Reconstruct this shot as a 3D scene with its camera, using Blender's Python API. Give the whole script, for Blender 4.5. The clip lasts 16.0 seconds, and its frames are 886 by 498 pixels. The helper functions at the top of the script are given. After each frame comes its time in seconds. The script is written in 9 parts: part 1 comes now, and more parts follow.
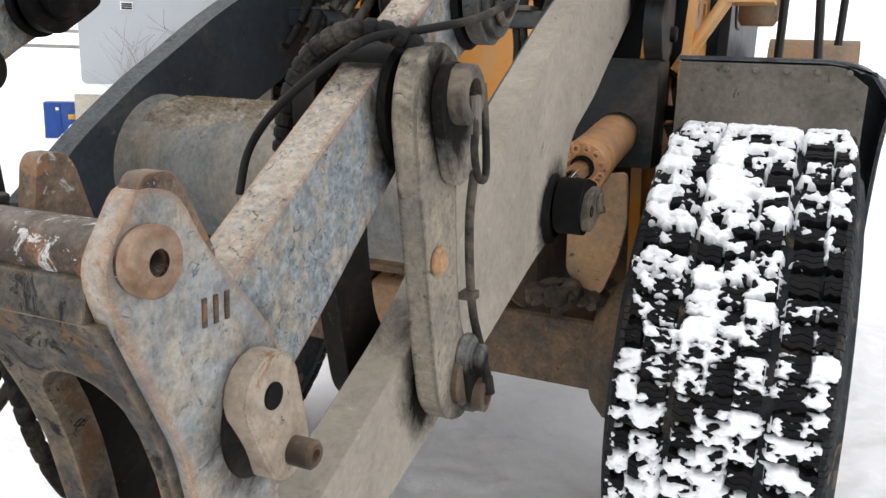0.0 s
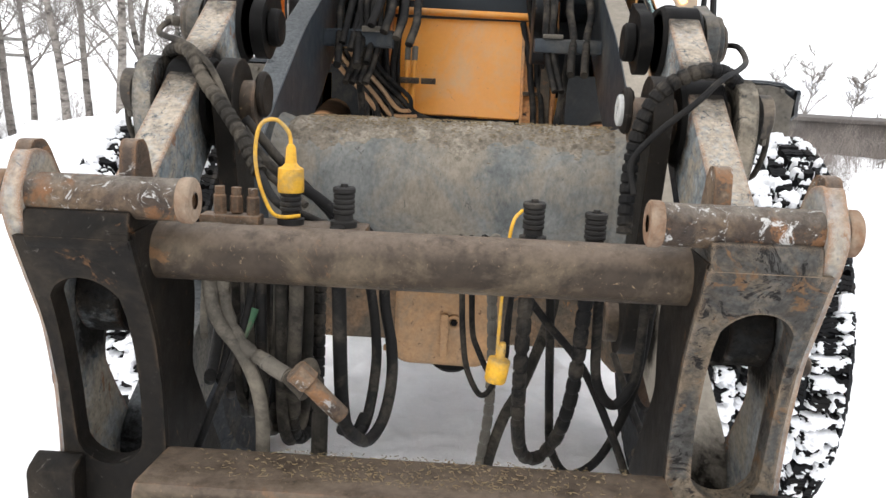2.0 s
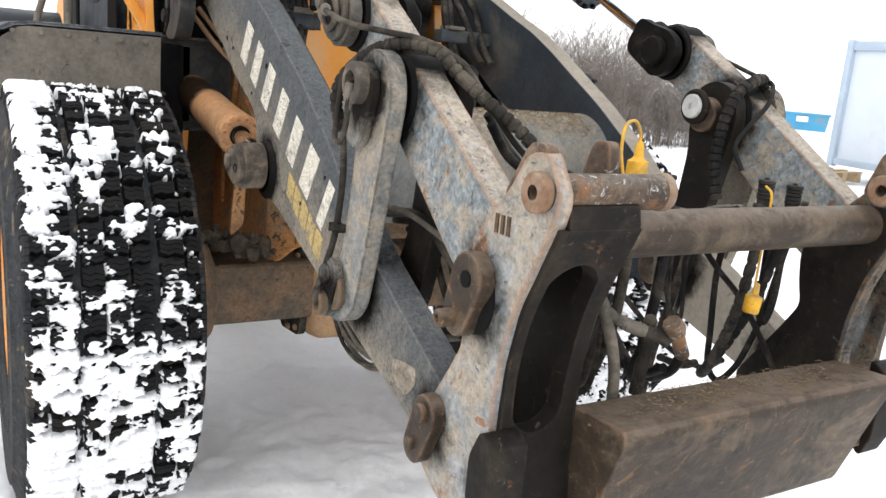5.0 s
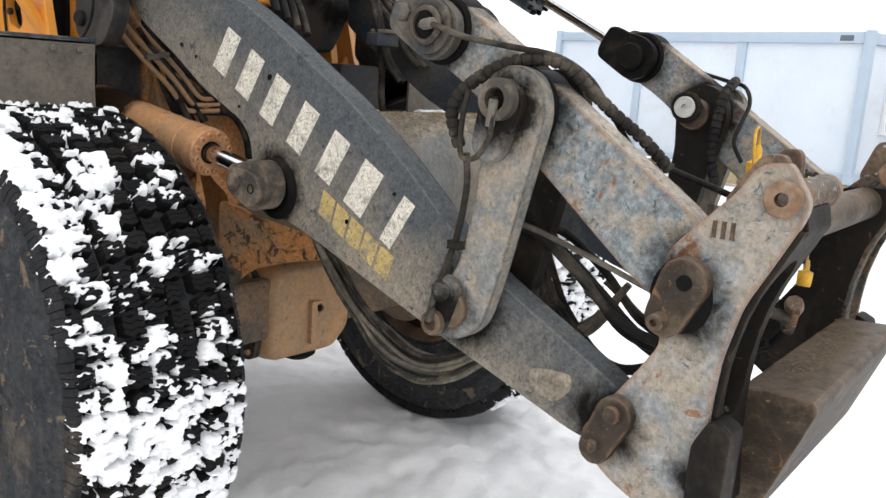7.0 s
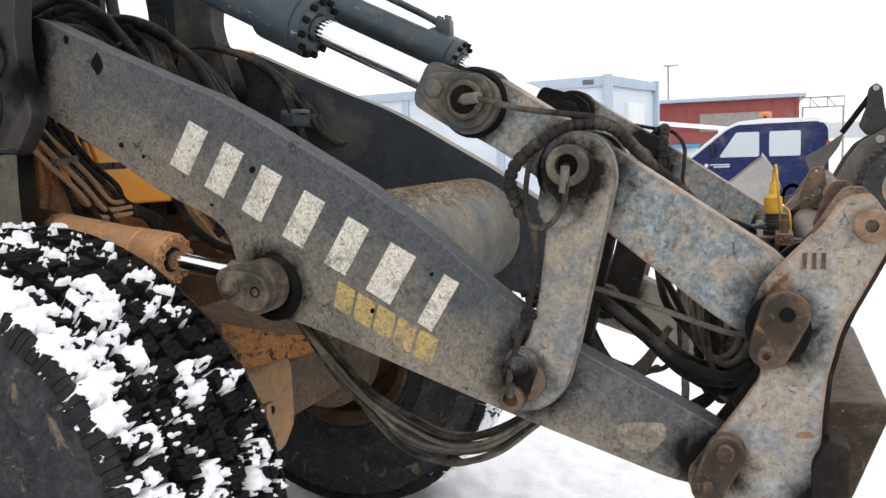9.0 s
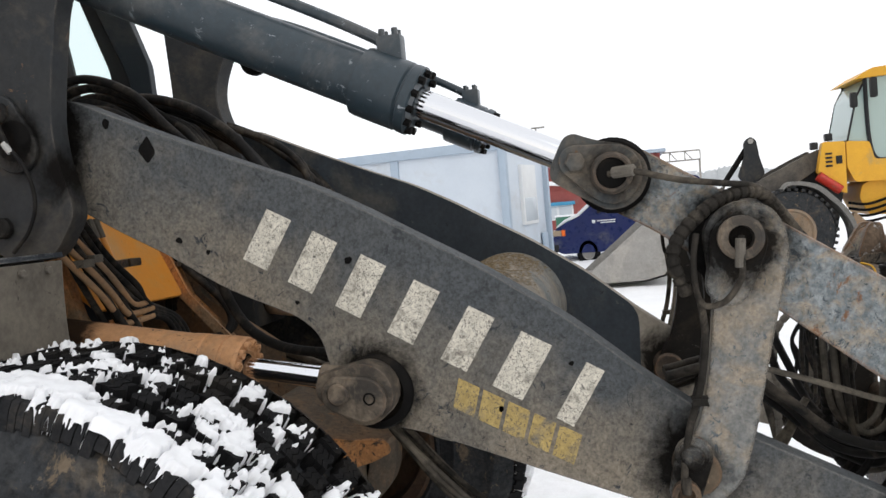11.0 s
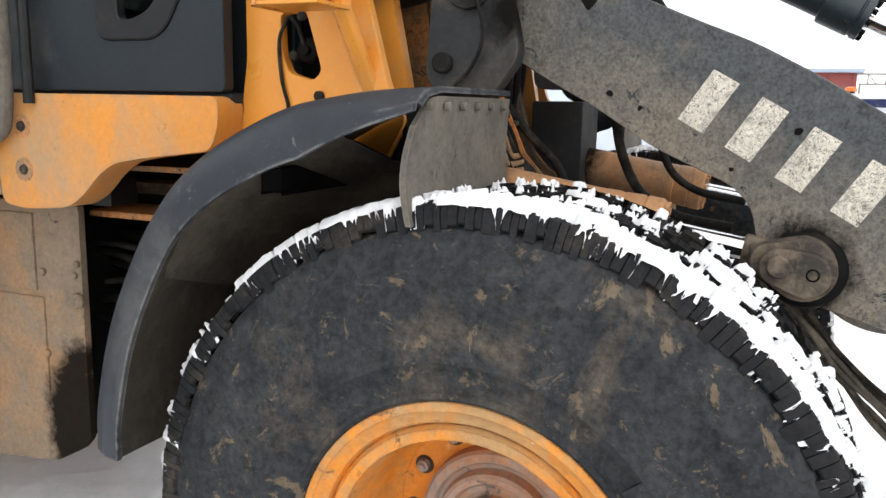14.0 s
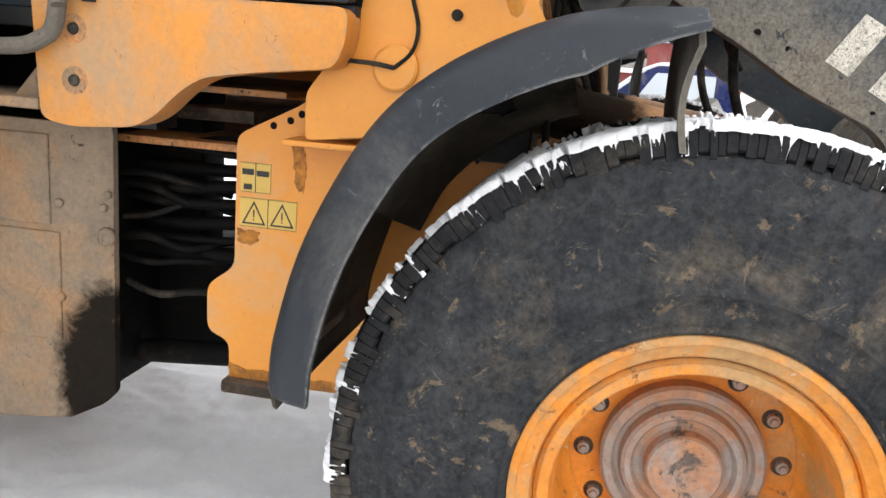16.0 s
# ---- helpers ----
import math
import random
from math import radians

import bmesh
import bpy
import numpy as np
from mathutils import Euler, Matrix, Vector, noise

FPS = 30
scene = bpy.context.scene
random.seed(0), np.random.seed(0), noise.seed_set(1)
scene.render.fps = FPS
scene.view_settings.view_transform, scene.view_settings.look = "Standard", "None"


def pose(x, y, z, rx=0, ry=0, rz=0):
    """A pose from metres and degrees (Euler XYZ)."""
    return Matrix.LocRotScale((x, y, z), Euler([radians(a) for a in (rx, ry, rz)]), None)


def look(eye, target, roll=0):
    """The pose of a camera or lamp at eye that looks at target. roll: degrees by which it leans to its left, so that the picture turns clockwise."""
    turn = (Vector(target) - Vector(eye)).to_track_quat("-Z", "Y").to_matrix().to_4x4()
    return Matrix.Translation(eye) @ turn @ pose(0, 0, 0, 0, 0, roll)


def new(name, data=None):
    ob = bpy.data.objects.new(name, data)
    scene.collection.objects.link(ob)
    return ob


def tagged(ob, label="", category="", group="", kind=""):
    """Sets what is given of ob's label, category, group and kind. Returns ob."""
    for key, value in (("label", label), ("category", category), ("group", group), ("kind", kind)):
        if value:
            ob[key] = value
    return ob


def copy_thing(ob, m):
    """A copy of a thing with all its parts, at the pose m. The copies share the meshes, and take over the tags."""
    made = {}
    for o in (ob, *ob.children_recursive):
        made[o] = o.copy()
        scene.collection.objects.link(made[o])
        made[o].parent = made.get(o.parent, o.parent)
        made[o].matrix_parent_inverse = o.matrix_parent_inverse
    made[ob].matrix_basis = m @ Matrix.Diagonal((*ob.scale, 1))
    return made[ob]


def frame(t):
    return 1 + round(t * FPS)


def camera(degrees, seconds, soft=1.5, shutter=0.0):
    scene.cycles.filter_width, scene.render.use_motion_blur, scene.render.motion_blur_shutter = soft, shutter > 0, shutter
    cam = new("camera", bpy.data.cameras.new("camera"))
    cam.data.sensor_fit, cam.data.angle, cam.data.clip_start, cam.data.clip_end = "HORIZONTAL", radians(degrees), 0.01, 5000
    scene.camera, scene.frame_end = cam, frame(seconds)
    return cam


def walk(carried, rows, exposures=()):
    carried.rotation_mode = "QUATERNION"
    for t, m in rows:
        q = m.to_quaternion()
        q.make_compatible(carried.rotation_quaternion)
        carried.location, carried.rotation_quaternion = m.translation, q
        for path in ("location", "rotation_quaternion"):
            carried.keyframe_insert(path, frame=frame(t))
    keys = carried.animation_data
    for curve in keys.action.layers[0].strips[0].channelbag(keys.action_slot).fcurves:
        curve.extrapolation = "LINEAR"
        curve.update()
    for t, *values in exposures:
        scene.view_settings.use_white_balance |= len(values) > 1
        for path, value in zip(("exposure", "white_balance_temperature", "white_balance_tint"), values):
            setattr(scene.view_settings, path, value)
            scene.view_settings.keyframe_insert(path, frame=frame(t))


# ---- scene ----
cam = camera(56.83, 16.0, soft=1.5)
# seconds, eye, yaw, pitch, roll
ROWS = [
    (0.0, 1.1503, -0.0833, 1.6358, 23.912, -13.053, -1.964),
    (0.5, 0.8968, -0.2955, 1.6420, 16.853, -11.815, -1.980),
    (1.0, 0.6444, -0.4507, 1.6324, 11.517, -10.781, -1.753),
    (1.5, 0.3780, -0.5538, 1.6551, 8.383, -10.913, -1.098),
    (2.0, 0.0853, -0.7067, 1.6463, 2.819, -12.087, -2.424),
    (2.3, -0.0679, -0.7440, 1.6444, -0.874, -12.280, -2.726),
    (2.5, -0.1690, -0.7387, 1.6296, -3.178, -12.370, -2.226),
    (3.0, -0.4221, -0.6820, 1.6488, -9.637, -12.358, -1.587),
    (3.5, -0.7355, -0.7296, 1.6517, -16.757, -11.517, -1.296),
    (4.0, -0.9372, -0.6999, 1.6421, -21.191, -12.010, -1.836),
    (4.5, -1.1440, -0.6151, 1.6232, -25.236, -12.981, -2.816),
    (4.7, -1.2640, -0.6055, 1.6287, -27.357, -12.865, -3.843),
    (6.8, -2.0903, -0.0409, 1.6330, -48.575, -11.453, -3.513),
    (7.0, -2.1524, 0.0366, 1.6170, -50.943, -11.632, -3.788),
    (7.5, -2.2661, 0.2682, 1.5983, -52.185, -10.734, -1.297),
    (8.0, -2.3854, 0.4321, 1.6217, -55.301, -7.543, -1.276),
    (8.2, -2.4610, 0.4832, 1.6228, -58.093, -7.150, -0.948),
    (10.3, -2.4449, 1.0490, 1.6766, -77.557, -6.522, 5.666),
    (10.5, -2.4637, 1.1248, 1.6857, -77.658, -5.907, 5.462),
    (11.0, -2.4473, 1.3104, 1.7023, -77.715, -2.986, 4.994),
    (11.5, -2.4142, 1.5025, 1.7305, -77.577, -0.459, 4.288),
    (12.0, -2.4778, 1.6750, 1.7459, -75.662, -0.242, 1.661),
    (12.5, -2.5410, 1.7779, 1.7335, -72.296, -1.411, 0.098),
    (13.0, -2.5513, 1.8349, 1.7008, -68.932, -4.124, -0.508),
    (13.5, -2.6287, 1.9000, 1.6697, -67.526, -7.074, -0.989),
    (14.0, -2.6519, 1.9792, 1.6388, -67.213, -9.995, -1.063),
    (14.5, -2.6622, 2.1499, 1.5965, -67.901, -11.034, -1.236),
    (15.0, -2.6757, 2.3462, 1.5837, -69.985, -11.987, -2.555),
    (15.5, -2.7654, 2.5541, 1.5610, -75.017, -12.341, -3.674),
    (16.0, -2.7951, 2.7718, 1.5342, -79.323, -12.663, -4.395),
]
EXPOSURES = [(0.0, 0.15), (1.0, 0.45), (2.5, 0.45), (4.5, 0.4), (7.0, 0.1), (7.5, -0.08), (8.0, 0.0), (10.5, -0.25), (12.0, -0.46), (13.0, -0.14), (13.5, 0.02), (14.5, 0.34), (16.0, 0.36)]
walk(cam, [(t, pose(x, y, z, 90 + pitch, roll, yaw)) for t, x, y, z, yaw, pitch, roll in ROWS], EXPOSURES)

# ---------------------------------------------------------------- light
world = bpy.data.worlds.new("overcast_winter_sky")
scene.world = world
world.use_nodes = True
_nt = world.node_tree
_nt.nodes.clear()
_out = _nt.nodes.new("ShaderNodeOutputWorld")
_bg = _nt.nodes.new("ShaderNodeBackground")
_sky = _nt.nodes.new("ShaderNodeTexSky")
_sky.sky_type = "NISHITA"
_sky.sun_disc = False
_sky.sun_elevation = radians(14)
_sky.sun_rotation = radians(250)
_sky.air_density, _sky.dust_density, _sky.ozone_density = 1.0, 2.5, 1.0
# an overcast sky: the blue dome veiled by an even bright cloud layer
_cloud = _nt.nodes.new("ShaderNodeMix")
_cloud.data_type = "RGBA"
_cloud.inputs["Factor"].default_value = 0.9
_cloud.inputs["B"].default_value = (9.6, 9.7, 10.0, 1)
_nt.links.new(_sky.outputs[0], _cloud.inputs["A"])
_nt.links.new(_cloud.outputs["Result"], _bg.inputs["Color"])
_bg.inputs["Strength"].default_value = 0.16
_nt.links.new(_bg.outputs[0], _out.inputs[0])

_sun = bpy.data.lights.new("veiled_sun", "SUN")
_sun.energy, _sun.angle, _sun.color = 0.5, radians(50), (1.0, 0.97, 0.93)
sun = new("veiled_sun", _sun)
sun.matrix_world = look((-6, -8, 9), (0, 2, 0))


# ---------------------------------------------------------------- materials
def rgba(c):
    return (c[0], c[1], c[2], 1)


def weathered(name, base, second=None, dirt=None, dirt_amount=0.5, rough=0.7, metal=0.0, scale=6.0, bump=0.15,
              rust=None, rust_amount=0.35, rust_scale=9.0, fine=60.0, streak=1.0, spec=0.3, fine_amount=0.35, top_dust=None, grease=(), edge=None, chips=None, band=None):
    """Paint or bare surface: base mottled with second, dirt in clouds, rust in sharper patches, fine speckle and relief."""
    m = bpy.data.materials.new(name)
    m.use_nodes = True
    nt = m.node_tree
    bsdf = nt.nodes["Principled BSDF"]
    bsdf.inputs["Metallic"].default_value = metal
    bsdf.inputs["Specular IOR Level"].default_value = spec
    mp = nt.nodes.new("ShaderNodeMapping")
    mp.inputs["Scale"].default_value = (1, 1, streak)
    geo = nt.nodes.new("ShaderNodeNewGeometry")
    nt.links.new(geo.outputs["Position"], mp.inputs["Vector"])

    def noise_tex(sc, detail=6, rgh=0.6, dist=0.0):
        n = nt.nodes.new("ShaderNodeTexNoise")
        n.inputs["Scale"].default_value = sc
        n.inputs["Detail"].default_value = detail
        n.inputs["Roughness"].default_value = rgh
        n.inputs["Distortion"].default_value = dist
        nt.links.new(mp.outputs[0], n.inputs["Vector"])
        return n.outputs["Fac"]

    def ramp(fac, lo, hi):
        r = nt.nodes.new("ShaderNodeMapRange")
        r.inputs["From Min"].default_value = lo
        r.inputs["From Max"].default_value = hi
        nt.links.new(fac, r.inputs["Value"])
        return r.outputs[0]

    def mix(fac, a, b):
        x = nt.nodes.new("ShaderNodeMix")
        x.data_type = "RGBA"
        if isinstance(fac, float):
            x.inputs["Factor"].default_value = fac
        else:
            nt.links.new(fac, x.inputs["Factor"])
        for sock, v in (("A", a), ("B", b)):
            if isinstance(v, tuple):
                x.inputs[sock].default_value = rgba(v)
            else:
                nt.links.new(v, x.inputs[sock])
        return x.outputs["Result"]

    col = base
    second = second or tuple(min(1, c * 0.72) for c in base)
    col = mix(ramp(noise_tex(scale, 8, 0.65), 0.35, 0.65), col, second)
    grain = noise_tex(fine, 4, 0.7)
    if dirt:
        d = ramp(noise_tex(scale * 0.45, 9, 0.72, 0.4), 0.64 - 0.4 * dirt_amount, 0.78 - 0.4 * dirt_amount)
        col = mix(d, col, dirt)
    if rust:
        rs = ramp(noise_tex(rust_scale, 10, 0.72, 0.6), 0.66 - 0.3 * rust_amount, 0.70 - 0.3 * rust_amount)
        dark_rust = tuple(c * 0.45 for c in rust)
        rc = mix(ramp(grain, 0.35, 0.65), rust, dark_rust)
        col = mix(rs, col, rc)
    if top_dust:
        sep = nt.nodes.new("ShaderNodeSeparateXYZ")
        nt.links.new(geo.outputs["Normal"], sep.inputs[0])
        up = ramp(sep.outputs[2], 0.25, 0.8)
        mul = nt.nodes.new("ShaderNodeMath")
        mul.operation = "MULTIPLY"
        nt.links.new(up, mul.inputs[0])
        nt.links.new(ramp(noise_tex(scale * 2, 8, 0.7), 0.3, 0.55), mul.inputs[1])
        col = mix(mul.outputs[0], col, top_dust)
    def maths(op, a, b):
        n = nt.nodes.new("ShaderNodeMath")
        n.operation = op
        for i, v in enumerate((a, b)):
            if isinstance(v, (int, float)):
                n.inputs[i].default_value = v
            else:
                nt.links.new(v, n.inputs[i])
        return n.outputs[0]

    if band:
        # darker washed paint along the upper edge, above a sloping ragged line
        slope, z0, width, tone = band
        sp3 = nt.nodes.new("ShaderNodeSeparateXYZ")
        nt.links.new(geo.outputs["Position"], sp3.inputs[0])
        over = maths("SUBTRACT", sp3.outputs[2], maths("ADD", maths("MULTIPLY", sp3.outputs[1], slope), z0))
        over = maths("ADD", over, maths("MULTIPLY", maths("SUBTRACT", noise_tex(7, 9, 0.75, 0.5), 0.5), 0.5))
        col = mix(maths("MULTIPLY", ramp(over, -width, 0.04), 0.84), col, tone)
    if chips:
        # small sharp flakes where the top coat is gone
        tone, amount, sc = chips
        col = mix(ramp(noise_tex(sc, 6, 0.8, 1.2), 0.66 - 0.25 * amount, 0.69 - 0.25 * amount), col, tone)
    if edge:
        tone, width, amount = edge
        bv = nt.nodes.new("ShaderNodeBevel")
        bv.samples = 3
        bv.inputs["Radius"].default_value = width
        dt = nt.nodes.new("ShaderNodeVectorMath")
        dt.operation = "DOT_PRODUCT"
        nt.links.new(bv.outputs[0], dt.inputs[0])
        nt.links.new(geo.outputs["Normal"], dt.inputs[1])
        e = ramp(dt.outputs["Value"], 0.995, 0.80)
        e = maths("MULTIPLY", e, ramp(noise_tex(17, 8, 0.75, 0.5), 0.62 - 0.35 * amount, 0.75 - 0.35 * amount))
        col = mix(e, col, mix(ramp(grain, 0.35, 0.65), tone, tuple(c * 0.5 for c in tone)))
    if grease:
        # black grease spread round the pins
        flat = nt.nodes.new("ShaderNodeVectorMath")
        flat.operation = "MULTIPLY"
        flat.inputs[1].default_value = (0, 1, 1)
        nt.links.new(geo.outputs["Position"], flat.inputs[0])
        wob = maths("MULTIPLY", maths("SUBTRACT", noise_tex(11, 9, 0.75, 0.4), 0.5), 0.16)
        best = None
        for y, z, r in grease:
            d = nt.nodes.new("ShaderNodeVectorMath")
            d.operation = "DISTANCE"
            d.inputs[1].default_value = (0, y, z)
            nt.links.new(flat.outputs[0], d.inputs[0])
            q = maths("SUBTRACT", d.outputs["Value"], r)
            best = q if best is None else maths("MINIMUM", best, q)
        g = ramp(maths("ADD", best, wob), 0.035, -0.02)
        col = mix(maths("MULTIPLY", g, 0.96), col, (0.006, 0.005, 0.0042))
        nt.links.new(maths("SUBTRACT", spec, maths("MULTIPLY", g, spec * 0.8)), bsdf.inputs["Specular IOR Level"])
    sp = nt.nodes.new("ShaderNodeMix")
    sp.data_type = "RGBA"
    sp.blend_type = "MULTIPLY"
    sp.inputs["Factor"].default_value = fine_amount
    g2 = nt.nodes.new("ShaderNodeMapRange")
    g2.inputs["From Min"].default_value, g2.inputs["From Max"].default_value = 0.36, 0.60
    g2.inputs["To Min"].default_value, g2.inputs["To Max"].default_value = 0.12, 1.15
    blend = nt.nodes.new("ShaderNodeMath")
    blend.operation = "MULTIPLY_ADD"
    blend.inputs[1].default_value = 0.55
    half = nt.nodes.new("ShaderNodeMath")
    half.operation = "MULTIPLY"
    half.inputs[1].default_value = 0.45
    nt.links.new(noise_tex(fine * 0.33, 7, 0.75, 0.6), half.inputs[0])
    nt.links.new(grain, blend.inputs[0])
    nt.links.new(half.outputs[0], blend.inputs[2])
    nt.links.new(blend.outputs[0], g2.inputs["Value"])
    nt.links.new(col, sp.inputs["A"]) if not isinstance(col, tuple) else None
    nt.links.new(g2.outputs[0], sp.inputs["B"])
    nt.links.new(sp.outputs["Result"], bsdf.inputs["Base Color"])
    rr = nt.nodes.new("ShaderNodeMapRange")
    rr.inputs["To Min"].default_value, rr.inputs["To Max"].default_value = max(0.05, rough - 0.15), min(1, rough + 0.15)
    nt.links.new(noise_tex(scale * 3), rr.inputs["Value"])
    nt.links.new(rr.outputs[0], bsdf.inputs["Roughness"])
    if bump:
        b = nt.nodes.new("ShaderNodeBump")
        b.inputs["Strength"].default_value = bump
        b.inputs["Distance"].default_value = 0.004
        nt.links.new(noise_tex(fine * 0.6, 8, 0.75), b.inputs["Height"])
        nt.links.new(b.outputs[0], bsdf.inputs["Normal"])
    return m


def plain(name, c, rough=0.5, metal=0.0, emit=None, strength=0.0, spec=0.5):
    m = bpy.data.materials.new(name)
    m.use_nodes = True
    b = m.node_tree.nodes["Principled BSDF"]
    b.inputs["Base Color"].default_value = rgba(c)
    b.inputs["Roughness"].default_value = rough
    b.inputs["Metallic"].default_value = metal
    b.inputs["Specular IOR Level"].default_value = spec
    if emit:
        b.inputs["Emission Color"].default_value = rgba(emit)
        b.inputs["Emission Strength"].default_value = strength
    return m


PINS_BOOM = ((1.92, 1.275, 0.10), (2.83, 1.94, 0.19), (1.195, 1.085, 0.10), (0.79, 0.905, 0.08))
PINS_LEVER = ((1.327, 1.738, 0.085), (1.08, 1.565, 0.115), (0.63, 1.255, 0.09))
PINS_LINK = ((1.08, 1.57, 0.08), (1.20, 1.08, 0.055))
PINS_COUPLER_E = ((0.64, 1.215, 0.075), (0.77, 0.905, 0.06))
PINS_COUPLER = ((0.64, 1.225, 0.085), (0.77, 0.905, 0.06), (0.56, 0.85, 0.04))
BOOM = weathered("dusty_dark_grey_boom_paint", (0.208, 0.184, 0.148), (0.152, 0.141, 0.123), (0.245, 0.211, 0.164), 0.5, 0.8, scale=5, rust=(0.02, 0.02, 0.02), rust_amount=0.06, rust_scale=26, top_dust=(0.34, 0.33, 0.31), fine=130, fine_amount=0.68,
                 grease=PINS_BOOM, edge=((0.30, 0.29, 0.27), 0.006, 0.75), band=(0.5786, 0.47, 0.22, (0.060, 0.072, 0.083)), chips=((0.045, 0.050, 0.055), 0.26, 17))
BOOM_DUST = weathered("pale_dust_on_boom_paint", (0.31, 0.275, 0.225), (0.26, 0.23, 0.19), (0.34, 0.30, 0.245), 0.5, 0.88, scale=5, rust=(0.17, 0.155, 0.135), rust_amount=0.12, fine_amount=0.25,
                      grease=PINS_BOOM, chips=((0.43, 0.39, 0.33), 0.14, 28))
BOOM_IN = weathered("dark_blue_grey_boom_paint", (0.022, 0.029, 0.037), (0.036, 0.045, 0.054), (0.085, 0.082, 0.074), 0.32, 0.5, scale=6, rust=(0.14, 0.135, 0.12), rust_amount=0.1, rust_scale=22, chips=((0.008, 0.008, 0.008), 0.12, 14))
BLUE = weathered("worn_blue_grey_link_paint", (0.30, 0.325, 0.33), (0.12, 0.145, 0.16), (0.32, 0.275, 0.215), 0.44, 0.7, scale=42, rust=(0.30, 0.155, 0.085), rust_amount=0.22, rust_scale=9, top_dust=(0.38, 0.32, 0.25), fine=95, fine_amount=0.6,
                 grease=PINS_LEVER, edge=((0.36, 0.19, 0.10), 0.016, 0.75), chips=((0.070, 0.088, 0.10), 0.33, 48), bump=0.4)
LINK_E = weathered("tan_caked_link_plate", (0.25, 0.22, 0.175), (0.17, 0.155, 0.13), (0.30, 0.255, 0.195), 0.5, 0.85, scale=14, rust=(0.22, 0.13, 0.075), rust_amount=0.16, fine=95, fine_amount=0.45,
                   grease=PINS_LINK, edge=((0.035, 0.028, 0.022), 0.012, 0.75), chips=((0.075, 0.075, 0.07), 0.24, 30), bump=0.35)
LINK = weathered("dusty_grey_link_plate", (0.26, 0.252, 0.232), (0.140, 0.148, 0.148), (0.31, 0.262, 0.20), 0.46, 0.75, scale=22, rust=(0.22, 0.13, 0.075), rust_amount=0.2, fine=95, fine_amount=0.5,
                 grease=PINS_LINK, edge=((0.035, 0.028, 0.022), 0.012, 0.75), chips=((0.10, 0.12, 0.135), 0.28, 38), bump=0.35)
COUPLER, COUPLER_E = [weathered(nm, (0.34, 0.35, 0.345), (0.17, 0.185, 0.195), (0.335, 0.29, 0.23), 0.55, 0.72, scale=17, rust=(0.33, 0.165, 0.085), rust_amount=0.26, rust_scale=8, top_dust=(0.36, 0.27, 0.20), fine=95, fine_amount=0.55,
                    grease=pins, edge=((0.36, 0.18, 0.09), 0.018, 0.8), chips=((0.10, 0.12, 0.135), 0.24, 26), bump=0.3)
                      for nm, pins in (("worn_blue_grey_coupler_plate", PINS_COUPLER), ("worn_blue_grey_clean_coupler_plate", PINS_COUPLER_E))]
TANPLATE = weathered("dust_caked_pin_plate", (0.33, 0.265, 0.20), (0.22, 0.175, 0.13), (0.38, 0.32, 0.25), 0.45, 0.85, scale=14, rust=(0.36, 0.20, 0.12), rust_amount=0.2, rust_scale=16, edge=((0.12, 0.09, 0.065), 0.007, 0.6), chips=((0.08, 0.06, 0.045), 0.14, 30), bump=0.35)
MUDFRAME = weathered("mud_caked_frame_paint", (0.135, 0.100, 0.070), (0.22, 0.135, 0.075), (0.10, 0.082, 0.062), 0.5, 0.9, scale=8, rust=(0.42, 0.20, 0.07), rust_amount=0.16, rust_scale=14, chips=((0.03, 0.025, 0.02), 0.2, 26), fine=80, fine_amount=0.5, bump=0.5)
DIFFMAT = weathered("tan_dusted_orange_casting", (0.46, 0.26, 0.125), (0.36, 0.225, 0.125), (0.27, 0.195, 0.128), 0.5, 0.75, scale=6, rust=(0.085, 0.050, 0.028), rust_amount=0.16, rust_scale=16, fine_amount=0.3, edge=((0.16, 0.11, 0.07), 0.008, 0.4), bump=0.3)
SPECKLED = weathered("rust_speckled_orange_paint", (0.60, 0.265, 0.085), (0.50, 0.235, 0.09), (0.36, 0.235, 0.135), 0.35, 0.7, scale=7, rust=(0.11, 0.075, 0.048), rust_amount=0.42, rust_scale=24, fine=85, fine_amount=0.5, chips=((0.045, 0.035, 0.028), 0.30, 60), edge=((0.62, 0.30, 0.11), 0.010, 0.6), bump=0.5)
HOOKMAT = weathered("flaked_hook_tube", (0.075, 0.052, 0.037), (0.026, 0.022, 0.020), (0.15, 0.105, 0.068), 0.45, 0.6, scale=12, rust=(0.25, 0.125, 0.06), rust_amount=0.36, rust_scale=12, top_dust=(0.17, 0.145, 0.12), edge=((0.34, 0.20, 0.12), 0.012, 0.7), fine=100, fine_amount=0.6, chips=((0.50, 0.49, 0.47), 0.34, 30), bump=0.9, spec=0.2)
PEACH = weathered("orange_rust_ring", (0.24, 0.14, 0.085), (0.15, 0.09, 0.055), (0.27, 0.205, 0.15), 0.4, 0.85, scale=18, bump=0.4)
RUSTY = weathered("rusty_brown_coupler_steel", (0.024, 0.017, 0.012), (0.050, 0.036, 0.024), (0.110, 0.083, 0.055), 0.40, 0.55, scale=12, rust=(0.21, 0.115, 0.055), rust_amount=0.22, rust_scale=12, top_dust=(0.135, 0.102, 0.076),
                  edge=((0.25, 0.145, 0.085), 0.014, 0.5), chips=((0.25, 0.175, 0.105), 0.15, 75), bump=0.45, spec=0.22)
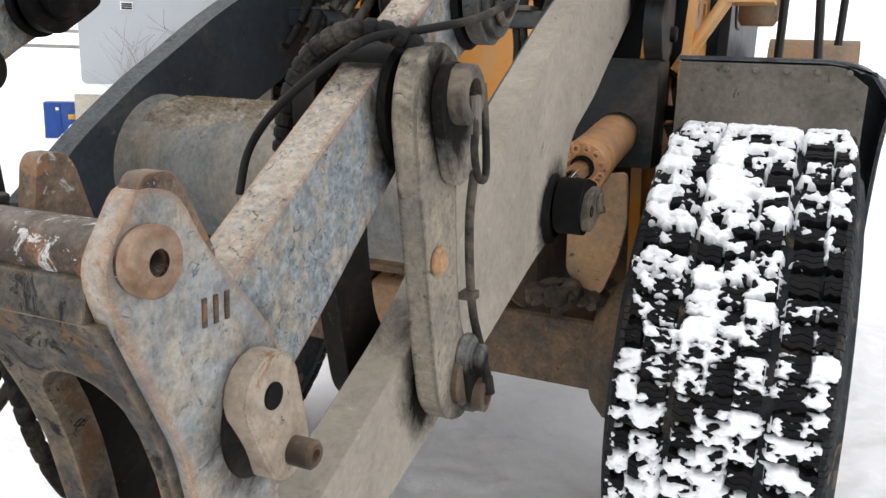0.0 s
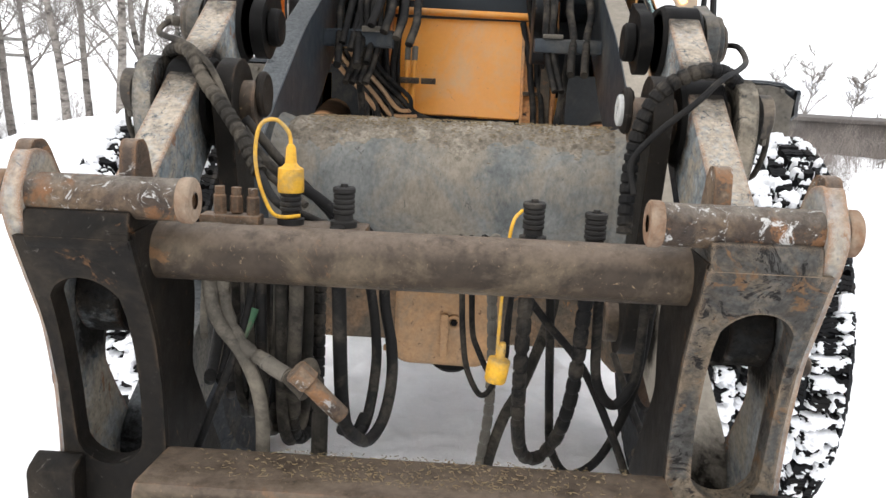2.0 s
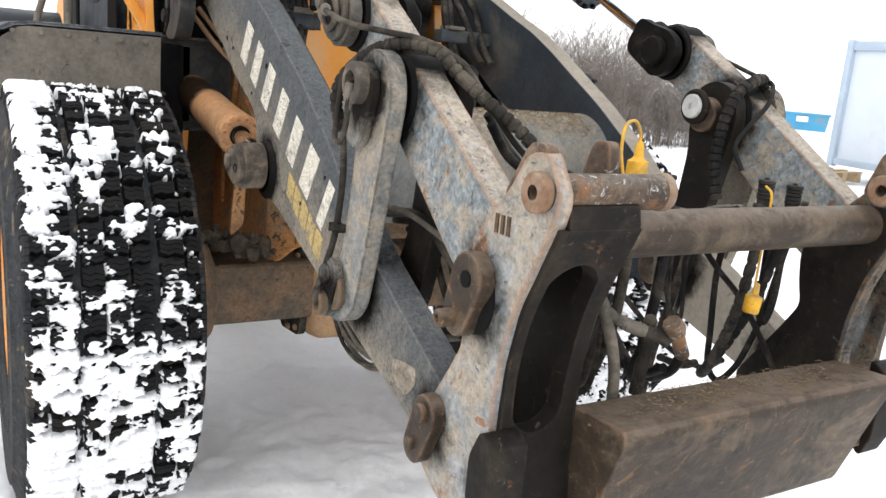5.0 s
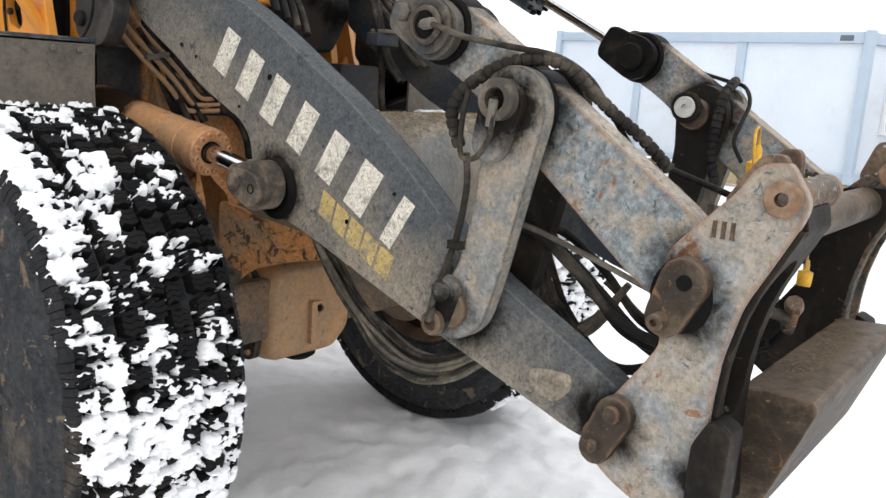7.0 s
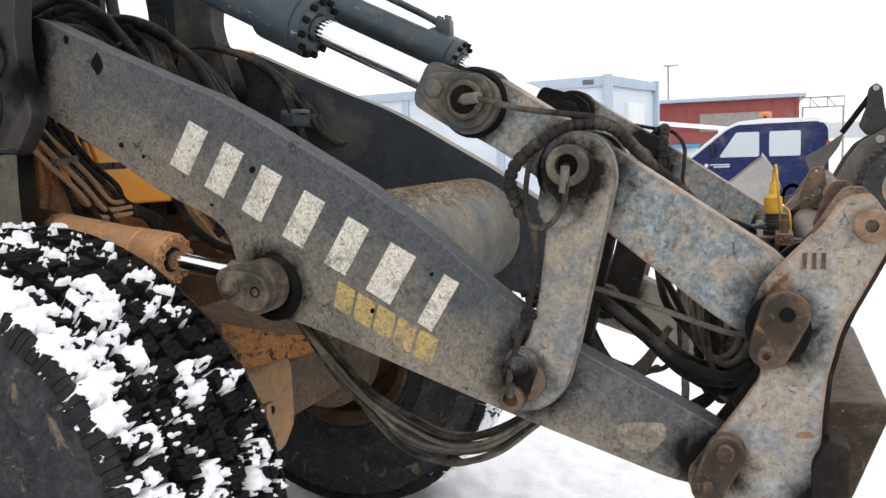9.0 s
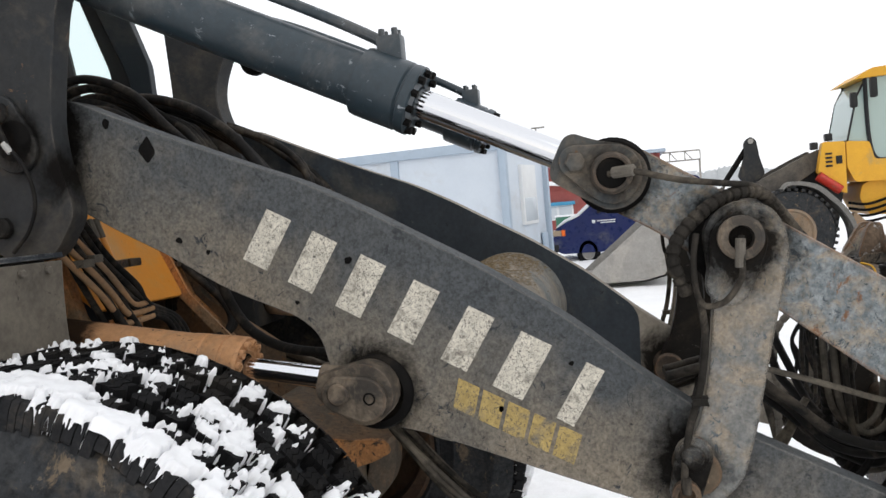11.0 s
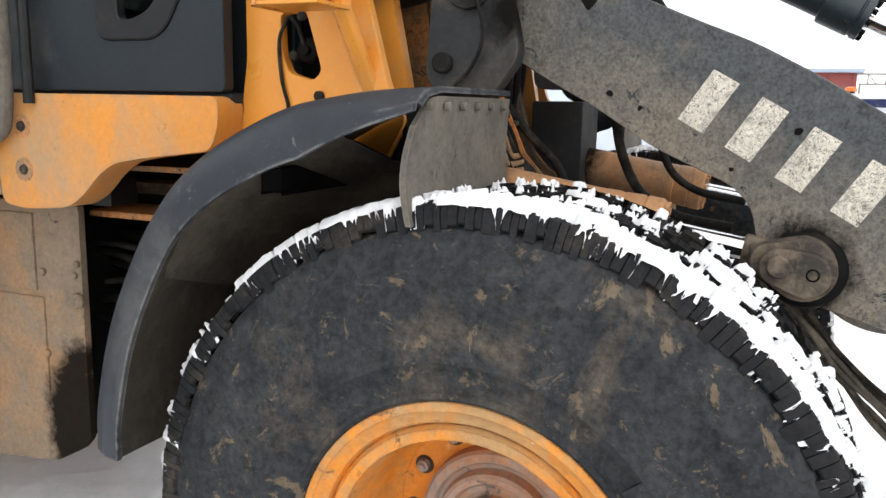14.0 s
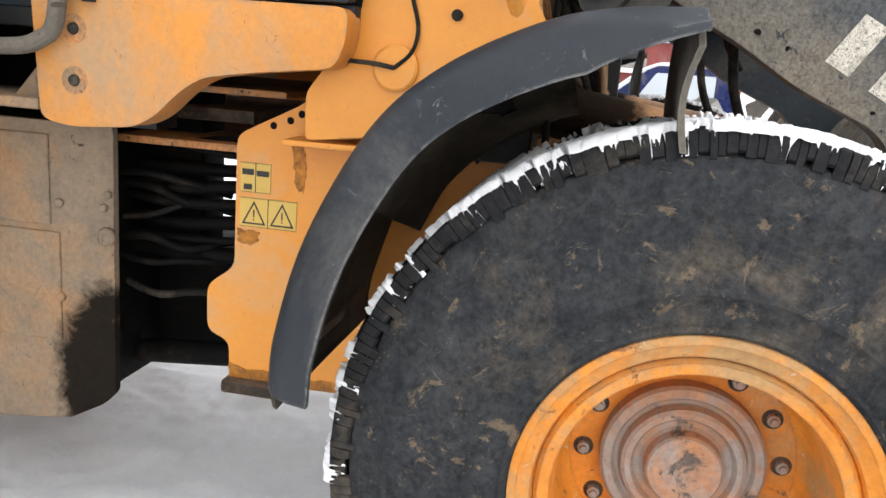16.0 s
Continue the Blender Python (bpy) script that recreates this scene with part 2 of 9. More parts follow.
SHEET_E = weathered("mottled_grey_coupler_steel", (0.040, 0.034, 0.028), (0.085, 0.086, 0.082), (0.175, 0.135, 0.092), 0.40, 0.7, scale=11, fine=110, fine_amount=0.7, rust=(0.20, 0.115, 0.058), rust_amount=0.34, rust_scale=15, edge=((0.34, 0.25, 0.17), 0.014, 0.6), chips=((0.012, 0.010, 0.009), 0.42, 17), bump=0.9, spec=0.2)
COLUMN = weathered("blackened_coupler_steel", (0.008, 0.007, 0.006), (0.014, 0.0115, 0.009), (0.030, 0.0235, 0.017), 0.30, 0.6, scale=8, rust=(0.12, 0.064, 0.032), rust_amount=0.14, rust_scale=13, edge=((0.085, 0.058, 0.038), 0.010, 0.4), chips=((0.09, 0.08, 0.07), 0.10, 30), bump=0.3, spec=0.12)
BLACKISH = weathered("black_grease_and_shade_steel", (0.0045, 0.0042, 0.0042), (0.008, 0.0075, 0.007), (0.028, 0.023, 0.018), 0.24, 0.6, scale=9, spec=0.07)
DRUMMAT = weathered("muddy_cross_tube", (0.22, 0.222, 0.208), (0.12, 0.128, 0.125), (0.25, 0.217, 0.172), 0.5, 0.85, scale=9, chips=((0.10, 0.095, 0.085), 0.14, 34), fine=80, fine_amount=0.42, rust=(0.26, 0.17, 0.10), rust_amount=0.06, bump=0.5, streak=0.6)
MUDMAT = weathered("dried_mud", (0.27, 0.23, 0.18), (0.155, 0.13, 0.10), (0.34, 0.30, 0.24), 0.4, 0.95, scale=34, bump=1.0, fine=100, fine_amount=0.6)
ORANGE = weathered("orange_machine_paint", (0.735, 0.300, 0.042), (0.69, 0.278, 0.040), (0.58, 0.33, 0.14), 0.33, 0.33, scale=3, bump=0.02, fine_amount=0.06, spec=0.4, edge=((0.16, 0.10, 0.06), 0.006, 0.35), chips=((0.10, 0.06, 0.04), 0.035, 30))
ORANGE_DIRTY = weathered("grimy_orange_paint", (0.66, 0.29, 0.10), (0.52, 0.235, 0.09), (0.31, 0.215, 0.13), 0.42, 0.65, scale=7, fine=85, fine_amount=0.6, rust=(0.05, 0.036, 0.026), rust_amount=0.20, rust_scale=34, edge=((0.60, 0.30, 0.12), 0.008, 0.4), bump=0.4)
DARKPLAST = weathered("dark_blue_grey_plastic", (0.012, 0.017, 0.022), (0.016, 0.022, 0.028), (0.05, 0.049, 0.045), 0.2, 0.5, scale=4, bump=0.06, fine_amount=0.15, spec=0.3)
RUBBER = weathered("black_rubber", (0.0055, 0.0055, 0.0062), (0.009, 0.009, 0.0095), (0.018, 0.016, 0.014), 0.3, 0.7, scale=9, fine_amount=0.3, spec=0.12, bump=0.5)
FLAP = weathered("dusty_rubber_flap", (0.142, 0.126, 0.104), (0.094, 0.085, 0.072), (0.158, 0.14, 0.114), 0.5, 0.9, scale=9, fine_amount=0.35, chips=((0.05, 0.046, 0.04), 0.18, 16), edge=((0.27, 0.25, 0.22), 0.005, 0.6))
LINER = weathered("dust_filmed_dark_liner", (0.045, 0.040, 0.033), (0.066, 0.058, 0.047), (0.100, 0.085, 0.066), 0.4, 0.9, scale=6, fine_amount=0.3, spec=0.1, streak=0.5)
HOSE = weathered("dusty_black_hose", (0.008, 0.008, 0.0085), (0.016, 0.0145, 0.013), (0.072, 0.061, 0.048), 0.36, 0.7, scale=14, spec=0.15)
HOSE_DUSTY = weathered("mud_dusted_hose", (0.036, 0.032, 0.027), (0.018, 0.0165, 0.0145), (0.105, 0.090, 0.071), 0.38, 0.85, scale=16, spec=0.12)
HOSE_PALE = weathered("mud_caked_hose", (0.125, 0.112, 0.092), (0.07, 0.063, 0.053), (0.20, 0.175, 0.14), 0.40, 0.9, scale=14, spec=0.1)
CHROME = plain("chromed_rod", (0.75, 0.76, 0.78), 0.12, 1.0)
YELLOW = weathered("yellow_plastic", (0.72, 0.40, 0.03), (0.60, 0.32, 0.03), (0.36, 0.25, 0.10), 0.35, 0.6, scale=26, bump=0.05, chips=((0.16, 0.11, 0.05), 0.18, 40))
DECAL = weathered("worn_white_lettering", (0.72, 0.68, 0.58), (0.63, 0.59, 0.50), (0.19, 0.172, 0.145), 0.25, 0.85, scale=30, fine=140, fine_amount=0.4, chips=((0.15, 0.14, 0.125), 0.50, 150))
DECALY = weathered("worn_yellow_lettering", (0.50, 0.37, 0.14), (0.42, 0.31, 0.12), (0.19, 0.172, 0.145), 0.35, 0.85, scale=30, fine=140, fine_amount=0.4, chips=((0.13, 0.115, 0.09), 0.44, 120))


def snow_mat(name, tint, scale, bump, dirt=None, depth=0.004):
    m = weathered(name, tint, tuple(c * 0.93 for c in tint), dirt, 0.1, 0.75, scale=scale, bump=bump, fine=45, fine_amount=0.06, spec=0.25)
    for n in m.node_tree.nodes:
        if n.type == "BUMP":
            n.inputs["Distance"].default_value = depth
    return m


SNOW = snow_mat("packed_snow", (0.95, 0.955, 0.965), 1.6, 1.0, (0.82, 0.80, 0.78), 0.008)
SNOWCLUMP = snow_mat("fresh_snow_clump", (0.86, 0.87, 0.89), 12, 0.6)


# ---------------------------------------------------------------- mesh helpers
def finish(bm, smooth=30):
    bmesh.ops.recalc_face_normals(bm, faces=bm.faces[:])
    for e in bm.edges:
        if len(e.link_faces) == 2:
            e.smooth = e.calc_face_angle(0) < radians(smooth)
    for f in bm.faces:
        f.smooth = True
    return bm


def part(name, bm, material, parent=None, label="", smooth=30):
    finish(bm, smooth)
    me = bpy.data.meshes.new(name)
    bm.to_mesh(me)
    bm.free()
    me.materials.append(material)
    ob = new(name, me)
    if parent is not None:
        ob.parent = parent
    if label:
        ob["label"] = label
    return ob


def thing(name, label, category, group="", kind="", at=(0, 0, 0)):
    ob = new(name)
    ob.empty_display_size = 0.1
    ob.location = at
    return tagged(ob, label, category, group, kind)


def rounded(pts, r=0.02, n=4):
    """A closed outline with its corners rounded."""
    out, k = [], len(pts)
    for i in range(k):
        a, b, c = (Vector(pts[(i + j) % k]) for j in (-1, 0, 1))
        u, v = (a - b), (c - b)
        q = min(r, u.length * 0.45, v.length * 0.45)
        p0, p1 = b + u.normalized() * q, b + v.normalized() * q
        for s in range(n + 1):
            t = s / n
            out.append(tuple(p0 * (1 - t) ** 2 + b * 2 * t * (1 - t) + p1 * t * t))
    return out


def hull_chain(circles, n=16):
    """Convex hull of circles (y, z, r): a rounded link outline."""
    pts = sorted({(round(c[0] + c[2] * math.cos(2 * math.pi * i / n), 5), round(c[1] + c[2] * math.sin(2 * math.pi * i / n), 5)) for c in circles for i in range(n)})

    def half(seq):
        h = []
        for p in seq:
            while len(h) > 1 and (h[-1][0] - h[-2][0]) * (p[1] - h[-2][1]) - (h[-1][1] - h[-2][1]) * (p[0] - h[-2][0]) <= 0:
                h.pop()
            h.append(p)
        return h
    return half(pts)[:-1] + half(pts[::-1])[:-1]


def plate(bm, outline, x0, x1, holes=(), bevel=0.004, axis="x", segs=1):
    """A plate cut to an outline in the plane across axis, from x0 to x1, with holes through it."""
    def at(p, x):
        return {"x": (x, p[0], p[1]), "y": (p[0], x, p[1]), "z": (p[0], p[1], x)}[axis]
    tmp = bmesh.new()
    edges = []
    for loop in (outline, *holes):
        vs = [tmp.verts.new(at(p, x0)) for p in loop]
        edges += [tmp.edges.new((vs[i], vs[(i + 1) % len(vs)])) for i in range(len(vs))]
    made = bmesh.ops.triangle_fill(tmp, use_beauty=True, use_dissolve=False, edges=edges)
    faces = [g for g in made["geom"] if isinstance(g, bmesh.types.BMFace)]
    if not faces:
        faces = tmp.faces[:]
    ext = bmesh.ops.extrude_face_region(tmp, geom=faces)
    d = x1 - x0
    vec = {"x": (d, 0, 0), "y": (0, d, 0), "z": (0, 0, d)}[axis]
    bmesh.ops.translate(tmp, vec=vec, verts=[g for g in ext["geom"] if isinstance(g, bmesh.types.BMVert)])
    bmesh.ops.recalc_face_normals(tmp, faces=tmp.faces[:])
    if bevel:
        sharp = [e for e in tmp.edges if len(e.link_faces) == 2 and e.calc_face_angle(0) > radians(50)]
        bmesh.ops.bevel(tmp, geom=sharp, offset=bevel, segments=segs, profile=0.5, affect="EDGES", clamp_overlap=True)
    merge(bm, tmp)
    return bm


def merge(bm, tmp):
    me = bpy.data.meshes.new("tmp")
    tmp.to_mesh(me)
    tmp.free()
    bm.from_mesh(me)
    bpy.data.meshes.remove(me)


def rod(bm, p0, p1, r0, r1=None, n=24, bevel=0.0, bore=0.0, bore_depth=0.0):
    """A round bar from p0 to p1, with chamfered ends and, where asked, a bore in its p1 end."""
    p0, p1 = Vector(p0), Vector(p1)
    r1 = r0 if r1 is None else r1
    ax = (p1 - p0)
    L = ax.length
    prof = [(0, 0.0), (r0 - bevel, 0.0)] + ([(r0, bevel)] if bevel else []) + ([(r1, L - bevel)] if bevel else []) + [(r1 - bevel, L)]
    if bore:
        prof += [(bore, L), (bore * 0.97, L - (bore_depth or 0.03)), (0, L - (bore_depth or 0.03))]
    else:
        prof += [(0, L)]
    return lathe(bm, prof, p0, ax, n)


def lathe(bm, prof, origin, axis, n=32, a0=0.0, a1=2 * math.pi):
    """Turn a profile of (radius, height) round the axis."""
    q = Vector(axis).normalized().to_track_quat("Z", "Y")
    o = Vector(origin)
    closed = abs(a1 - a0) > 6.28
    rings = []
    for r, h in prof:
        if r <= 1e-6:
            rings.append([bm.verts.new(o + q @ Vector((0, 0, h)))])
        else:
            rings.append([bm.verts.new(o + q @ Vector((r * math.cos(a0 + (a1 - a0) * i / (n if closed else n - 1)), r * math.sin(a0 + (a1 - a0) * i / (n if closed else n - 1)), h))) for i in range(n)])
    for A, B in zip(rings, rings[1:]):
        m = n if closed else n - 1
        for i in range(m):
            j = (i + 1) % n
            if len(A) == 1 and len(B) == 1:
                continue
            if len(A) == 1:
                bm.faces.new((A[0], B[i], B[j]))
            elif len(B) == 1:
                bm.faces.new((A[i], B[0], A[j]))
            else:
                bm.faces.new((A[i], B[i], B[j], A[j]))
    return bm


def box(bm, lo, hi, bevel=0.006, m=None):
    tmp = bmesh.new()
    bmesh.ops.create_cube(tmp, size=1)
    lo, hi = Vector(lo), Vector(hi)
    for v in tmp.verts:
        v.co = Vector(((v.co[i] + 0.5) * (hi[i] - lo[i]) + lo[i] for i in range(3)))
    if bevel:
        bmesh.ops.bevel(tmp, geom=tmp.edges[:], offset=bevel, segments=2, profile=0.6, affect="EDGES", clamp_overlap=True)
    if m is not None:
        bmesh.ops.transform(tmp, matrix=m, verts=tmp.verts[:])
    merge(bm, tmp)
    return bm


def spline(pts, per=8):
    pts = [Vector(p) for p in pts]
    ext = [pts[0] * 2 - pts[1]] + pts + [pts[-1] * 2 - pts[-2]]
    out = []
    for i in range(1, len(ext) - 2):
        p0, p1, p2, p3 = ext[i - 1:i + 3]
        for s in range(per):
            t = s / per
            out.append(0.5 * (2 * p1 + (p2 - p0) * t + (2 * p0 - 5 * p1 + 4 * p2 - p3) * t * t + (3 * p1 - p0 - 3 * p2 + p3) * t ** 3))
    out.append(pts[-1])
    return out


def sweep(bm, path, radius, n=10):
    """A round skin along a path; radius is a number or a function of the length run."""
    rings, run = [], 0.0
    t0 = (path[1] - path[0]).normalized()
    u = t0.orthogonal().normalized()
    for i, p in enumerate(path):
        t = (path[min(i + 1, len(path) - 1)] - path[max(i - 1, 0)]).normalized()
        if i:
            run += (p - path[i - 1]).length
        u = (u - t * u.dot(t)).normalized()
        v = t.cross(u)
        r = radius(run) if callable(radius) else radius
        rings.append([bm.verts.new(p + (u * math.cos(2 * math.pi * k / n) + v * math.sin(2 * math.pi * k / n)) * r) for k in range(n)])
    for A, B in zip(rings, rings[1:]):
        for k in range(n):
            bm.faces.new((A[k], B[k], B[(k + 1) % n], A[(k + 1) % n]))
    bm.faces.new(rings[0][::-1])
    bm.faces.new(rings[-1])
    return bm


def hose(name, pts, r, material, parent, label="", per=8, n=10):
    return part(name, sweep(bmesh.new(), spline(pts, per), r, n), material, parent, label, 60)


def spiral_hose(name, pts, r, material, parent, label="", pitch=0.022):
    """A hose in a spiral guard: flat turns with narrow dark gaps between them."""
    path = spline(pts, 6)
    fine = []
    for a, b in zip(path, path[1:]):
        k = max(1, int((b - a).length / (pitch / 6)))
        fine += [a.lerp(b, i / k) for i in range(k)]
    fine.append(path[-1])
    return part(name, sweep(bmesh.new(), fine, lambda s: r * (0.76 if (s / pitch) % 1 < 0.2 else 1.0), 12), material, parent, label, 25)


# ---------------------------------------------------------------- ground
def snow_height(x, y):
    d = math.hypot(x, y - 3)
    h = 0.03 * noise.noise(Vector((x * 0.8, y * 0.8, 3.1))) + 0.016 * noise.noise(Vector((x * 2.7, y * 2.7, 7.7))) + 0.014 * noise.noise(Vector((x * 8, y * 8, 1.3))) + 0.017 * noise.noise(Vector((x * 17, y * 17, 4.1))) * min(1, 4 / (d + 0.1)) + 0.030 * max(0.0, noise.noise(Vector((x * 4.3, y * 4.3, 9.3)))) - 0.02 * max(0.0, noise.noise(Vector((x * 3.1, y * 3.1, 2.3))) - 0.25)
    # packed track where the machine drove in
    for side in (-1, 1):
        w = abs(x - side * 1.04) / 0.34
        if w < 1 and y > -6:
            h -= 0.035 * (1 - w * w)
    far = max(0.0, d - 9)
    h += 1.0 * math.exp(-((x + 4.4) / 2.0) ** 2 - ((y - 9.2) / 1.5) ** 2)
    h += 0.25 * noise.noise(Vector((x * 0.07, y * 0.07, 5))) * min(1, far / 12)
    return h - 0.012


def make_ground():
    bm = bmesh.new()
    ticks = [i * 0.03 for i in range(0, 150)]
    step, t = 0.06, ticks[-1]
    while t < 1500:
        t += step
        step *= 1.13
        ticks.append(t)
    xs = sorted({-t for t in ticks} | set(ticks))
    grid = [[bm.verts.new((x, y + 2.2, snow_height(x, y + 2.2))) for x in xs] for y in xs]
    for r0, r1 in zip(grid, grid[1:]):
        for i in range(len(xs) - 1):
            bm.faces.new((r0[i], r0[i + 1], r1[i + 1], r1[i]))
    g = part("ground", bm, SNOW, None, "", 180)
    tagged(g, "packed white snow covering the yard, slightly trodden", "ground", kind="structure")


make_ground()

# ---------------------------------------------------------------- wheel loader
loader = thing("wheel_loader", "orange and dark grey wheel loader with raised-linkage boom, parked on snow", "wheel loader")
HUBY, HUBZ, HUBX, TYR = 2.50, 0.725, 1.04, 0.745


LUG_ROWS = ((-0.233, -0.190, 0.0), (-0.184, -0.117, 0.08), (-0.095, -0.037, 0.5), (-0.031, 0.029, 0.15), (0.035, 0.093, 0.6), (0.117, 0.184, 0.3), (0.190, 0.233, 0.22))
LUGS = 72
DEEP_GROOVES, FINE_GROOVES = (-0.106, 0.105), (-0.187, -0.034, 0.032, 0.187)


def tread_mesh(R, half, seed, side_bm):
    """Winter tread: staggered lugs with stepped edges, each cut across by two sipes, between two deep grooves."""
    bm = bmesh.new()
    rnd = random.Random(seed)
    w = 2 * math.pi / LUGS
    for ri, (a, b, off) in enumerate(LUG_ROWS):
        for i in range(LUGS):
            c = w * (i + off)
            f0, f1 = c + w * rnd.uniform(0.02, 0.06), c + w * rnd.uniform(0.78, 0.84)
            p, q = a + rnd.uniform(-0.003, 0.003), b + rnd.uniform(-0.003, 0.003)
            top = R + rnd.uniform(-0.005, 0.001)
            zig = 0.07 * w * (1 if (ri + i) % 2 else -1)
            for k in range(3):
                g0, g1 = f0 + (f1 - f0) * (k / 3 + (0.02 if k else 0)), f0 + (f1 - f0) * ((k + 1) / 3 - (0.02 if k < 2 else 0))
                rt = top - rnd.uniform(0, 0.0025)
                cols = [(p + (q - p) * e, z) for e, z in ((0.0, -zig), (0.34, zig), (0.62, -0.5 * zig), (1.0, zig))]
                ring = [(x, g0 + z, 0.05 if k == 0 else 0.0) for x, z in cols] + [(x, g1 + z, -0.05 if k == 2 else 0.0) for x, z in cols[::-1]]
                lo, hi = [], []
                for x, ang, slope in ring:
                    r = rt - (0.006 if abs(x) > half - 0.012 else 0.0)
                    lo.append(bm.verts.new((x, math.cos(ang) * (R - 0.045), math.sin(ang) * (R - 0.045))))
                    xt = (p + q) / 2 + (x - (p + q) / 2) * 0.955
                    h = ang + slope * w
                    hi.append(bm.verts.new((xt, math.cos(h) * r, math.sin(h) * r)))
                bm.faces.new(hi)
                for e in range(8):
                    bm.faces.new((lo[e], lo[(e + 1) % 8], hi[(e + 1) % 8], hi[e]))
    # shoulders: one ring each, cut by narrow slits of uneven width and depth
    for s, ring in ((-1, side_bm[0]), (1, side_bm[1])):
        strips = []
        f0 = 0.0
        end = f0 + 2 * math.pi
        while f0 < end - 0.02:
            wide = min(rnd.uniform(0.018, 0.034), end - f0)
            f1 = f0 + wide * 0.87
            nxt = f0 + wide
            drop = rnd.uniform(0.034, 0.066)
            deep = rnd.choice((0.12, 0.3, 0.5, 0.7))
            lift = rnd.uniform(-0.003, 0.002)
            for f, dep in ((f0, 0), (f1, 0), (f1 + 0.0008, deep), (nxt - 0.0008, deep)):
                dx = 0.009 * dep
                strips.append([ring.verts.new((s * (x + lift - dx * (1 if q < 4 else 0)), math.cos(f) * (rr - 0.012 * dep * (q < 2)), math.sin(f) * (rr - 0.012 * dep * (q < 2)))) for q, (x, rr) in enumerate(((half - 0.008, R - 0.006), (half + 0.005, R - 0.009), (half + 0.011, R - 0.026), (half + 0.0125, R - drop), (half + 0.003, R - drop - 0.006)))])
            f0 = nxt
        for A, B in zip(strips, strips[1:] + strips[:1]):
            for q in range(4):
                ring.faces.new((A[q], B[q], B[q + 1], A[q + 1]))
    return bm


def snow_on_tyre(R, half, seed, outer, lo=-0.9, hi=math.pi + 0.9):
    """Snow caught on the lugs: ragged lumps of lug size, thin crumbs between, a crust along the crest of one shoulder."""
    bm = bmesh.new()
    nu, nv = 1900, 110
    w = 2 * math.pi / LUGS
    grooves = sorted(DEEP_GROOVES + FINE_GROOVES)
    lugs = {}

    def level(u, v):
        row = sum(1 for x in grooves if v > x)
        off = LUG_ROWS[row][2]
        i = math.floor(u / w - off)
        key = (row, i)
        if key not in lugs:
            ca = (i + off + 0.5) * w
            big = noise.noise(Vector((row * 0.7, math.cos(ca) * 4.2 + seed, math.sin(ca) * 4.2)))
            lugs[key] = big * 0.45 + random.Random(row * 1000 + i * 7 + int(seed * 10)).uniform(-0.24, 0.24)
        cx, cy, cz = v, math.cos(u), math.sin(u)
        n = lugs[key]
        n += 0.60 * noise.noise(Vector((cx * 26, cy * 20 + seed, cz * 20))) + (0.60 if outer < 0 else 0.40) * noise.noise(Vector((cx * 10, cy * 8 + seed, cz * 8)))
        n += 0.46 * noise.noise(Vector((cx * 50, cy * 40, cz * 40 + seed))) + 0.26 * noise.noise(Vector((cx * 95, cy * 72 + seed, cz * 72)))
        wave = 0.003 * math.sin(u * 34)
        n -= 0.60 * max(0.0, 1 - min(abs(v - x + wave) for x in DEEP_GROOVES) / 0.016)
        n += 0.22 * max(0.0, 1 - min(abs(v - x + wave) for x in FINE_GROOVES) / 0.006)
        f = u / w - off - i
        f += 0.06 * math.sin(v * 260)
        n -= 0.50 * max(0.0, 1 - abs(f - 0.91) / 0.12)
        # thin lines of snow left in the sipes
        n += 0.38 * max(0.0, 1 - min(abs(f - 0.30), abs(f - 0.57)) / 0.055)
        side = v * outer / half
        if outer < 0:
            # more of it lies on the outer half, and a crust on the crest of the shoulder
            n += 0.16 * side + 0.02
            crest = max(0.0, 1 - abs(side - 0.78) / 0.36) * max(0.0, min(1.0, (math.sin(u) - 0.45) / 0.4))
            n += 0.60 * crest
            if math.cos(u) < 0:
                n += 0.26 * max(0.0, min(1.0, (0.45 - math.sin(u)) / 0.5))
            n -= 0.12 * max(0.0, math.sin(u) - 0.72) / 0.28 * (1 if side < 0.55 else 0)
        else:
            n -= 0.12 * max(0.0, side) - 0.10
        rim = max(0.0, abs(v) - (half - 0.012)) / 0.029
        n += rim * (0.30 * noise.noise(Vector((cy * 22, cz * 22, seed))) + 0.25 * noise.noise(Vector((v * 120, cy * 60, cz * 60))) - 0.55)
        return n - (0.19 if outer < 0 else 0.10)

    us = [lo + (hi - lo) * i / nu for i in range(nu + 1)]
    vs = [-half - 0.010 + (2 * half + 0.020) * k / nv for k in range(nv + 1)]
    lv = np.array([[level(u, v) for v in vs] for u in us])
    for _ in range(1):
        p = np.pad(lv, 1, mode="edge")
        lv = (p[:-2, 1:-1] + p[2:, 1:-1] + p[1:-1, :-2] + p[1:-1, 2:] + 2 * p[1:-1, 1:-1]) / 6
    lv = lv.tolist()
    grid = []
    for i, u in enumerate(us):
        row = []
        for k, v in enumerate(vs):
            n = lv[i][k]
            edge = max(0.0, abs(v) - (half - 0.012)) / 0.029
            lump = min(1.0, max(-1.0, n * 4.5))
            r = R - 0.006 + (0.015 if lump > 0 else 0.026) * lump + 0.004 * noise.noise(Vector((v * 45, math.cos(u) * 34, math.sin(u) * 34))) - 0.032 * edge ** 2
            row.append((n, (v, math.cos(u) * r, math.sin(u) * r)))
        grid.append(row)
    verts = {}

    def vert(i, k):
        if (i, k) not in verts:
            verts[i, k] = bm.verts.new(grid[i][k][1])
        return verts[i, k]
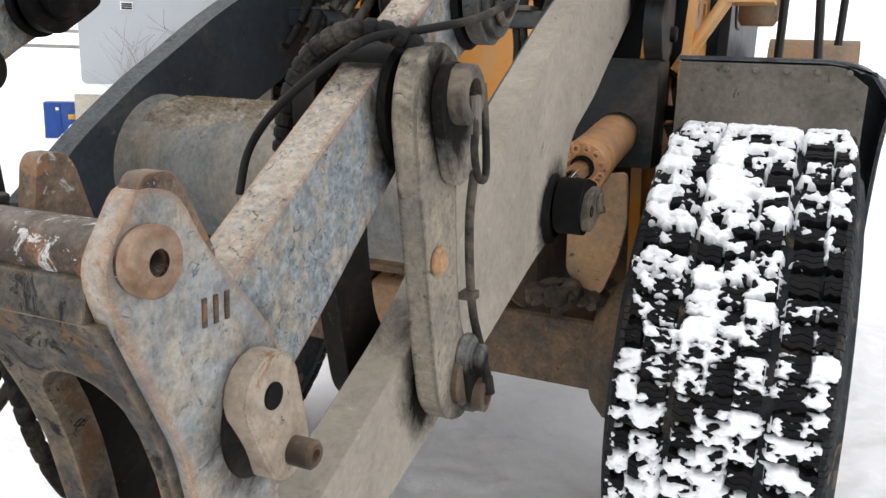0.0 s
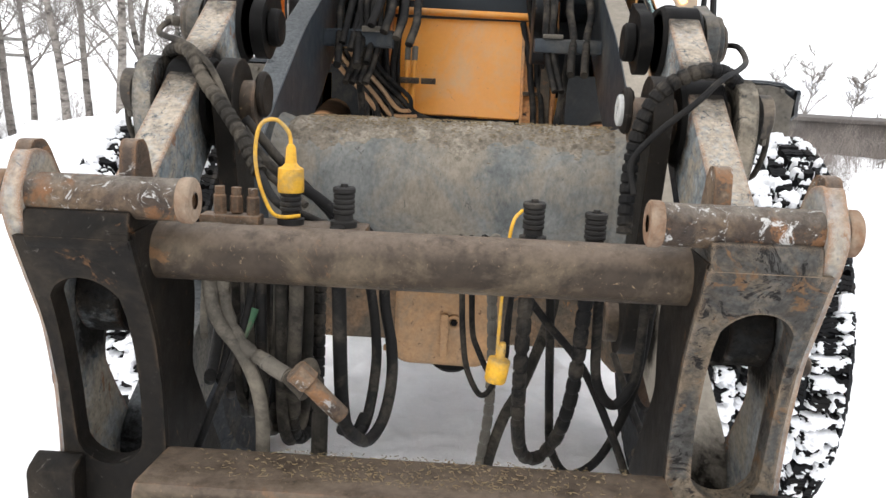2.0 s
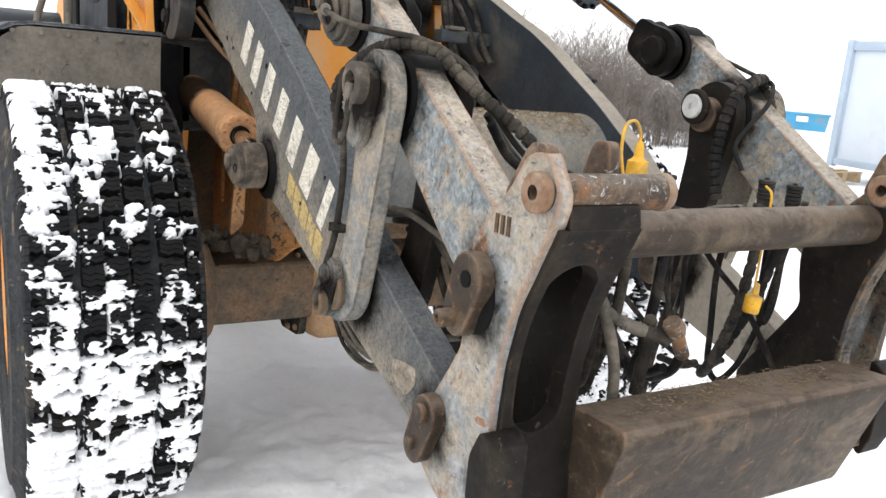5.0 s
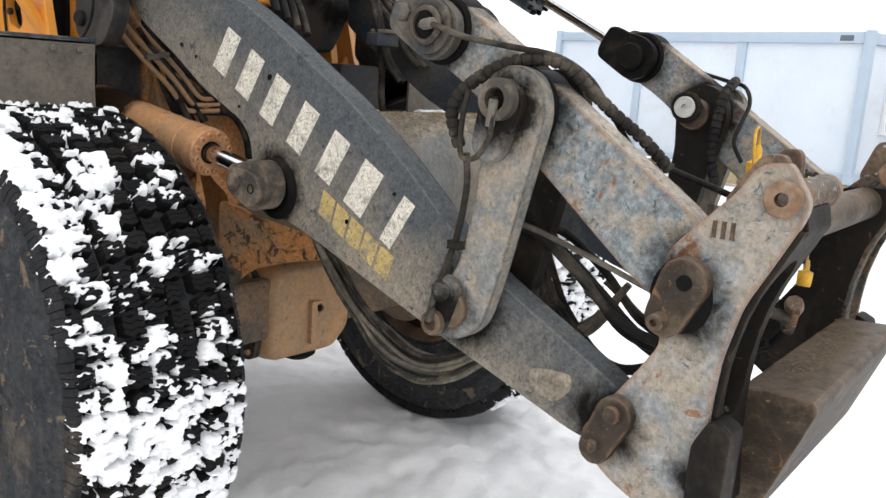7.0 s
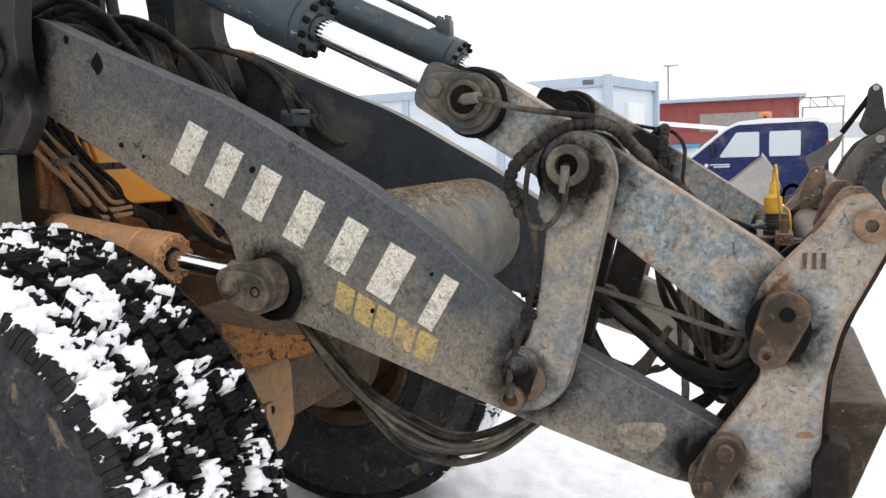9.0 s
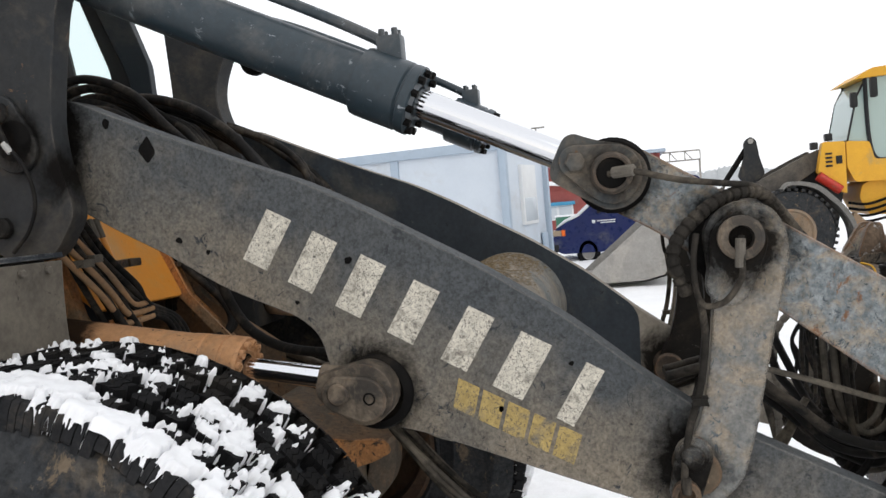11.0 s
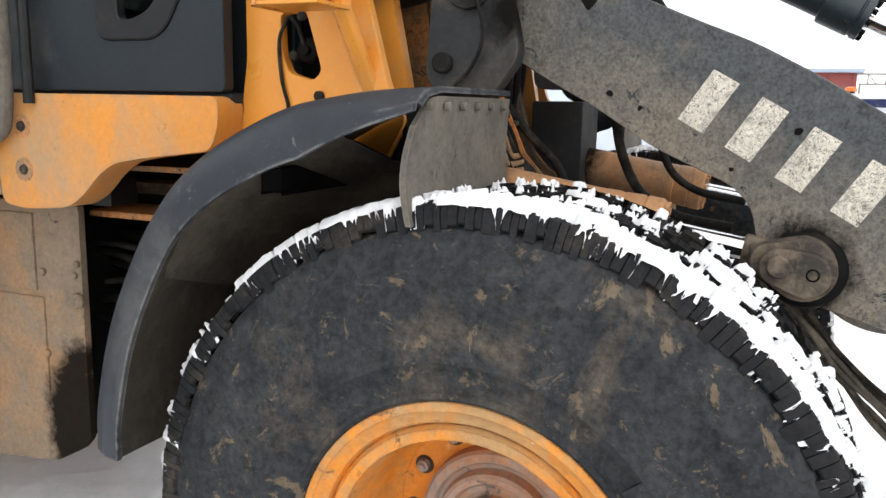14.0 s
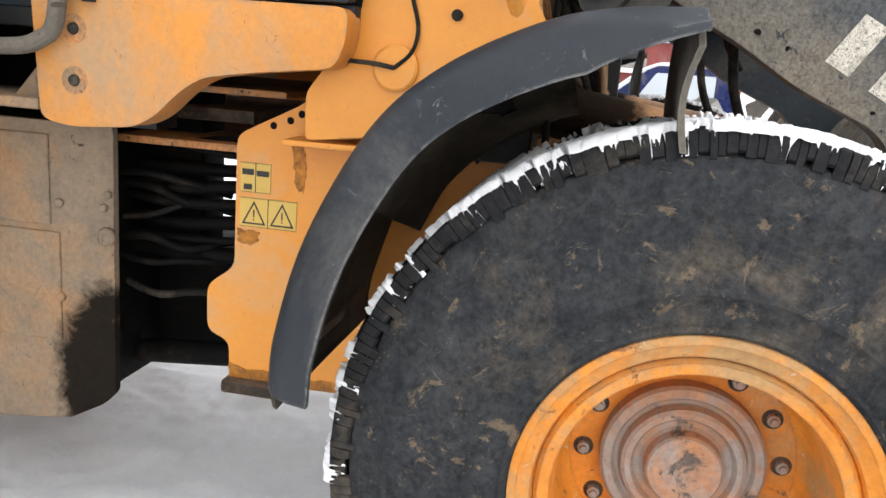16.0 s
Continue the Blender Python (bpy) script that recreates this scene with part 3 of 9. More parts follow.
    for i in range(nu):
        for k in range(nv):
            if max(grid[i][k][0], grid[i + 1][k][0], grid[i][k + 1][0], grid[i + 1][k + 1][0]) > -0.12:
                bm.faces.new((vert(i, k), vert(i + 1, k), vert(i + 1, k + 1), vert(i, k + 1)))
    return bm


def make_wheel(side, seed, snowy=True):
    w = new("wheel")
    w.parent = loader
    w.location = (side * HUBX, HUBY, HUBZ)
    half = 0.235
    s = side
    # carcass, bead to bead
    prof = [(0.345, 0.21), (0.36, 0.245), (0.368, 0.250), (0.372, 0.258), (0.378, 0.258), (0.383, 0.254), (0.40, 0.262), (0.442, 0.270), (0.446, 0.276), (0.454, 0.276), (0.458, 0.272), (0.53, 0.276), (0.60, 0.270), (0.608, 0.275), (0.618, 0.273), (0.624, 0.266), (0.66, 0.256), (0.69, 0.244), (0.70, 0.22), (0.703, 0.10), (0.703, 0)]
    prof = prof + [(r, -h) for r, h in prof[-2::-1]]
    bm = bmesh.new()
    lathe(bm, prof, (0, 0, 0), (1, 0, 0), 96)
    tyre = part("tyre", bm, SIDEWALL, w, "black rubber tyre with dried mud on the sidewall", 50)
    shoulder = (bmesh.new(), bmesh.new())
    part("tread", tread_mesh(TYR, half, seed, shoulder), RUBBER, tyre, "chunky siped winter tread", 25)
    for sb in shoulder:
        part("shoulder", sb, SHOULDER, tyre, "slitted tyre shoulder", 25)
    if snowy:
        part("caught_snow", snow_on_tyre(TYR, half, seed * 3.7, side), SNOWCLUMP, tyre, "white snow packed into the tread", 70)
    # raised maker's marks on the sidewall, as plain bars
    if s < 0:
        for i in range(4):
            a = radians(38 - 11 * i)
            bm = bmesh.new()
            box(bm, (-0.003, -0.017, -0.026), (0.003, 0.017, 0.026), 0.0025, Matrix.Translation((s * 0.2715, -math.cos(a) * 0.425, math.sin(a) * 0.425)) @ Matrix.Rotation(math.pi / 2 - a, 4, "X"))
            part("raised_mark", bm, SIDEWALL, tyre)
    # rim: flange, well and dished disc
    bm = bmesh.new()
    q = s
    pr = [(0.335, 0.20), (0.362, 0.215), (0.368, 0.235), (0.362, 0.250), (0.345, 0.252), (0.335, 0.242), (0.318, 0.235), (0.312, 0.222), (0.303, 0.236), (0.280, 0.232), (0.273, 0.20), (0.269, 0.03), (0.258, 0.0), (0.245, -0.012), (0.15, -0.014), (0.0, -0.014)]
    lathe(bm, [(r, q * h) for r, h in pr], (0, 0, 0), (1, 0, 0), 72)
    rim = part("rim", bm, RIM, w, "chipped orange steel rim", 35)
    bm = bmesh.new()
    lathe(bm, [(r, -q * h) for r, h in [(0.335, 0.20), (0.362, 0.215), (0.368, 0.24), (0.345, 0.25), (0.30, 0.22), (0.29, 0.1), (0.2, 0.02), (0, 0.02)]], (0, 0, 0), (1, 0, 0), 48)
    part("inner_rim", bm, INNER_RIM, w, "rust-brown inner side of the rim", 35)
    bm = bmesh.new()
    pr = [(0.180, -0.02), (0.178, 0.022), (0.171, 0.030), (0.153, 0.032), (0.146, 0.022), (0.138, 0.022), (0.132, 0.045), (0.124, 0.050), (0.112, 0.049), (0.104, 0.036), (0.092, 0.034), (0.085, 0.040), (0.081, 0.066), (0.076, 0.072), (0.0, 0.073)]
    lathe(bm, [(r, q * h) for r, h in pr], (0, 0, 0), (1, 0, 0), 64)
    part("hub_cover", bm, HUBMAT, w, "stepped grey-orange planetary hub cover", 30)
    for i in range(12):
        a = 2 * math.pi * i / 12 - 0.05
        bm = bmesh.new()
        c = Vector((q * -0.014, math.cos(a) * 0.214, math.sin(a) * 0.214))
        lathe(bm, [(0.015, 0), (0.014, 0.016), (0.009, 0.018), (0.008, 0.026), (0, 0.027)], c, (q, 0, 0), 8)
        nut = part("wheel_nut", bm, HUBMAT, rim)
        # dark disc stands for the shade and grease in the nut's recess
        bm = bmesh.new()
        lathe(bm, [(0.0235, -0.002), (0.0225, 0.003), (0.016, 0.002), (0, 0.002)], c, (q, 0, 0), 16)
        part("nut_cup", bm, RUSTY, nut, "dark disc for the shaded, greasy recess round the nut")
    return w


SHOULDER = weathered("dark_tyre_shoulder", (0.016, 0.017, 0.019), (0.026, 0.026, 0.027), (0.075, 0.064, 0.052), 0.27, 0.8, scale=9, fine_amount=0.5, spec=0.10, bump=0.6)
SIDEWALL = weathered("muddy_tyre_sidewall", (0.031, 0.034, 0.038), (0.050, 0.052, 0.054), (0.098, 0.084, 0.068), 0.24, 0.8, scale=8, rust=(0.21, 0.165, 0.118), rust_amount=0.25, rust_scale=11, fine_amount=0.62, spec=0.06, chips=((0.105, 0.090, 0.073), 0.20, 19), bump=0.7)
RIM = weathered("chipped_orange_rim", (0.72, 0.265, 0.030), (0.62, 0.22, 0.028), (0.44, 0.26, 0.11), 0.42, 0.55, scale=8, rust=(0.26, 0.12, 0.055), rust_amount=0.16, rust_scale=14, fine_amount=0.25, edge=((0.30, 0.12, 0.05), 0.008, 0.6), chips=((0.55, 0.46, 0.33), 0.10, 18))
INNER_RIM = weathered("rusty_inner_rim", (0.075, 0.042, 0.026), (0.045, 0.029, 0.020), (0.11, 0.075, 0.05), 0.5, 0.75, scale=9, rust=(0.16, 0.075, 0.035), rust_amount=0.3)
HUBMAT = weathered("grimy_hub", (0.46, 0.22, 0.105), (0.36, 0.22, 0.15), (0.34, 0.29, 0.26), 0.46, 0.6, scale=14, rust=(0.16, 0.13, 0.11), rust_amount=0.2, edge=((0.36, 0.33, 0.30), 0.010, 0.8), chips=((0.30, 0.28, 0.26), 0.2, 22))
for k, side in enumerate((-1, 1)):
    make_wheel(side, 3 + 5 * k)


# boom
def poly(*p):
    return list(p)


BOOM_OUT = poly((2.69, 2.065), (2.45, 1.955), (2.225, 1.857), (2.07, 1.795), (1.93, 1.722), (1.80, 1.645), (1.64, 1.553), (1.45, 1.423), (1.28, 1.28), (1.12, 1.165), (0.86, 1.035), (0.79, 1.00), (0.735, 0.965), (0.715, 0.92), (0.74, 0.87), (0.80, 0.845), (0.87, 0.853), (1.188, 0.955), (1.29, 0.988), (1.505, 1.062), (1.71, 1.135), (1.84, 1.178), (1.93, 1.19), (2.0, 1.225), (2.025, 1.31), (2.05, 1.415), (2.096, 1.46), (2.287, 1.545), (2.44, 1.642), (2.55, 1.70), (2.66, 1.765), (2.76, 1.83), (2.79, 1.93), (2.76, 2.03))


def make_boom(side):
    bm = bmesh.new()
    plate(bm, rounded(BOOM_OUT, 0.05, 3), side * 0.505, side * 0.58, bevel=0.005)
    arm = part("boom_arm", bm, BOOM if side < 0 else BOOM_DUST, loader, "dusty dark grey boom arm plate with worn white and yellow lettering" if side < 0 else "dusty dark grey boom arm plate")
    # inner face is drawn darker than the outer one, in blue-grey
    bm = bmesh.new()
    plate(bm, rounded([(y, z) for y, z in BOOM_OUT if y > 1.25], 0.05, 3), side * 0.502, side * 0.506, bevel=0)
    part("inner_face", bm, BOOM_IN, arm, "dark blue-grey inner face")
    return arm


boom_arm_w = make_boom(-1)
boom_arm_e = make_boom(1)

DRUM = (1.728, 1.318, 0.182)


def make_drum():
    bm = bmesh.new()
    rod(bm, (-0.505, DRUM[0], DRUM[1]), (0.505, DRUM[0], DRUM[1]), DRUM[2], n=64)
    for s in (-1, 1):
        lathe(bm, [(DRUM[2] - 0.01, 0), (DRUM[2] + 0.016, 0), (DRUM[2] + 0.012, 0.010), (DRUM[2] + 0.006, 0.028), (DRUM[2] - 0.004, 0.055)], (s * 0.504, DRUM[0], DRUM[1]), (-s, 0, 0), 64)
    tube = part("cross_tube", bm, DRUMMAT, loader, "thick round boom cross tube caked with mud on top")
    bm = bmesh.new()
    nu, nv = 150, 60
    g = []
    for i in range(nu + 1):
        x = -0.49 + 0.98 * i / nu
        row = []
        for k in range(nv + 1):
            a = radians(22) + radians(136) * k / nv
            n = noise.noise(Vector((x * 7, a * 2.2, 0.3))) + 0.5 * noise.noise(Vector((x * 24, a * 7, 4)))
            hgt = 0.006 + 0.008 * n + 0.009 * noise.noise(Vector((x * 60, a * 16, 9)))
            rag = 9 * noise.noise(Vector((x * 6, 1.7, 3))) + 5 * noise.noise(Vector((x * 21, 8.1, 3)))
            rim = max(0.0, min(1, (k - 6 + rag) / 9, (nv - k - 2) / 10, i / 6, (nu - i) / 6))
            hgt = hgt * rim - 0.006 * (1 - rim) + 0.003 * (rim - 0.5)
            r = DRUM[2] + hgt
            row.append(bm.verts.new((x, DRUM[0] - math.cos(a) * r, DRUM[1] + math.sin(a) * r)))
        g.append(row)
    for i in range(nu):
        for k in range(nv):
            bm.faces.new((g[i][k], g[i + 1][k], g[i + 1][k + 1], g[i][k + 1]))
    part("caked_mud", bm, MUDMAT, tube, "crust of dried grey-brown mud", 60)


make_drum()


def pin_cap(parent, x, y, z, side, r=0.055, length=0.03, bore=0.02, material=None, name="pin"):
    bm = bmesh.new()
    rod(bm, (x, y, z), (x + side * length, y, z), r, n=24, bevel=0.006, bore=bore, bore_depth=length * 0.7)
    return part(name, bm, material or RUSTY, parent)


CLEVIS = weathered("dusty_dark_clevis_steel", (0.060, 0.050, 0.040), (0.040, 0.036, 0.031), (0.19, 0.152, 0.112), 0.46, 0.7, scale=14, rust=(0.15, 0.09, 0.05), rust_amount=0.18, edge=((0.17, 0.11, 0.07), 0.010, 0.5), bump=0.3)
EARMAT = weathered("scuffed_blue_grey_ear", (0.055, 0.064, 0.068), (0.085, 0.080, 0.070), (0.15, 0.125, 0.095), 0.36, 0.65, scale=13, rust=(0.17, 0.10, 0.055), rust_amount=0.16, rust_scale=14, grease=((1.327, 1.742, 0.045),), edge=((0.20, 0.15, 0.11), 0.008, 0.5), chips=((0.025, 0.025, 0.025), 0.2, 24), bump=0.3)
LEVER_OUT = [(1.40, 1.76), (1.36, 1.80), (1.29, 1.81), (1.194, 1.748), (1.005, 1.625), (0.649, 1.382), (0.60, 1.33), (0.56, 1.25), (0.60, 1.19), (0.68, 1.18), (0.787, 1.246), (1.022, 1.435), (1.248, 1.611), (1.37, 1.68)]


def make_lever(side):
    bm = bmesh.new()
    plate(bm, rounded(LEVER_OUT, 0.05, 3), side * 0.50, side * 0.572, bevel=0.006)
    lv = part("tilt_lever", bm, BLUE, loader, "worn blue-grey tilt lever with chipped paint and dusty top edge")
    for y, z, r in ((1.327, 1.738, 0.085), (1.08, 1.565, 0.095)):
        bm = bmesh.new()
        rod(bm, (side * 0.49, y, z), (side * 0.582, y, z), r, n=32, bevel=0.008)
        part("boss", bm, BLACKISH, lv, "greasy black pin boss")
    # cylinder clevis ears round the upper end
    for x0, x1 in ((0.59, 0.632), (0.44, 0.482)):
        bm = bmesh.new()
        plate(bm, rounded([(1.461, 1.737), (1.461, 1.765), (1.426, 1.83), (1.405, 1.837), (1.357, 1.817), (1.295, 1.802), (1.256, 1.77), (1.248, 1.73), (1.268, 1.688), (1.30, 1.666), (1.341, 1.661), (1.421, 1.710)], 0.018, 3), side * x0, side * (x1 - 0.012), bevel=0.008)
        part("clevis_ear", bm, EARMAT if x0 > 0.5 else BLACKISH, lv)
    bm = bmesh.new()
    plate(bm, hull_chain([(1.327, 1.740, 0.066), (1.405, 1.774, 0.036)]), side * 0.619, side * 0.634, bevel=0.005)
    rt = part("pin_retainer", bm, EARMAT, lv)
    bm = bmesh.new()
    rod(bm, (side * 0.632, 1.403, 1.772), (side * 0.644, 1.403, 1.772), 0.024, n=6, bevel=0.004)
    part("bolt", bm, EARMAT, rt)
    pin_cap(lv, side * 0.632, 1.327, 1.742, side, 0.046, 0.016, 0.034, CLEVIS)
    # black disc stands in for the shaded depth of the shallow bore
    bm = bmesh.new()
    rod(bm, (side * 0.633, 1.327, 1.742), (side * 0.640, 1.327, 1.742), 0.0335, n=20)
    part("bore", bm, BLACKISH, rt, "black disc for the dark depth of the bore")
    pin_cap(lv, side * 0.44, 1.327, 1.738, -side, 0.045, 0.03, 0.0, BLACKISH)
    return lv


PLUG = weathered("light_grey_plug", (0.50, 0.50, 0.48), (0.40, 0.40, 0.38), (0.25, 0.23, 0.2), 0.3, 0.6, scale=30)
LINK_OUT = [(1.15, 1.60), (1.125, 1.64), (1.07, 1.665), (1.01, 1.645), (0.985, 1.605), (0.977, 1.552), (1.025, 1.35), (1.066, 1.173), (1.10, 1.06), (1.15, 1.015), (1.22, 1.0), (1.255, 1.04), (1.235, 1.11), (1.182, 1.19), (1.155, 1.30), (1.137, 1.45)]


def make_link(side):
    lk = new("pivot_link")
    lk.parent = loader
    lk["label"] = "dusty grey pivot link made of two steel plates"
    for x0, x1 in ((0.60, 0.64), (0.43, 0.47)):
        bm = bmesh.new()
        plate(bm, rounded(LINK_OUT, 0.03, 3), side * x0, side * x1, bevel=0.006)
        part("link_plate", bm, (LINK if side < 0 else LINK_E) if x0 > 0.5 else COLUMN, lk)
    for y, z in ((1.08, 1.565), (1.195, 1.085)):
        bm = bmesh.new()
        rod(bm, (side * 0.40, y, z), (side * 0.655, y, z), 0.05, n=28, bevel=0.004)
        part("pin", bm, RUSTY, lk)
    # retaining plate and cap over the upper pin
    bm = bmesh.new()
    plate(bm, hull_chain([(1.08, 1.575, 0.058), (1.105, 1.49, 0.048)]), side * 0.64, side * 0.664, bevel=0.008)
    part("retainer", bm, LINK, lk)
    bm = bmesh.new()
    lathe(bm, [(0.046, 0), (0.046, 0.032), (0.040, 0.036), (0.026, 0.036), (0.024, 0.004), (0, 0.004)], (side * 0.655, 1.078, 1.585), (side, 0, 0), 28)
    part("collar", bm, CLEVIS, lk)
    bm = bmesh.new()
    plate(bm, hull_chain([(1.20, 1.125, 0.040), (1.222, 1.045, 0.034)]), side * 0.64, side * 0.662, bevel=0.008)
    part("retainer", bm, LINK, lk)
    bm = bmesh.new()
    lathe(bm, [(0.036, 0), (0.034, 0.005), (0.024, 0.006), (0.024, 0.016), (0.020, 0.019), (0, 0.019)], (side * 0.66, 1.204, 1.124), (side, 0, 0), 20)
    part("bolt", bm, LINK, lk)
    bm = bmesh.new()
    lathe(bm, [(0.03, 0), (0.03, 0.02), (0.018, 0.022), (0.016, 0.004), (0, 0.004)], (side * 0.66, 1.222, 1.045), (side, 0, 0), 20)
    part("collar", bm, RUSTY, lk)
    # inner pin ends
    pin_cap(lk, side * 0.405, 1.10, 1.585, -side, 0.05, 0.02, 0.0, COLUMN)
    if side > 0:
        bm = bmesh.new()
        lathe(bm, [(0.034, 0), (0.034, 0.008), (0.031, 0.011), (0.009, 0.011), (0.008, 0.004), (0, 0.004)], (0.386, 1.10, 1.585), (-1, 0, 0), 24)
        part("plug", bm, PLUG, lk, "light grey round plug")
        bm = bmesh.new()
        rod(bm, (0.64, 1.068, 1.324), (0.65, 1.068, 1.324), 0.024, n=20, bevel=0.003)
        part("plug", bm, ORANGE_DIRTY, lk, "rusty orange round plug")
    return lk


for side in (-1, 1):
    make_lever(side)
    make_link(side)


# tilt and lift cylinders


CYLBLUE = weathered("scuffed_dark_blue_cylinder_paint", (0.016, 0.030, 0.040), (0.026, 0.040, 0.050), (0.075, 0.078, 0.078), 0.30, 0.38, scale=7, rust=(0.30, 0.34, 0.36), rust_amount=0.10, rust_scale=14, fine_amount=0.3, spec=0.5, chips=((0.28, 0.31, 0.33), 0.10, 26), bump=0.12)


def make_tilt_cylinder(side):
    x = side * 0.535
    rear, front = Vector((x, 2.72, 2.425)), Vector((x, 1.327, 1.738))
    d = (front - rear).normalized()
    cyl = new("tilt_cylinder")
    cyl.parent = loader
    cyl["label"] = "dark blue-grey hydraulic tilt cylinder with chrome rod"
    bm = bmesh.new()
    rod(bm, rear + d * 0.06, rear + d * 0.98, 0.068, n=36, bevel=0.006)
    part("barrel", bm, CYLBLUE, cyl)
    bm = bmesh.new()
    g0 = rear + d * 0.912
    lathe(bm, [(0.07, 0), (0.082, 0.004), (0.084, 0.012), (0.084, 0.115), (0.078, 0.120), (0.078, 0.124), (0.084, 0.127), (0.084, 0.148), (0.078, 0.152), (0.040, 0.152), (0.036, 0.145)], g0, d, 36)
    u = d.orthogonal().normalized()
    v = d.cross(u)
    gland = part("gland", bm, CYLBLUE, cyl)
    for i in range(12):
        a = 2 * math.pi * i / 12
        bm = bmesh.new()
        c = g0 + d * 0.146 + (u * math.cos(a) + v * math.sin(a)) * 0.072
        rod(bm, c, c + d * 0.02, 0.010, n=6, bevel=0.002)
        part("bolt", bm, BLACKISH, gland)
    bm = bmesh.new()
    rod(bm, g0 + d * 0.14, front - d * 0.10, 0.034, n=32)
    part("rod", bm, CHROME, cyl, "polished chrome rod")
    bm = bmesh.new()
    rod(bm, front - d * 0.135, front - d * 0.05, 0.046, n=24, bevel=0.006)
    rod(bm, front - Vector((side * 0.045, 0, 0)), front + Vector((side * 0.045, 0, 0)), 0.075, n=28, bevel=0.006)
    part("rod_eye", bm, BLACKISH, cyl)
    bm = bmesh.new()
    rod(bm, rear - Vector((0.05, 0, 0)), rear + Vector((0.05, 0, 0)), 0.085, n=28, bevel=0.006)
    part("rear_eye", bm, BLACKISH, cyl)
    # port block and steel pipe along the barrel
    up = Vector((0, -d.z, d.y)) if d.y > 0 else Vector((0, d.z, -d.y))
    if up.z < 0:
        up = -up
    bm = bmesh.new()
    pb = g0 + d * 0.045 + up * 0.095
    box(bm, (-0.024, -0.03, -0.035), (0.024, 0.03, 0.03), 0.005, Matrix.Translation(pb))
    for dx in (-0.016, 0.016):
        for dy in (-0.016, 0.016):
            rod(bm, pb + Vector((dx, dy, 0.028)), pb + Vector((dx, dy, 0.045)), 0.008, n=6)
    part("port_block", bm, CYLBLUE, cyl)
    bm = bmesh.new()
    sweep(bm, spline([pb, pb - d * 0.07 + up * 0.012, pb - d * 0.3 + up * 0.02, rear + d * 0.25 + up * 0.115, rear + d * 0.05 + up * 0.10], 8), 0.014, 12)
    part("pipe", bm, CYLBLUE, cyl)


CYLTAN = weathered("dust_covered_orange_cylinder", (0.52, 0.265, 0.115), (0.43, 0.235, 0.12), (0.26, 0.185, 0.12), 0.40, 0.6, scale=6, rust=(0.10, 0.07, 0.05), rust_amount=0.10, rust_scale=20, fine_amount=0.3, chips=((0.07, 0.05, 0.04), 0.12, 24), bump=0.3, grease=((2.80, 1.43, 0.13), (2.72, 1.47, 0.06)))


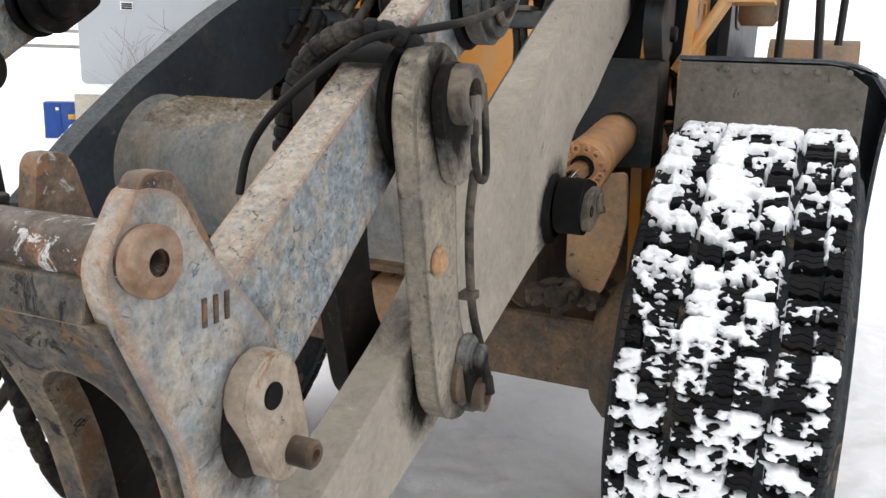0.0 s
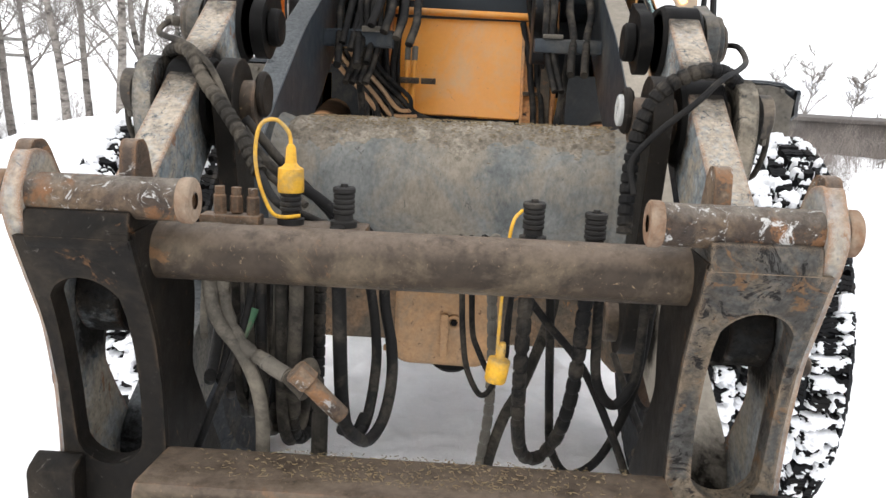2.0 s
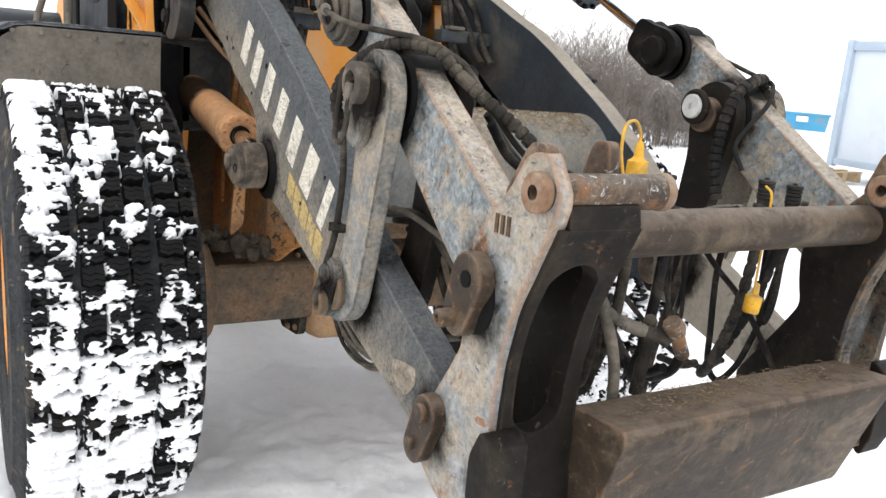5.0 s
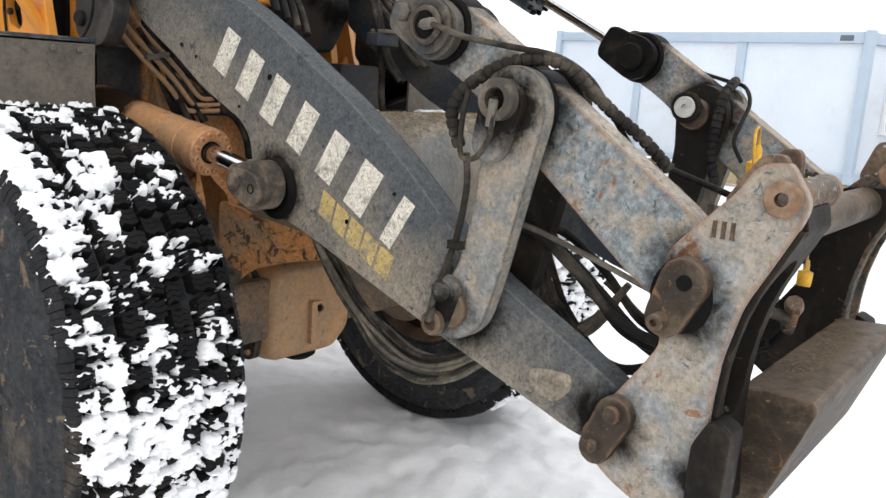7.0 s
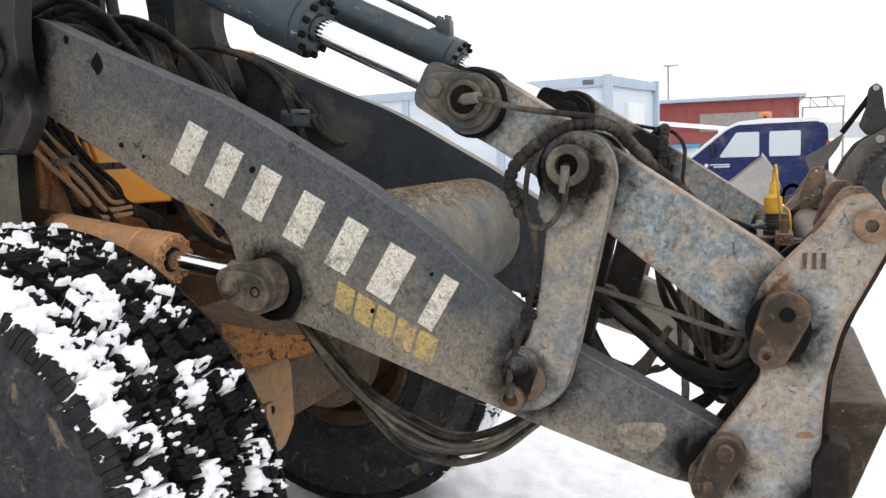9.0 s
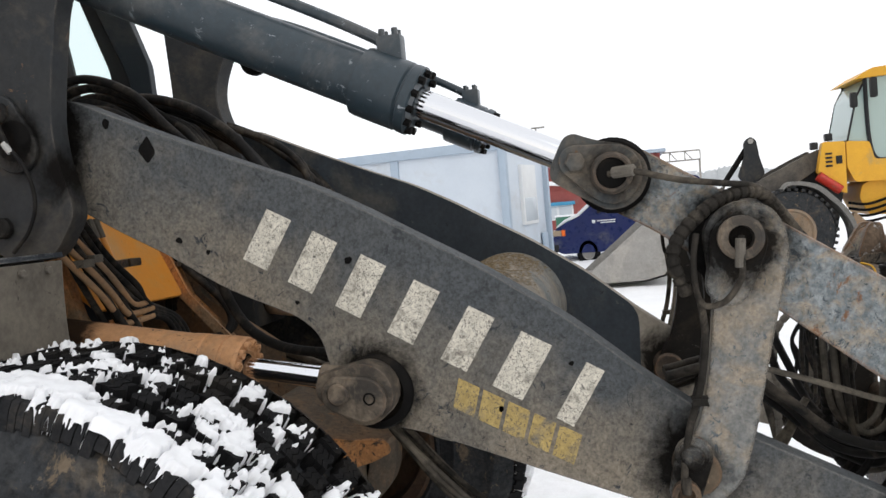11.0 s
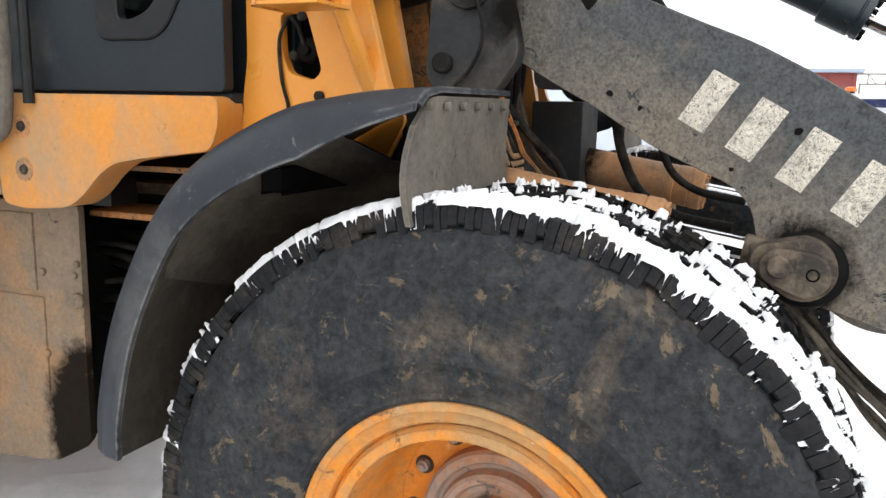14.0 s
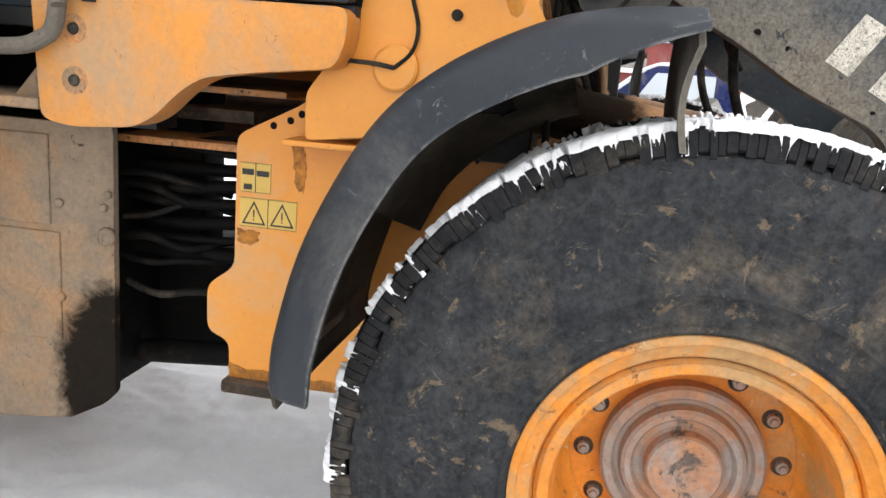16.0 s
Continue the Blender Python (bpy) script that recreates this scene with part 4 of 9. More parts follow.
def make_lift_cylinder(side):
    x = side * 0.565
    front, rear = Vector((x, 1.925, 1.288)), Vector((x, 2.98, 1.455))
    d = (front - rear).normalized()
    paint = CYLTAN
    cyl = new("lift_cylinder")
    cyl.parent = loader
    cyl["label"] = "grimy orange hydraulic lift cylinder with chrome rod"
    bm = bmesh.new()
    rod(bm, rear, front - d * 0.44, 0.072, n=36, bevel=0.006)
    part("barrel", bm, paint, cyl)
    bm = bmesh.new()
    g0 = front - d * 0.436
    lathe(bm, [(0.07, -0.05), (0.0735, -0.048), (0.075, -0.012), (0.0725, -0.010), (0.0725, -0.004), (0.075, 0.0), (0.077, 0.045), (0.0735, 0.047), (0.0735, 0.053), (0.078, 0.056), (0.078, 0.092), (0.074, 0.098), (0.044, 0.100), (0.040, 0.092), (0.034, 0.092), (0.030, 0.085)], g0, d, 40)
    gland = part("gland", bm, paint, cyl)
    u = d.orthogonal().normalized()
    v = d.cross(u)
    for i in range(12):
        a = 2 * math.pi * i / 12
        bm = bmesh.new()
        c = g0 + d * 0.096 + (u * math.cos(a) + v * math.sin(a)) * 0.061
        lathe(bm, [(0.0115, 0), (0.0115, 0.013), (0.0065, 0.014), (0.005, 0.006), (0, 0.006)], c, d, 10)
        part("bolt", bm, paint, gland)
    bm = bmesh.new()
    lathe(bm, [(0.036, 0), (0.036, 0.004), (0.030, 0.006)], g0 + d * 0.092, d, 32)
    part("wiper_seal", bm, BLACKISH, gland, "black wiper seal")
    bm = bmesh.new()
    rod(bm, g0 + d * 0.08, front - d * 0.10, 0.028, n=32)
    part("rod", bm, CHROME, cyl, "polished chrome rod")
    # rod head: a socket that widens into a cheek outside the boom plate
    bm = bmesh.new()
    rod(bm, front - d * 0.138, front - d * 0.085, 0.038, 0.041, n=24, bevel=0.005)
    plate(bm, hull_chain([(2.0, 1.300, 0.040), (1.925, 1.285, 0.072)], 24), side * 0.600, side * 0.668, bevel=0.012)
    box(bm, (min(side * 0.545, side * 0.63), 1.99, 1.270), (max(side * 0.545, side * 0.63), 2.045, 1.332), 0.012)
    part("rod_eye", bm, CLEVIS if side < 0 else BLACKISH, cyl, "dusty rod eye dark with grease")
    bm = bmesh.new()
    plate(bm, hull_chain([(1.978, 1.290, 0.043), (1.918, 1.276, 0.052)]), side * 0.666, side * 0.686, bevel=0.008)
    cap = part("pin_retainer", bm, CLEVIS, cyl, "dusty stadium-shaped pin retainer")
    bm = bmesh.new()
    rod(bm, (side * 0.684, 1.978, 1.292), (side * 0.696, 1.978, 1.292), 0.026, n=20, bevel=0.004)
    part("bolt", bm, CLEVIS, cap)
    bm = bmesh.new()
    lathe(bm, [(0.015, 0), (0.012, 0.003), (0.010, -0.002), (0, -0.002)], (side * 0.686, 1.905, 1.279), (side, 0, 0), 18)
    part("grease_nipple", bm, BLACKISH, cap, "black greasy nipple hole")
    bm = bmesh.new()
    lathe(bm, [(0.07, 0), (0.092, 0.0), (0.088, 0.006), (0.07, 0.014)], (side * 0.582, 1.918, 1.272), (side, 0, 0), 40)
    part("boss_ring", bm, BLACKISH, cyl, "greasy black ring round the pin")


for side in (-1, 1):
    make_tilt_cylinder(side)
    make_lift_cylinder(side)

# quick coupler
coupler = new("quick_coupler")
coupler.parent = loader
coupler["label"] = "rusty quick coupler frame with two hooked columns"
COL_OUT = [(0.53, 1.505), (0.562, 1.449), (0.619, 1.387), (0.68, 1.32), (0.70, 1.25), (0.69, 1.17), (0.675, 1.12), (0.72, 1.047), (0.80, 0.93), (0.835, 0.88), (0.82, 0.835), (0.76, 0.79), (0.66, 0.745), (0.58, 0.72), (0.545, 0.80), (0.556, 0.927), (0.556, 1.024), (0.548, 1.12), (0.522, 1.23), (0.478, 1.32), (0.44, 1.40), (0.428, 1.445), (0.455, 1.485), (0.475, 1.515)]
FRONT_EDGE = [(0.545, 0.80), (0.556, 0.927), (0.556, 1.024), (0.548, 1.12), (0.522, 1.23), (0.478, 1.32), (0.44, 1.40)]


def front_y(z):
    for (y0, z0), (y1, z1) in zip(FRONT_EDGE, FRONT_EDGE[1:]):
        if z <= z1:
            return y0 + (y1 - y0) * (z - z0) / (z1 - z0)
    return FRONT_EDGE[-1][0]


def make_column(side):
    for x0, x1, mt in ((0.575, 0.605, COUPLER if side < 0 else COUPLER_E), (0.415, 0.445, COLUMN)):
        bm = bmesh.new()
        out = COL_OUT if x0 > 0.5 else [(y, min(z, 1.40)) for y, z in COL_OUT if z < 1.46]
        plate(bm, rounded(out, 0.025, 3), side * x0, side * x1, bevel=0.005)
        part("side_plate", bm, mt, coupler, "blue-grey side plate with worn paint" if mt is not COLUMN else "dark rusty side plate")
    # front sheet with a long oval opening, bent to the concave edge
    bm = bmesh.new()
    n = 48
    xc, zc, hx, hz = 0.511, 1.150, 0.059, 0.172
    loops = []
    for k in range(7):
        t = k / 6
        ring = []
        for i in range(n):
            a = 2 * math.pi * i / n
            ca, sa = math.cos(a), math.sin(a)
            # stadium opening
            ox = hx * ca
            oz = hx * sa + math.copysign(hz - hx, sa) * min(1, abs(sa) * 3)
            m = max(abs(ca), abs(sa))
            rx = 0.503 + 0.0875 * ca / m
            rz = (1.08 + 0.31 * sa / m)
            ring.append(((xc + ox) * (1 - t) + rx * t, (zc + oz) * (1 - t) + rz * t))
        loops.append(ring)
    thick = 0.03
    fr = [[bm.verts.new((side * x, front_y(z) - 0.012, z)) for x, z in ring] for ring in loops]
    bk = [[bm.verts.new((side * x, front_y(z) + thick, z)) for x, z in ring] for ring in loops]
    for A, B in zip(fr, fr[1:]):
        for i in range(n):
            bm.faces.new((A[i], A[(i + 1) % n], B[(i + 1) % n], B[i]))
    for A, B in zip(bk, bk[1:]):
        for i in range(n):
            bm.faces.new((A[i], B[i], B[(i + 1) % n], A[(i + 1) % n]))
    for A, B in ((fr[0], bk[0]), (fr[-1], bk[-1])):
        for i in range(n):
            bm.faces.new((A[i], B[i], B[(i + 1) % n], A[(i + 1) % n]))
    # the east column takes the paler, mottled steel
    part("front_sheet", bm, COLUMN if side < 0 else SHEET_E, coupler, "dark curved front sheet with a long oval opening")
    # hook tube and lugs
    bm = bmesh.new()
    lathe(bm, [(0.012, 0.06), (0.014, 0), (0.029, 0), (0.032, 0.004), (0.032, 0.281), (0.029, 0.285), (0.014, 0.285), (0.012, 0.225)], (side * 0.338, 0.474, 1.447), (side, 0, 0), 32)
    part("hook_tube", bm, HOOKMAT, coupler, "round hook tube with flaking paint")
    for xe in (0.338, 0.623):
        bm = bmesh.new()
        lathe(bm, [(0.013, -0.006), (0.031, -0.006), (0.0345, -0.003), (0.0345, 0.010), (0.0325, 0.014), (0.0322, 0.014)], (side * xe, 0.474, 1.447), (side if xe < 0.5 else -side, 0, 0), 32)
        part("tube_rim", bm, PEACH, coupler, "orange-rusted rim of the hook tube")
    for xa, xb, out in ((0.575, 0.60, [(0.44, 1.44), (0.475, 1.505), (0.485, 1.525), (0.52, 1.525), (0.535, 1.51), (0.585, 1.43), (0.57, 1.40), (0.46, 1.40)]), (0.425, 0.45, [(0.488, 1.44), (0.498, 1.52), (0.506, 1.53), (0.532, 1.53), (0.545, 1.515), (0.575, 1.43), (0.56, 1.40), (0.49, 1.40)])):
        bm = bmesh.new()
        plate(bm, rounded(out, 0.012, 3), side * (xa + 0.004), side * (xb + 0.004), bevel=0.004)
        part("lug", bm, TUBEMAT, coupler)
    # saddle that closes the column under the tube
    bm = bmesh.new()
    plate(bm, rounded([(0.432, 1.385), (0.44, 1.43), (0.47, 1.436), (0.56, 1.43), (0.60, 1.39), (0.60, 1.36), (0.45, 1.36)], 0.008, 2), side * 0.418, side * 0.574, bevel=0.004)
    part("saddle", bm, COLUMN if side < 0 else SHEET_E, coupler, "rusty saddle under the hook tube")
    # pin plates on the outer side: lever pin and boom pin
    bm = bmesh.new()
    plate(bm, hull_chain([(0.632, 1.262, 0.05), (0.662, 1.185, 0.042)]), side * 0.605, side * 0.64, bevel=0.008)
    rt = part("pin_retainer", bm, RUSTY if side < 0 else TANPLATE, coupler, "brown pin retainer plate" if side < 0 else "dusty tan pin retainer plate")
    bm = bmesh.new()
    lathe(bm, [(0.040, 0), (0.066, 0), (0.064, 0.003), (0.040, 0.012)], (side * 0.6055, 0.645, 1.225), (side, 0, 0), 32)
    bmesh.ops.scale(bm, vec=(1, 1, 1.15), verts=bm.verts[:], space=Matrix.Translation((0, -0.64, -1.225)))
    part("grease_ring", bm, BLACKISH, rt, "black grease round the pin")
    bm = bmesh.new()
    rod(bm, (side * 0.638, 0.628, 1.262), (side * 0.643, 0.628, 1.262), 0.016, n=16)
    part("grease_hole", bm, BLACKISH, rt)
    bm = bmesh.new()
    lathe(bm, [(0.018, 0), (0.018, 0.03), (0.014, 0.034), (0.008, 0.034), (0.007, 0.02), (0, 0.02)], (side * 0.638, 0.668, 1.178), (side, 0, 0), 16)
    part("bolt", bm, RUSTY, rt)
    bm = bmesh.new()
    plate(bm, hull_chain([(0.748, 0.945, 0.042), (0.785, 0.86, 0.036)]), side * 0.605, side * 0.636, bevel=0.008)
    rt = part("pin_retainer", bm, RUSTY if side < 0 else TANPLATE, coupler, "brown pin retainer plate" if side < 0 else "dusty tan pin retainer plate")
    for y, z, r in ((0.748, 0.95, 0.02), (0.785, 0.868, 0.014)):
        bm = bmesh.new()
        rod(bm, (side * 0.634, y, z), (side * 0.648, y, z), r, n=16, bevel=0.003)
        part("bolt", bm, RUSTY, rt)
    # foot hook at the bottom front
    bm = bmesh.new()
    plate(bm, rounded([(0.50, 0.98), (0.545, 1.0), (0.575, 0.94), (0.575, 0.78), (0.53, 0.74), (0.505, 0.80)], 0.012, 2), side * 0.555, side * 0.635, bevel=0.006)
    part("foot_hook", bm, COLUMN, coupler)
    # raised weld marks
    for k in range(3):
        bm = bmesh.new()
        box(bm, (side * 0.604, 0.556 + 0.018 * k, 1.356), (side * 0.6075, 0.563 + 0.018 * k, 1.388), 0.0015)
        part("weld_mark", bm, RUSTY, coupler)


TUBEMAT = weathered("flaking_brown_paint", (0.085, 0.055, 0.036), (0.035, 0.028, 0.024), (0.19, 0.135, 0.09), 0.4, 0.65, scale=14, rust=(0.32, 0.165, 0.08), rust_amount=0.3, rust_scale=13, top_dust=(0.18, 0.135, 0.10), edge=((0.28, 0.15, 0.075), 0.012, 0.7), chips=((0.42, 0.41, 0.39), 0.24, 26), fine=90, fine_amount=0.6, bump=0.7)
for side in (-1, 1):
    make_column(side)
bm = bmesh.new()
rod(bm, (-0.42, 0.547, 1.354), (0.42, 0.547, 1.354), 0.046, n=40)
part("cross_bar", bm, RUSTY, coupler, "rust-brown round cross bar with a dusty top")
bm = bmesh.new()
plate(bm, rounded([(0.40, 1.0), (0.41, 1.022), (0.56, 1.012), (0.575, 0.99), (0.60, 0.70), (0.57, 0.68), (0.50, 0.72)], 0.012, 2), -0.415, 0.415, bevel=0.006)
part("lower_beam", bm, RUSTY, coupler, "heavy brown lower beam with straw and dirt on top")


def litter(n, place, seed, size):
    """Short bits of straw and crumbs of dirt lying on a surface."""
    rnd = random.Random(seed)
    bm = bmesh.new()
    for _ in range(n):
        p = Vector(place(rnd))
        a = rnd.uniform(0, 6.28)
        u = Vector((math.cos(a), math.sin(a), rnd.uniform(-0.1, 0.25)))
        ln = size * rnd.uniform(0.4, 1.3)
        v = u.cross(Vector((0, 0, 1))).normalized() * size * 0.13
        w = Vector((0, 0, size * 0.18))
        q = [bm.verts.new(p + u * ln * s + v * t + w * h) for s in (-0.5, 0.5) for t, h in ((-1, 0), (1, 0), (0, 1))]
        for f in ((0, 1, 4, 3), (1, 2, 5, 4), (2, 0, 3, 5), (0, 2, 1), (3, 4, 5)):
            bm.faces.new([q[k] for k in f])
    return bm


STRAW = weathered("dry_straw", (0.27, 0.20, 0.11), (0.10, 0.075, 0.045), None, 0, 0.9, scale=60)

def on_drum(r):
    a = radians(r.gauss(100, 16))
    return (r.uniform(-0.42, 0.47), DRUM[0] + math.cos(a) * (DRUM[2] + 0.013), DRUM[1] + math.sin(a) * (DRUM[2] + 0.013))


tagged(part("dirt_litter", litter(1100, on_drum, 8, 0.011), STRAW, coupler, "brown crumbs of dirt and straw"), kind="stuff")
tagged(part("straw_litter", litter(900, lambda r: (r.uniform(-0.40, 0.40) * r.random() ** 0.35, r.uniform(0.42, 0.555), 1.0185), 3, 0.0065), STRAW, coupler, "bits of straw and dirt"), kind="stuff")

# ---------------------------------------------------------------- front frame, tower, axle
TOWER_OUT = [(2.86, 2.52), (2.84, 2.31), (2.818, 2.19), (2.815, 2.08), (2.837, 1.885), (2.85, 1.70), (2.79, 1.653), (2.673, 1.655), (2.60, 1.76), (2.615, 1.83), (2.633, 1.894), (2.64, 1.98), (2.625, 2.087), (2.594, 2.249), (2.57, 2.31), (2.58, 2.44), (2.65, 2.52), (2.75, 2.56)]


TOWER_INNER = [(2.88, 2.52), (2.87, 2.31), (2.865, 2.19), (2.865, 2.08), (2.86, 1.885), (2.85, 1.70), (2.70, 1.70), (2.60, 1.86), (2.62, 1.95), (2.66, 2.04), (2.685, 2.10), (2.695, 2.16), (2.685, 2.22), (2.66, 2.28), (2.63, 2.34), (2.62, 2.44), (2.68, 2.52), (2.78, 2.56)]


def make_tower(side):
    tw = new("tower")
    tw.parent = loader
    tw["label"] = "black loader tower of two tall plates"
    low = [(y, min(z, 1.93)) for y, z in TOWER_OUT if z < 1.99]
    for x0, x1, out in (((0.64, 0.70, TOWER_OUT),) if side < 0 else ((0.64, 0.70, low), (0.27, 0.36, TOWER_INNER))):
        bm = bmesh.new()
        plate(bm, rounded(out, 0.04, 3), side * x0, side * x1, bevel=0.008)
        part("tower_plate", bm, TOWERMAT, tw)
    for y, z, r, l in ((2.765, 2.02, 0.026, 0.03), (2.80, 1.742, 0.026, 0.02), (2.73, 2.36, 0.06, 0.02), (2.735, 1.95, 0.055, 0.016)):
        bm = bmesh.new()
        rod(bm, (side * 0.69, y, z), (side * (0.70 + l), y, z), r, n=20, bevel=0.005)
        part("bolt" if r < 0.04 else "pin", bm, BLACKISH if r > 0.04 else HOSE, tw)
    bm = bmesh.new()
    plate(bm, hull_chain([(2.765, 2.02, 0.042), (2.735, 1.93, 0.06)]), side * 0.70, side * 0.716, bevel=0.008)
    part("pin_retainer", bm, TOWERMAT, tw)
    # lower web joins the tower to the frame
    bm = bmesh.new()
    box(bm, (side * 0.42, 2.70 if side > 0 else 2.93, 1.30), (side * 0.69, 2.90 if side > 0 else 3.06, 1.66), 0.01)
    part("tower_foot", bm, TOWERMAT, tw)


TOWERMAT = weathered("dusty_black_tower_paint", (0.0161, 0.0192, 0.0223), (0.0260, 0.0273, 0.0279), (0.0682, 0.0595, 0.0477), 0.36, 0.6, scale=6, grease=((2.63, 1.86, 0.05), (2.735, 1.95, 0.06)), edge=((0.12, 0.105, 0.09), 0.008, 0.5), chips=((0.16, 0.09, 0.05), 0.06, 16), bump=0.25)
for side in (-1, 1):
    make_tower(side)

FRAME_OUT = [(3.755, 1.30), (3.62, 1.37), (3.549, 1.408), (3.536, 1.47), (3.458, 1.53), (3.43, 1.60), (3.415, 1.75), (3.38, 2.0), (3.06, 2.06), (3.0, 2.0), (2.92, 1.66), (2.86, 1.45), (2.5, 1.20), (2.43, 1.17), (2.42, 0.86), (2.46, 0.78), (2.60, 0.62), (3.39, 0.575), (3.656, 0.557), (3.764, 0.54), (3.767, 0.685), (3.837, 0.711), (3.839, 0.852), (3.755, 0.915)]
frame_ob = new("front_frame")
frame_ob.parent = loader
frame_ob["label"] = "orange front frame of welded plates"
for side in (-1, 1):
    bm = bmesh.new()
    plate(bm, rounded([(y, z) for y, z in FRAME_OUT if y > 2.85 or z < 1.5], 0.03, 3), side * 0.33, side * 0.37, bevel=0.005)
    part("side_plate", bm, ORANGE_DIRTY if side < 0 else MUDFRAME, frame_ob)
    # rear upright flange beside the articulation
    bm = bmesh.new()
    plate(bm, rounded([(3.755, 1.30), (3.62, 1.37), (3.549, 1.408), (3.536, 1.47), (3.458, 1.53), (3.43, 1.60), (3.415, 1.75), (3.37, 1.87), (3.05, 2.04), (3.0, 2.0), (2.93, 1.66), (2.93, 1.30), (3.05, 0.75), (3.39, 0.575), (3.656, 0.557), (3.764, 0.54), (3.767, 0.685), (3.837, 0.711), (3.839, 0.852), (3.755, 0.915)], 0.03, 3), side * 0.58, side * 0.62, bevel=0.005)
    part("flange_plate", bm, ORANGE, frame_ob, "bright orange frame flange")
    bm = bmesh.new()
    box(bm, (side * 0.36, 3.30, 0.62), (side * 0.585, 3.36, 1.45), 0.008)
    part("web", bm, MUDFRAME, frame_ob)
# tapered cradle nose: a slanting cheek on each side, bridged by a top plate
for side in (-1, 1):
    bm = bmesh.new()
    p0, p1 = Vector((side * 0.385, 2.43, 0)), Vector((side * 0.175, 2.03, 0))
    u = (p1 - p0).normalized()
    nrm = Vector((u.y, -u.x, 0)) * side
    out = rounded([(-0.02, 1.15), (0.12, 1.105), (0.34, 1.05), (0.45, 1.03), (0.46, 0.995), (0.40, 0.975), (0.26, 0.955), (0.12, 0.915), (0.05, 0.86), (-0.02, 0.80)], 0.02, 3)
    a = [bm.verts.new(p0 + u * s + Vector((0, 0, z))) for s, z in out]
    b = [bm.verts.new(p0 + u * s + Vector((0, 0, z)) + nrm * 0.03) for s, z in out]
    bm.faces.new(a)
    bm.faces.new(b[::-1])
    for i in range(len(a)):
        bm.faces.new((a[i], a[i - 1], b[i - 1], b[i]))
    part("nose_cheek", bm, SPECKLED if side < 0 else MUDFRAME, frame_ob, "rust-speckled orange nose cheek", 30)
bm = bmesh.new()
hexa = [(-0.37, 2.43, 1.135), (0.37, 2.43, 1.135), (0.175, 2.04, 1.025), (-0.175, 2.04, 1.025)]
lo = [bm.verts.new((x, y, z - 0.02)) for x, y, z in hexa]
hi = [bm.verts.new(c) for c in hexa]
bm.faces.new(hi)
bm.faces.new(lo[::-1])
for i in range(4):
    bm.faces.new((lo[i], lo[(i + 1) % 4], hi[(i + 1) % 4], hi[i]))
part("nose_top", bm, MUDFRAME, frame_ob)
# sloping panel between the towers
bm = bmesh.new()
plate(bm, rounded([(-0.23, 1.475), (0.245, 1.465), (0.31, 1.93), (-0.40, 1.93), (-0.385, 1.665)], 0.015, 2), 2.89, 2.905, bevel=0.004, axis="y")
bmesh.ops.rotate(bm, cent=(0, 2.89, 1.465), matrix=Matrix.Rotation(radians(-25), 3, "X"), verts=bm.verts[:])
part("cover_panel", bm, ORANGE, frame_ob, "clean orange cover panel with a few scratches")
# dusty channel up the side of the panel, kinked forward at its foot, with turned edges
bm = bmesh.new()
for x0, x1, t0, t1 in ((0.245, 0.385, 0.0, 0.012), (0.245, 0.257, -0.022, 0.0), (0.373, 0.385, -0.022, 0.0)):
    run = ((2.70, 1.25), (2.89, 1.46), (3.075, 1.87))
    lo = [[bm.verts.new((x, y + t, z - t * 0.5)) for t in (t0, t1)] for x in (x0, x1) for y, z in run]
    n = len(run)
    for i in range(n - 1):
        a, b, c, d = lo[i], lo[i + 1], lo[n + i + 1], lo[n + i]
        bm.faces.new((a[0], b[0], c[0], d[0]))
        bm.faces.new((a[1], d[1], c[1], b[1]))
        bm.faces.new((a[0], a[1], b[1], b[0]))
        bm.faces.new((d[0], c[0], c[1], d[1]))
    bm.faces.new((lo[0][0], lo[n][0], lo[n][1], lo[0][1]))
    bm.faces.new((lo[n - 1][0], lo[n - 1][1], lo[2 * n - 1][1], lo[2 * n - 1][0]))
part("side_channel", bm, ORANGE_DIRTY, frame_ob, "dust-filled orange channel beside the panel")
bm = bmesh.new()
rod(bm, (-0.36, 3.07, 1.915), (0.38, 3.07, 1.905), 0.016, n=16)
part("cross_rod", bm, ORANGE, frame_ob)
for side in (-1, 1):
    bm = bmesh.new()
    plate(bm, rounded([(2.98, 1.35), (3.12, 1.35), (3.12, 2.05), (3.02, 2.05), (2.90, 1.55)], 0.02, 2), side * 0.385 - 0.012, side * 0.385 + 0.012, bevel=0.004)
    part("cheek_plate", bm, ORANGE_DIRTY, frame_ob)
    bm = bmesh.new()
    plate(bm, rounded([(-0.385, 1.40), (0.385, 1.40), (0.385, 2.05), (-0.385, 2.05)] if side < 0 else [(-0.385, 0.95), (0.385, 0.95), (0.385, 1.40), (-0.385, 1.40)], 0.01, 2), 3.12, 3.15, bevel=0.003, axis="y")
    part("back_plate", bm, DARKPLAST if side < 0 else ORANGE_DIRTY, frame_ob)

# black sheet added to put shade in the gap beside the near tower foot
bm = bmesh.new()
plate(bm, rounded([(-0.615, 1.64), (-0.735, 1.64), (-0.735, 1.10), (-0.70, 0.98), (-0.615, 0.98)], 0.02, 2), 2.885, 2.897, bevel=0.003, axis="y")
part("gap_shade_sheet", bm, BLACKISH, frame_ob, "black sheet darkening the gap beside the tower foot")

